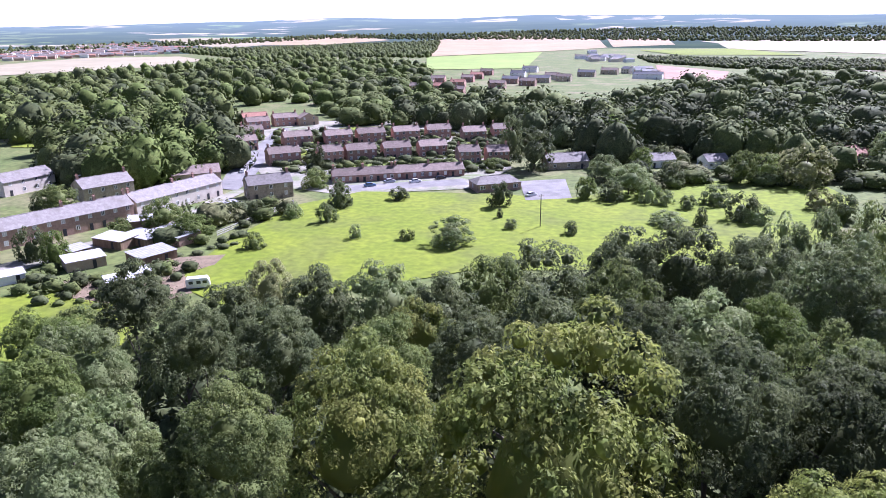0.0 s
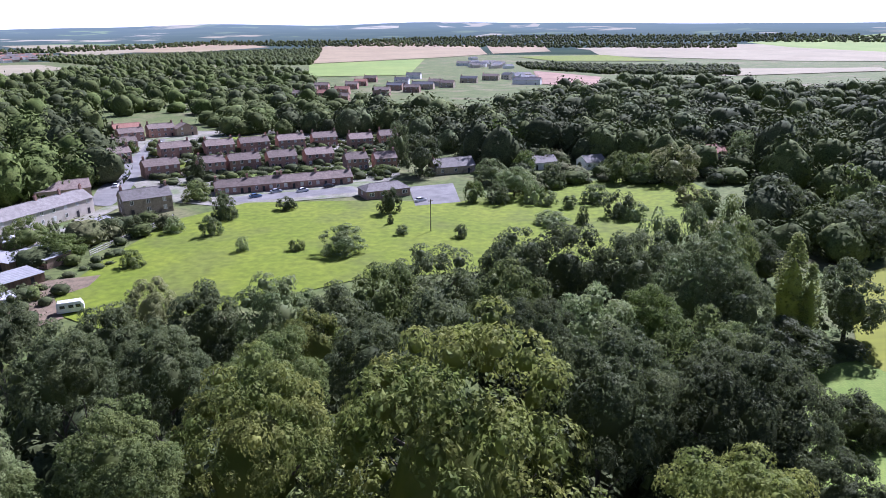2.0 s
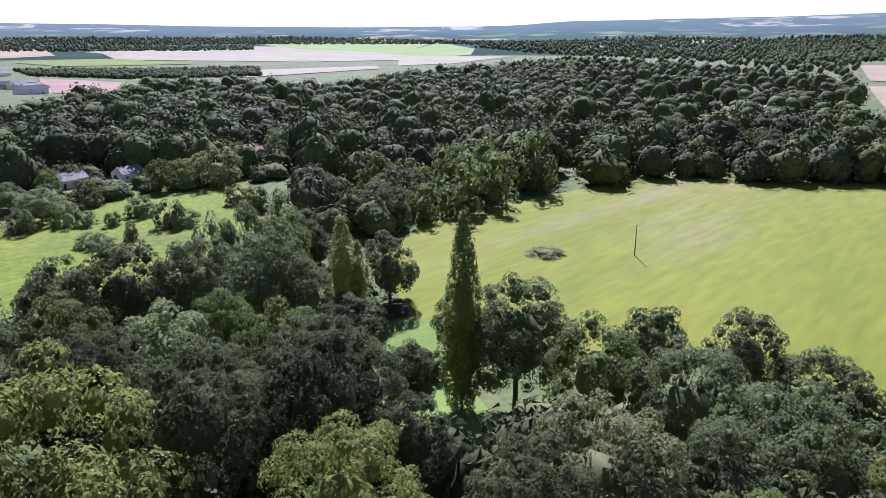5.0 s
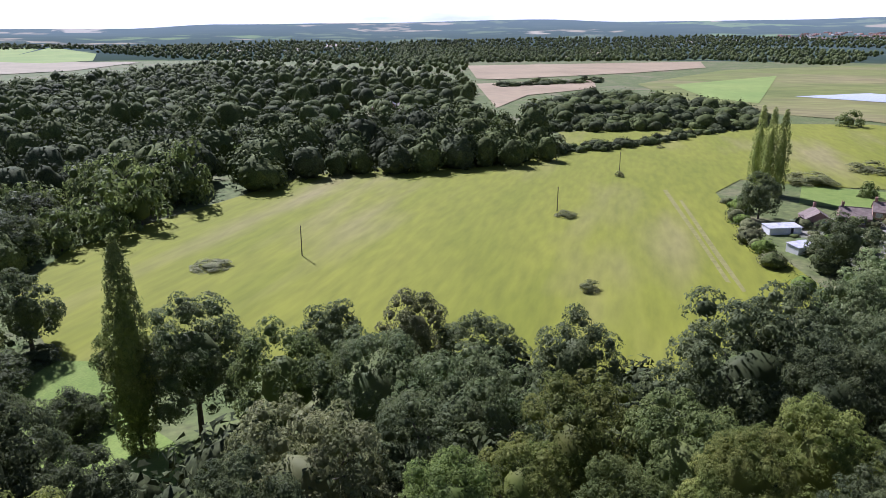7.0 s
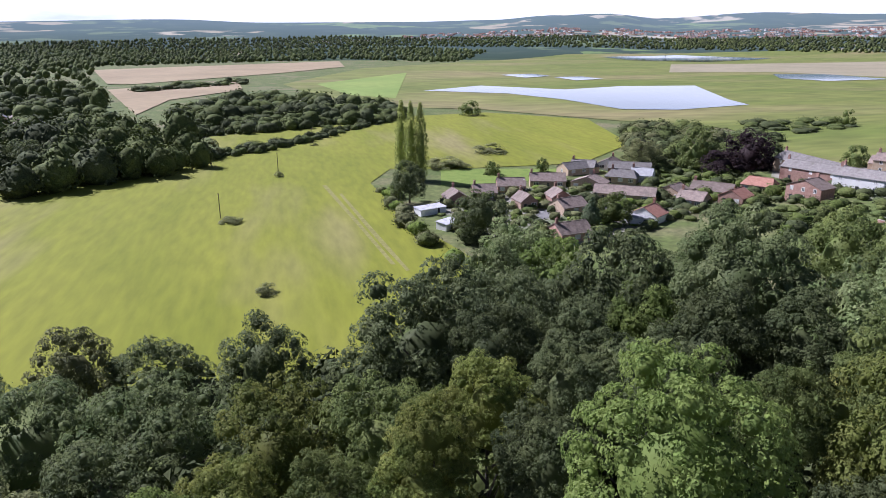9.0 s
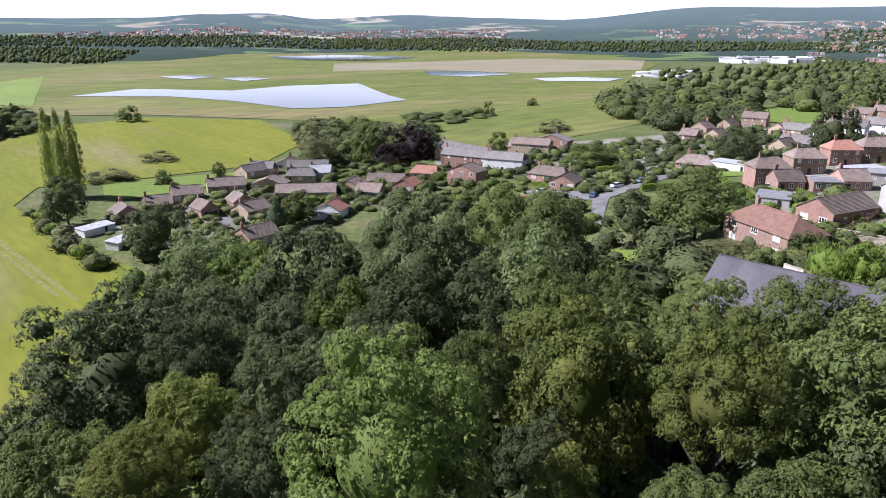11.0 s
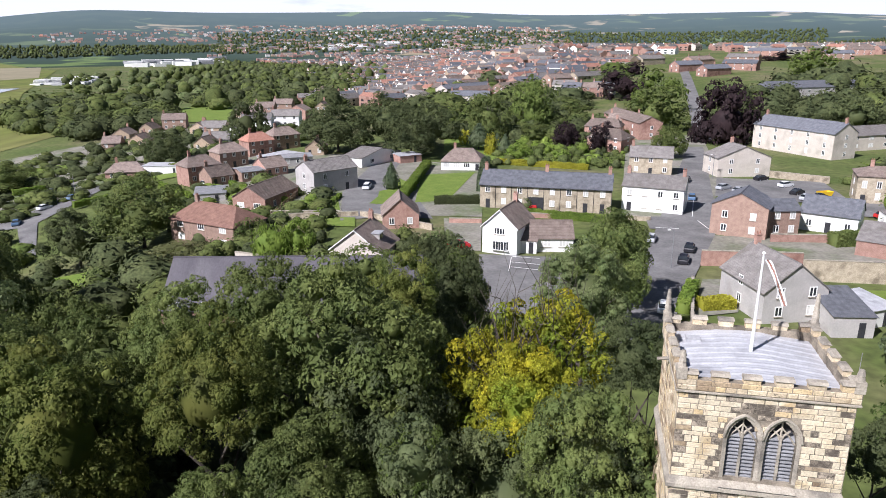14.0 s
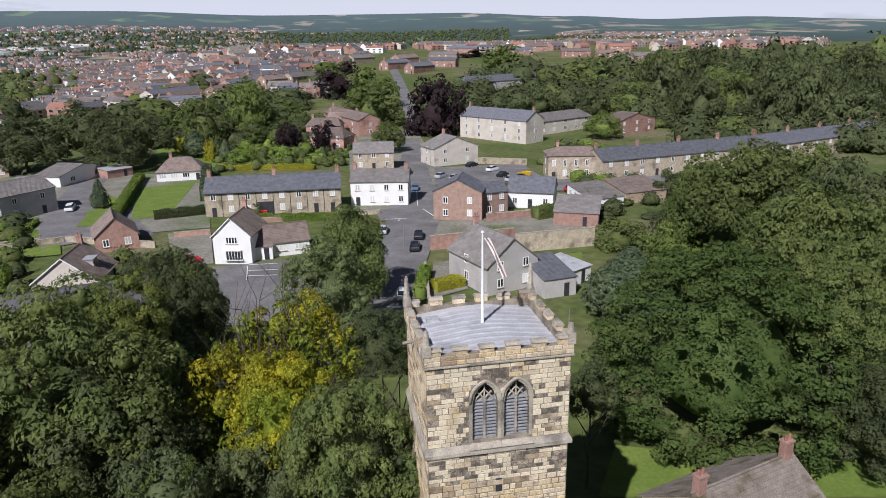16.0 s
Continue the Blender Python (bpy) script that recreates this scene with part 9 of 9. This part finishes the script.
tree("dark", 34.8, 178.9, 3.7, 4.1)
tree("syc", -48.9, 169.4, 4.2, 5.1)
tree("grey", 89.5, 188.1, 5.4, 7.1)


wood([-366.6, 584.7, -267.0, 572.2, -119.0, 417.8, -76.5, 262.4, -92.8, 230.8, -142.2, 243.6, -171.4, 288.3, -187.2, 335.8, -225.0, 352.7], 14, 10, 14, ["dark", "syc", "dark", "syc", "lime"], 1, "wood beyond the street")
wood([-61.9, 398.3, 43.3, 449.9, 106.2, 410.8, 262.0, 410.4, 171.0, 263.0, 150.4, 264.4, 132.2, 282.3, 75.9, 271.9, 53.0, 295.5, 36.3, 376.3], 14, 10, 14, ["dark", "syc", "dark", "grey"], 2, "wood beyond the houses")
wood([159.0, 198.1, 197.1, 198.2, 248.3, 178.3, 317.3, 193.6, 229.5, 137.6, 192.0, 128.6, 166.7, 125.8, 147.9, 128.4, 122.2, 128.5, 123.7, 148.1], 13, 10, 14, ["dark", "syc", "syc"], 3, "wood beside the mown field", 250.0, 7.0)
wood([114.2, 284.0, 236.8, 297.2, 469.2, 290.5, 317.3, 193.6, 250.6, 180.1, 199.9, 201.1, 160.4, 199.9, 154.7, 228.3, 136.2, 246.0], 13, 10, 14, ["dark", "syc", "syc"], 4, "wood beside the mown field", 250.0)
wood([263.7, 173.2, 326.7, 154.2, 391.6, 105.5, 446.8, 82.3, 357.4, 41.9, 304.6, 23.1, 286.9, 47.6, 264.5, 76.0, 231.0, 114.4, 204.6, 131.2], 13, 10, 14, ["dark", "syc", "syc"], 5, "wood beside the mown field", 250.0, 7.0)
wood([242.0, -31.4, 252.9, -39.2, 194.3, -38.4, 171.7, -41.5, 155.1, -46.1, 149.0, -42.9, 162.0, -37.7, 195.9, -31.8], 6, 2.5, 5, ["syc", "olive", "hedge"], 6, "hedge beside the mown field")
wood([540.8, 77.0, 696.6, 36.6, 613.2, -33.0, 569.2, -94.6, 461.1, -84.1, 442.6, -23.0, 426.5, 30.5, 418.3, 51.7], 13, 5, 11, ["dark", "syc", "syc"], 7, "trees beyond the mown field")
wood([396.3, -208.5, 362.5, -219.8, 340.6, -234.7, 252.3, -154.6, 283.6, -156.0], 9, 5, 9, ["syc", "olive", "dark"], 8, "scrub beside the marsh")
wood([364.7, -474.8, 372.2, -563.1, 213.4, -443.9, 139.5, -293.5, 172.5, -289.8, 275.3, -363.6], 13, 8, 12, ["syc", "dark"], 9, "wood beside the sports field")
wood([387.9, -227.9, 356.6, -239.4, 285.7, -228.5, 247.5, -194.1, 273.3, -181.5, 312.1, -181.5], 10, 4, 8, ["syc", "olive", "dark"], 10, "scrub beside the marsh")
far_wood("far_wood", [-349.7, 556.9, -484.0, 776.9, -402.5, 954.2, -366.1, 1282.8, -241.3, 1384.8, -16.1, 992.2, -9.9, 594.6, -144.2, 509.7, -254.9, 545.5], 16, 9, 14, ["syc", "syc", "dark", "syc", "lime"], 21, "distant mixed woodland", 600, 15)
far_wood("far_wood", [-97.9, 551.0, -48.3, 750.7, 48.8, 509.0, 114.2, 442.3, 376.4, 602.0, 272.7, 432.3, 106.2, 410.8, 41.7, 433.0, -58.6, 398.0], 15, 8, 13, ["syc", "syc", "dark", "syc", "lime"], 22, "distant mixed woodland", 480, 15)
far_wood("far_wood", [132.1, 535.4, 326.2, 706.4, 399.7, 556.2, 685.2, 611.5, 1142.2, 719.7, 469.2, 290.5, 236.8, 297.2, 117.4, 291.9, 96.4, 348.0], 15, 10, 15, ["dark", "syc", "syc"], 23, "distant mixed woodland", 650, 15)
far_wood("far_wood", [620.2, 664.8, 1211.0, 776.8, 1155.9, 538.7, 816.6, 185.3, 469.6, 98.4, 365.0, 104.7, 305.8, 144.4, 250.8, 164.7, 311.1, 300.5, 303.0, 330.0], 15, 10, 15, ["dark", "syc", "syc"], 24, "wooded hill beyond the field", 620, 15)
# Grey crowns mixed into the next three belts stand in for paling haze.
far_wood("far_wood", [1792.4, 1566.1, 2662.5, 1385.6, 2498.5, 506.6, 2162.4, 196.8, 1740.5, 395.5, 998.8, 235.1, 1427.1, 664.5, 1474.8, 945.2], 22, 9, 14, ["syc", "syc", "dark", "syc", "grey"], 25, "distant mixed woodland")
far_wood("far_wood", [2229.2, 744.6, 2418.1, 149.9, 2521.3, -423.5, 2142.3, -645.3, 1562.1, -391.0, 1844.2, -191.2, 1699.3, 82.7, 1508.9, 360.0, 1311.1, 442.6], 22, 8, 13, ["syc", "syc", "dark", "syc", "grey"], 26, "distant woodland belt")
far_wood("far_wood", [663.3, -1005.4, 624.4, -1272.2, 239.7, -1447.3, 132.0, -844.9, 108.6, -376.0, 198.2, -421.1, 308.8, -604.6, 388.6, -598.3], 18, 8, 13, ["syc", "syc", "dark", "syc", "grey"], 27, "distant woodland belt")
far_wood("far_wood", [2456.6, -1500.7, 2186.8, -1988.0, 1468.2, -2231.3, 998.3, -2515.1, 885.2, -2231.4, 1219.3, -1851.2, 1867.3, -1693.7, 2085.9, -1269.9], 28, 7, 12, ["dark", "dark", "syc"], 28, "distant woodland belt")
far_wood("far_hedge", [338.6, 1219.9, 454.9, 1101.5, 619.3, 987.7, 513.7, 816.6, 370.2, 893.4, 311.6, 1060.1], 9, 4, 7, ["dark", "dark", "syc"], 29, "dark line of distant trees")
# The grey crowns here also pale the belt in place of haze.
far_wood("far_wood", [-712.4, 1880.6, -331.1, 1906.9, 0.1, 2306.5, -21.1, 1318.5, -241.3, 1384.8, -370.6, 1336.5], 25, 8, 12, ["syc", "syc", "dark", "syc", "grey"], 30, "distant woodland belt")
far_wood("far_wood", [-848.3, -2373.7, -1361.6, -2595.7, -1817.5, -2157.4, -1677.1, -1418.7, -1095.7, -923.3, -1336.5, -1581.2, -1012.3, -1926.9], 16, 8, 13, ["dark", "dark", "syc"], 31, "distant trees on the ridge")
far_wood("town_trees", [1262.2, -3093.9, -69.9, -3296.4, -1384.3, -3209.2, -962.2, -2222.3, -47.9, -2401.6, 864.5, -2092.7], 60, 7, 12, ["dark", "syc"], 43, "distant belts of trees", 420, 15)
far_wood("far_wood", [755.4, -1822.9, 486.4, -1488.7, 304.3, -1332.8, 142.9, -762.4, 89.0, -357.4, 125.1, -350.7, 172.5, -406.1], 15, 8, 13, ["dark", "syc"], 44, "dark wood below the town", 500, 15)
far_wood("far_wood", [2695.9, 895.8, 3364.6, -300.3, 2543.6, -1555.1, 1767.1, -1770.9, 1581.7, -1588.4, 2027.7, -1243.1, 2599.4, -436.7, 2229.2, 744.6], 40, 8, 13, ["dark", "syc"], 45, "distant belts of trees", 420, 15)
far_wood("far_wood", [-1222.8, 1988.4, -991.4, 2333.0, -400.2, 2835.7, 452.2, 2613.9, 1336.3, 2153.7, 1170.8, 1883.5, 397.0, 2291.2, -361.7, 2558.1, -861.8, 2062.6, -1016.2, 1648.2], 45, 7, 12, ["dark", "syc"], 46, "distant belts of trees", 420, 15)
far_wood("far_wood", [-284.4, 2796.6, 967.0, 3034.0, 1873.6, 2623.7, 2265.2, 1439.9, 1878.5, 1190.3, 1925.6, 1733.0, 1392.4, 2306.4, 608.2, 2575.0], 45, 7, 12, ["dark", "syc"], 47, "distant belts of trees", 420, 15)
far_wood("hedgerow", [-488.6, 1996.6, -157.0, 2214.1, -146.7, 2065.7, -451.9, 1844.9], 12, 4, 7, ["dark", "syc"], 48, "hedgerow between far fields")
far_wood("hedgerow", [823.3, 154.9, 960.2, 41.8, 895.2, 32.6, 777.6, 146.7], 12, 3, 6, ["dark", "syc"], 49, "hedgerow between tan fields")
wood([-93.2, 377.5, 37.1, 382.8, 25.9, 264.2, -35.9, 248.6, -65.6, 269.3], 6, 1.4, 3.2, ["syc", "dark", "dark"], 71, "garden shrubs between the houses", 0)
wood([-103.3, 151.0, -90.7, 154.6, -82.0, 142.9, -65.4, 166.9, -57.4, 184.6, -52.1, 176.3, -60.9, 162.1, -59.3, 149.6, -60.1, 126.4, -93.4, 134.9], 4.5, 1.2, 3.0, ["syc", "dark", "dark"], 72, "garden shrubs behind the sheds", 0)
wood([-84.3, 185.1, -64.5, 210.1, -48.1, 216.9, -45.8, 205.7, -56.4, 186.9, -65.9, 168.5, -76.2, 168.9], 8, 3, 6, ["syc", "dark", "olive"], 73, "garden trees behind the street", 0)
wood([223.3, -50.0, 244.4, -106.5, 214.0, -136.7, 197.3, -147.5, 175.0, -105.4, 160.7, -71.0, 160.8, -49.3, 184.1, -44.5], 6, 1.4, 3.6, ["syc", "hedge", "dark", "olive"], 74, "garden shrubs of the close", 0)
wood([217.5, -176.8, 127.6, -166.2, 109.1, -197.1, 72.7, -247.6, 91.8, -310.9, 131.4, -333.9, 164.1, -275.2, 197.1, -242.3, 204.1, -207.5], 6, 1.4, 3.6, ["syc", "dark", "dark", "syc"], 75, "garden shrubs of the estate", 0)
wood([5.1, -280.5, -50.6, -284.6, -35.9, -202.3, 1.1, -206.0], 3.6, 1.2, 3.4, ["hedge", "syc", "dark", "syc", "syc"], 76, "bright garden shrubs", 0)
wood([64.6, -140.3, 37.4, -137.4, 27.3, -105.2, 45.8, -111.0, 54.2, -114.9], 4, 1.2, 3.6, ["syc", "dark", "dark"], 77, "garden shrubs below the drive", 0)
wood([20.3, -121.5, 9.6, -122.9, 3.4, -108.3, 10.1, -101.3, 17.6, -108.3], 4, 1.2, 3.5, ["dark", "syc"], 78, "garden shrubs beside the cottage", 0)
wood([98.6, -127.8, 56.3, -115.1, 46.5, -87.3, 60.6, -89.7, 82.6, -106.5], 8, 3, 7, ["syc", "dark", "dark"], 79, "shrubs and small trees behind the hall", 0)
wood([55.5, 281.2, 101.0, 291.8, 178.8, 273.8, 147.9, 223.7, 102.7, 236.8, 64.6, 227.9, 51.2, 247.3], 9, 3, 6, ["syc", "dark", "olive"], 80, "hedge and bushes above the meadow", 0)
wood([-240, -400, -380, -400, -420, -330, -211, -174, -175, -183, -168, -217, -196, -295], 13, 11, 16, ["dark", "syc", "dark", "dark"], 32, "tall trees behind the terrace", 380)
wood([-188.4, -196.2, -226.8, -187.0, -189.6, -155.4, -160.6, -162.0, -159.1, -184.3], 9, 5, 9, ["syc", "dark"], 33, "trees behind the stone terrace", 0)
wood([148.0, 212.3, 148.0, 175.7, 137.5, 150.3, 119.2, 136.0, 112.1, 140.9, 97.0, 133.2, 91.7, 136.5], 11, 8, 12, ["dark", "syc", "syc"], 81, "wood edge beside the glade")
wood([-219.8, -337.0, -187.2, -241.0, -192.1, -200.1, -234.5, -193.5, -195.0, -159.9, -154.7, -171.5, -147.5, -197.9, -159.0, -242.9], 10, 5, 9, ["dark", "syc", "dark"], 84, "garden trees behind the terrace", 0)
wood([308.2, -178.6, 221.9, -177.9, 154.9, -163.7, 116.3, -151.1, 93.0, -129.0, 111.4, -126.1, 163.3, -130.8, 195.1, -109.4], 6, 1.4, 4.2, ["syc", "dark", "lime", "syc"], 85, "shrubs and small trees in the gardens", 0)
wood([125.5, -208.6, 90.1, -183.3, 65.3, -181.0, 42.6, -160.9, 33.8, -134.1, 39.3, -112.1, 60.0, -126.7, 93.3, -151.4], 6, 1.2, 3.2, ["syc", "dark", "hedge", "syc"], 86, "shrubs in the village gardens", 0)
wood([-89.0, -162.3, -114.2, -160.2, -85.1, -116.9, -68.2, -114.5, -74.7, -134.7], 6, 1.5, 4.0, ["syc", "dark", "hedge"], 88, "shrubs behind the yards", 0)
far_wood("hedgerow", [339.0, 50.6, 354.0, 18.2, 482.5, -76.0, 464.1, -76.9, 338.7, 15.0, 325.2, 46.3], 5, 2, 4.5, ["dark", "syc"], 91, "hedge along the mown field")
far_wood("hedgerow", [429.5, 53.1, 460.3, -24.0, 533.4, -88.6, 515.8, -87.7, 438.3, -24.4, 408.5, 49.3], 5, 3, 6.5, ["dark", "syc", "dark"], 92, "trees along the far edge of the field")
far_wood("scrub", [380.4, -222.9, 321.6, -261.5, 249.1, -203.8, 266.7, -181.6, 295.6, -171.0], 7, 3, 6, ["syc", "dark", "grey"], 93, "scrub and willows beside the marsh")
far_wood("scrub", [391.8, -294.4, 356.1, -345.5, 309.5, -295.1, 346.9, -267.2], 12, 2, 5, ["syc", "dark"], 94, "scattered bushes on the marsh")
wood([-99.9, -192.6, -119.0, -199.7, -119.1, -187.9, -82.4, -164.2, -83.0, -179.1], 7, 3, 6, ["syc", "dark", "hedge"], 96, "small trees beside the school", 0)
wood([24.6, -308.4, -15.0, -320.9, -41.9, -290.1, -32.5, -254.7, 4.8, -256.2, 23.2, -261.0], 7, 3, 7, ["dark", "syc", "dark"], 98, "trees behind the gardens", 0)


# Added low crowns that keep the gaps in the wood dark.
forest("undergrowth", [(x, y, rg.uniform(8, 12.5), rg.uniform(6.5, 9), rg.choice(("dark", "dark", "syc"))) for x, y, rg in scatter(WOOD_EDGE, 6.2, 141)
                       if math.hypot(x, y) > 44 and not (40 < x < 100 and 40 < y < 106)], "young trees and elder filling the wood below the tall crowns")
wood([-20, -300, -60, -420, -100, -520, -40, -560, 30, -470, 60, -360, 40, -290], 15, 6, 10, ["dark", "syc", "dark", "lime"], 142, "garden trees among the hill streets", 0)
wood([-95, -300, -150, -420, -170, -440, -260, -420, -300, -400, -230, -300, -150, -255], 14, 8, 13, ["dark", "syc", "dark"], 143, "tall trees round the school", 330)


# ---- finer parts of the buildings round the church ----
def opening(ob, x, w, h, name="archway", label="dark slab for the shade inside a cart arch"):
    # No passage is cut: a dark slab on the wall imitates its shade.
    bm = bmesh.new()
    box(bm, x - w / 2, x + w / 2, -0.012, 0.05, 0, h)
    part(name, bm, DARK, ob, label)


def bay(ob, x, z, w, h):
    """A shallow bay window with a flat hood."""
    bm = bmesh.new()
    prism(bm, [(-w / 2, 0), (-w / 2 + 0.25, -0.5), (w / 2 - 0.25, -0.5), (w / 2, 0)], z + h, z + h + 0.14, pose(x, -0.02, 0))
    hood = part("bay_hood", bm, WHITE, ob)
    bm = bmesh.new()
    prism(bm, [(-w / 2 + 0.05, 0), (-w / 2 + 0.28, -0.42), (w / 2 - 0.28, -0.42), (w / 2 - 0.05, 0)], z, z + h - 0.003, pose(x, -0.02, 0))
    part("bay_glass", bm, GLASS, hood)
    for k in range(6):
        u = -w / 2 + 0.28 + (w - 0.56) * k / 5
        bm = bmesh.new()
        box(bm, x + u - 0.03, x + u + 0.03, -0.49, -0.44, z, z + h - 0.003)
        part("glazing_bar", bm, WHITE, hood)
    bm = bmesh.new()
    box(bm, x - w / 2 - 0.05, x + w / 2 + 0.05, -0.55, -0.024, z - 0.12, z - 0.003)
    part("bay_sill", bm, WHITE, hood)


def bargeboards(ob, w, d, eave, rise, material=None):
    """White boards along the front gable of a roof whose ridge runs back."""
    for s in (-1, 1):
        bm = bmesh.new()
        a, b = Vector((s * (w / 2 + 0.3), -0.26, eave - 0.3 * rise / (w / 2))), Vector((0, -0.26, eave + rise))
        v = [bm.verts.new(p) for p in (a, b, b + Vector((0, 0, 0.2)), a + Vector((0, 0, 0.2)))]
        u = [bm.verts.new(q.co + Vector((0, -0.06, 0))) for q in v]
        bm.faces.new(v), bm.faces.new(u[::-1])
        for i in range(4):
            bm.faces.new((v[i], u[i], u[(i + 1) % 4], v[(i + 1) % 4]))
        bmesh.ops.recalc_face_normals(bm, faces=bm.faces[:])
        part("bargeboard", bm, material or WHITE, ob)


pub = bpy.data.objects["pub"]
bargeboards(pub, 6.4, 9, 4.9, 3.0)
bay(pub, 0.2, 0.9, 3.0, 1.5)
terrace = bpy.data.objects["terrace"]
opening(terrace, 0.2 - 28.7 / 2 + 28.7 * 0.43, 3.4, 2.9)
for k in range(7):
    bm = bmesh.new()
    px = -28.7 / 2 + 28.7 * (k + 0.98) / 8
    rod(bm, (px, -0.06, 0), (px, -0.06, 5.2), 0.05, 0.05, 6)
    part("drainpipe", bm, DARK, terrace)
bm = bmesh.new()
rod(bm, (-14.3, -0.36, 5.12), (14.3, -0.36, 5.12), 0.08, 0.08, 6)
part("gutter", bm, DARK, terrace)
cottage = bpy.data.objects["cottage.001"]
bargeboards(cottage, 9.3, 9, 2.8, 3.6)


def dormer(ob, x, y, z, rot):
    bm = bmesh.new()
    box(bm, -1.0, 1.0, -0.9, 0.9, 0, 1.25, pose(x, y, z, 0, 0, rot))
    dm = part("dormer", bm, GREYR, ob, "flat-roofed white dormer window")
    bm = bmesh.new()
    box(bm, -1.15, 1.15, -1.05, 1.0, 1.25, 1.36, pose(x, y, z, 0, 0, rot))
    part("dormer_roof", bm, FELT, dm)
    bm = bmesh.new()
    box(bm, -0.8, 0.8, -0.93, -0.903, 0.25, 1.1, pose(x, y, z, 0, 0, rot))
    part("pane", bm, GLASS, dm)


dormer(cottage, 2.3, 4.2, 3.9, 90)
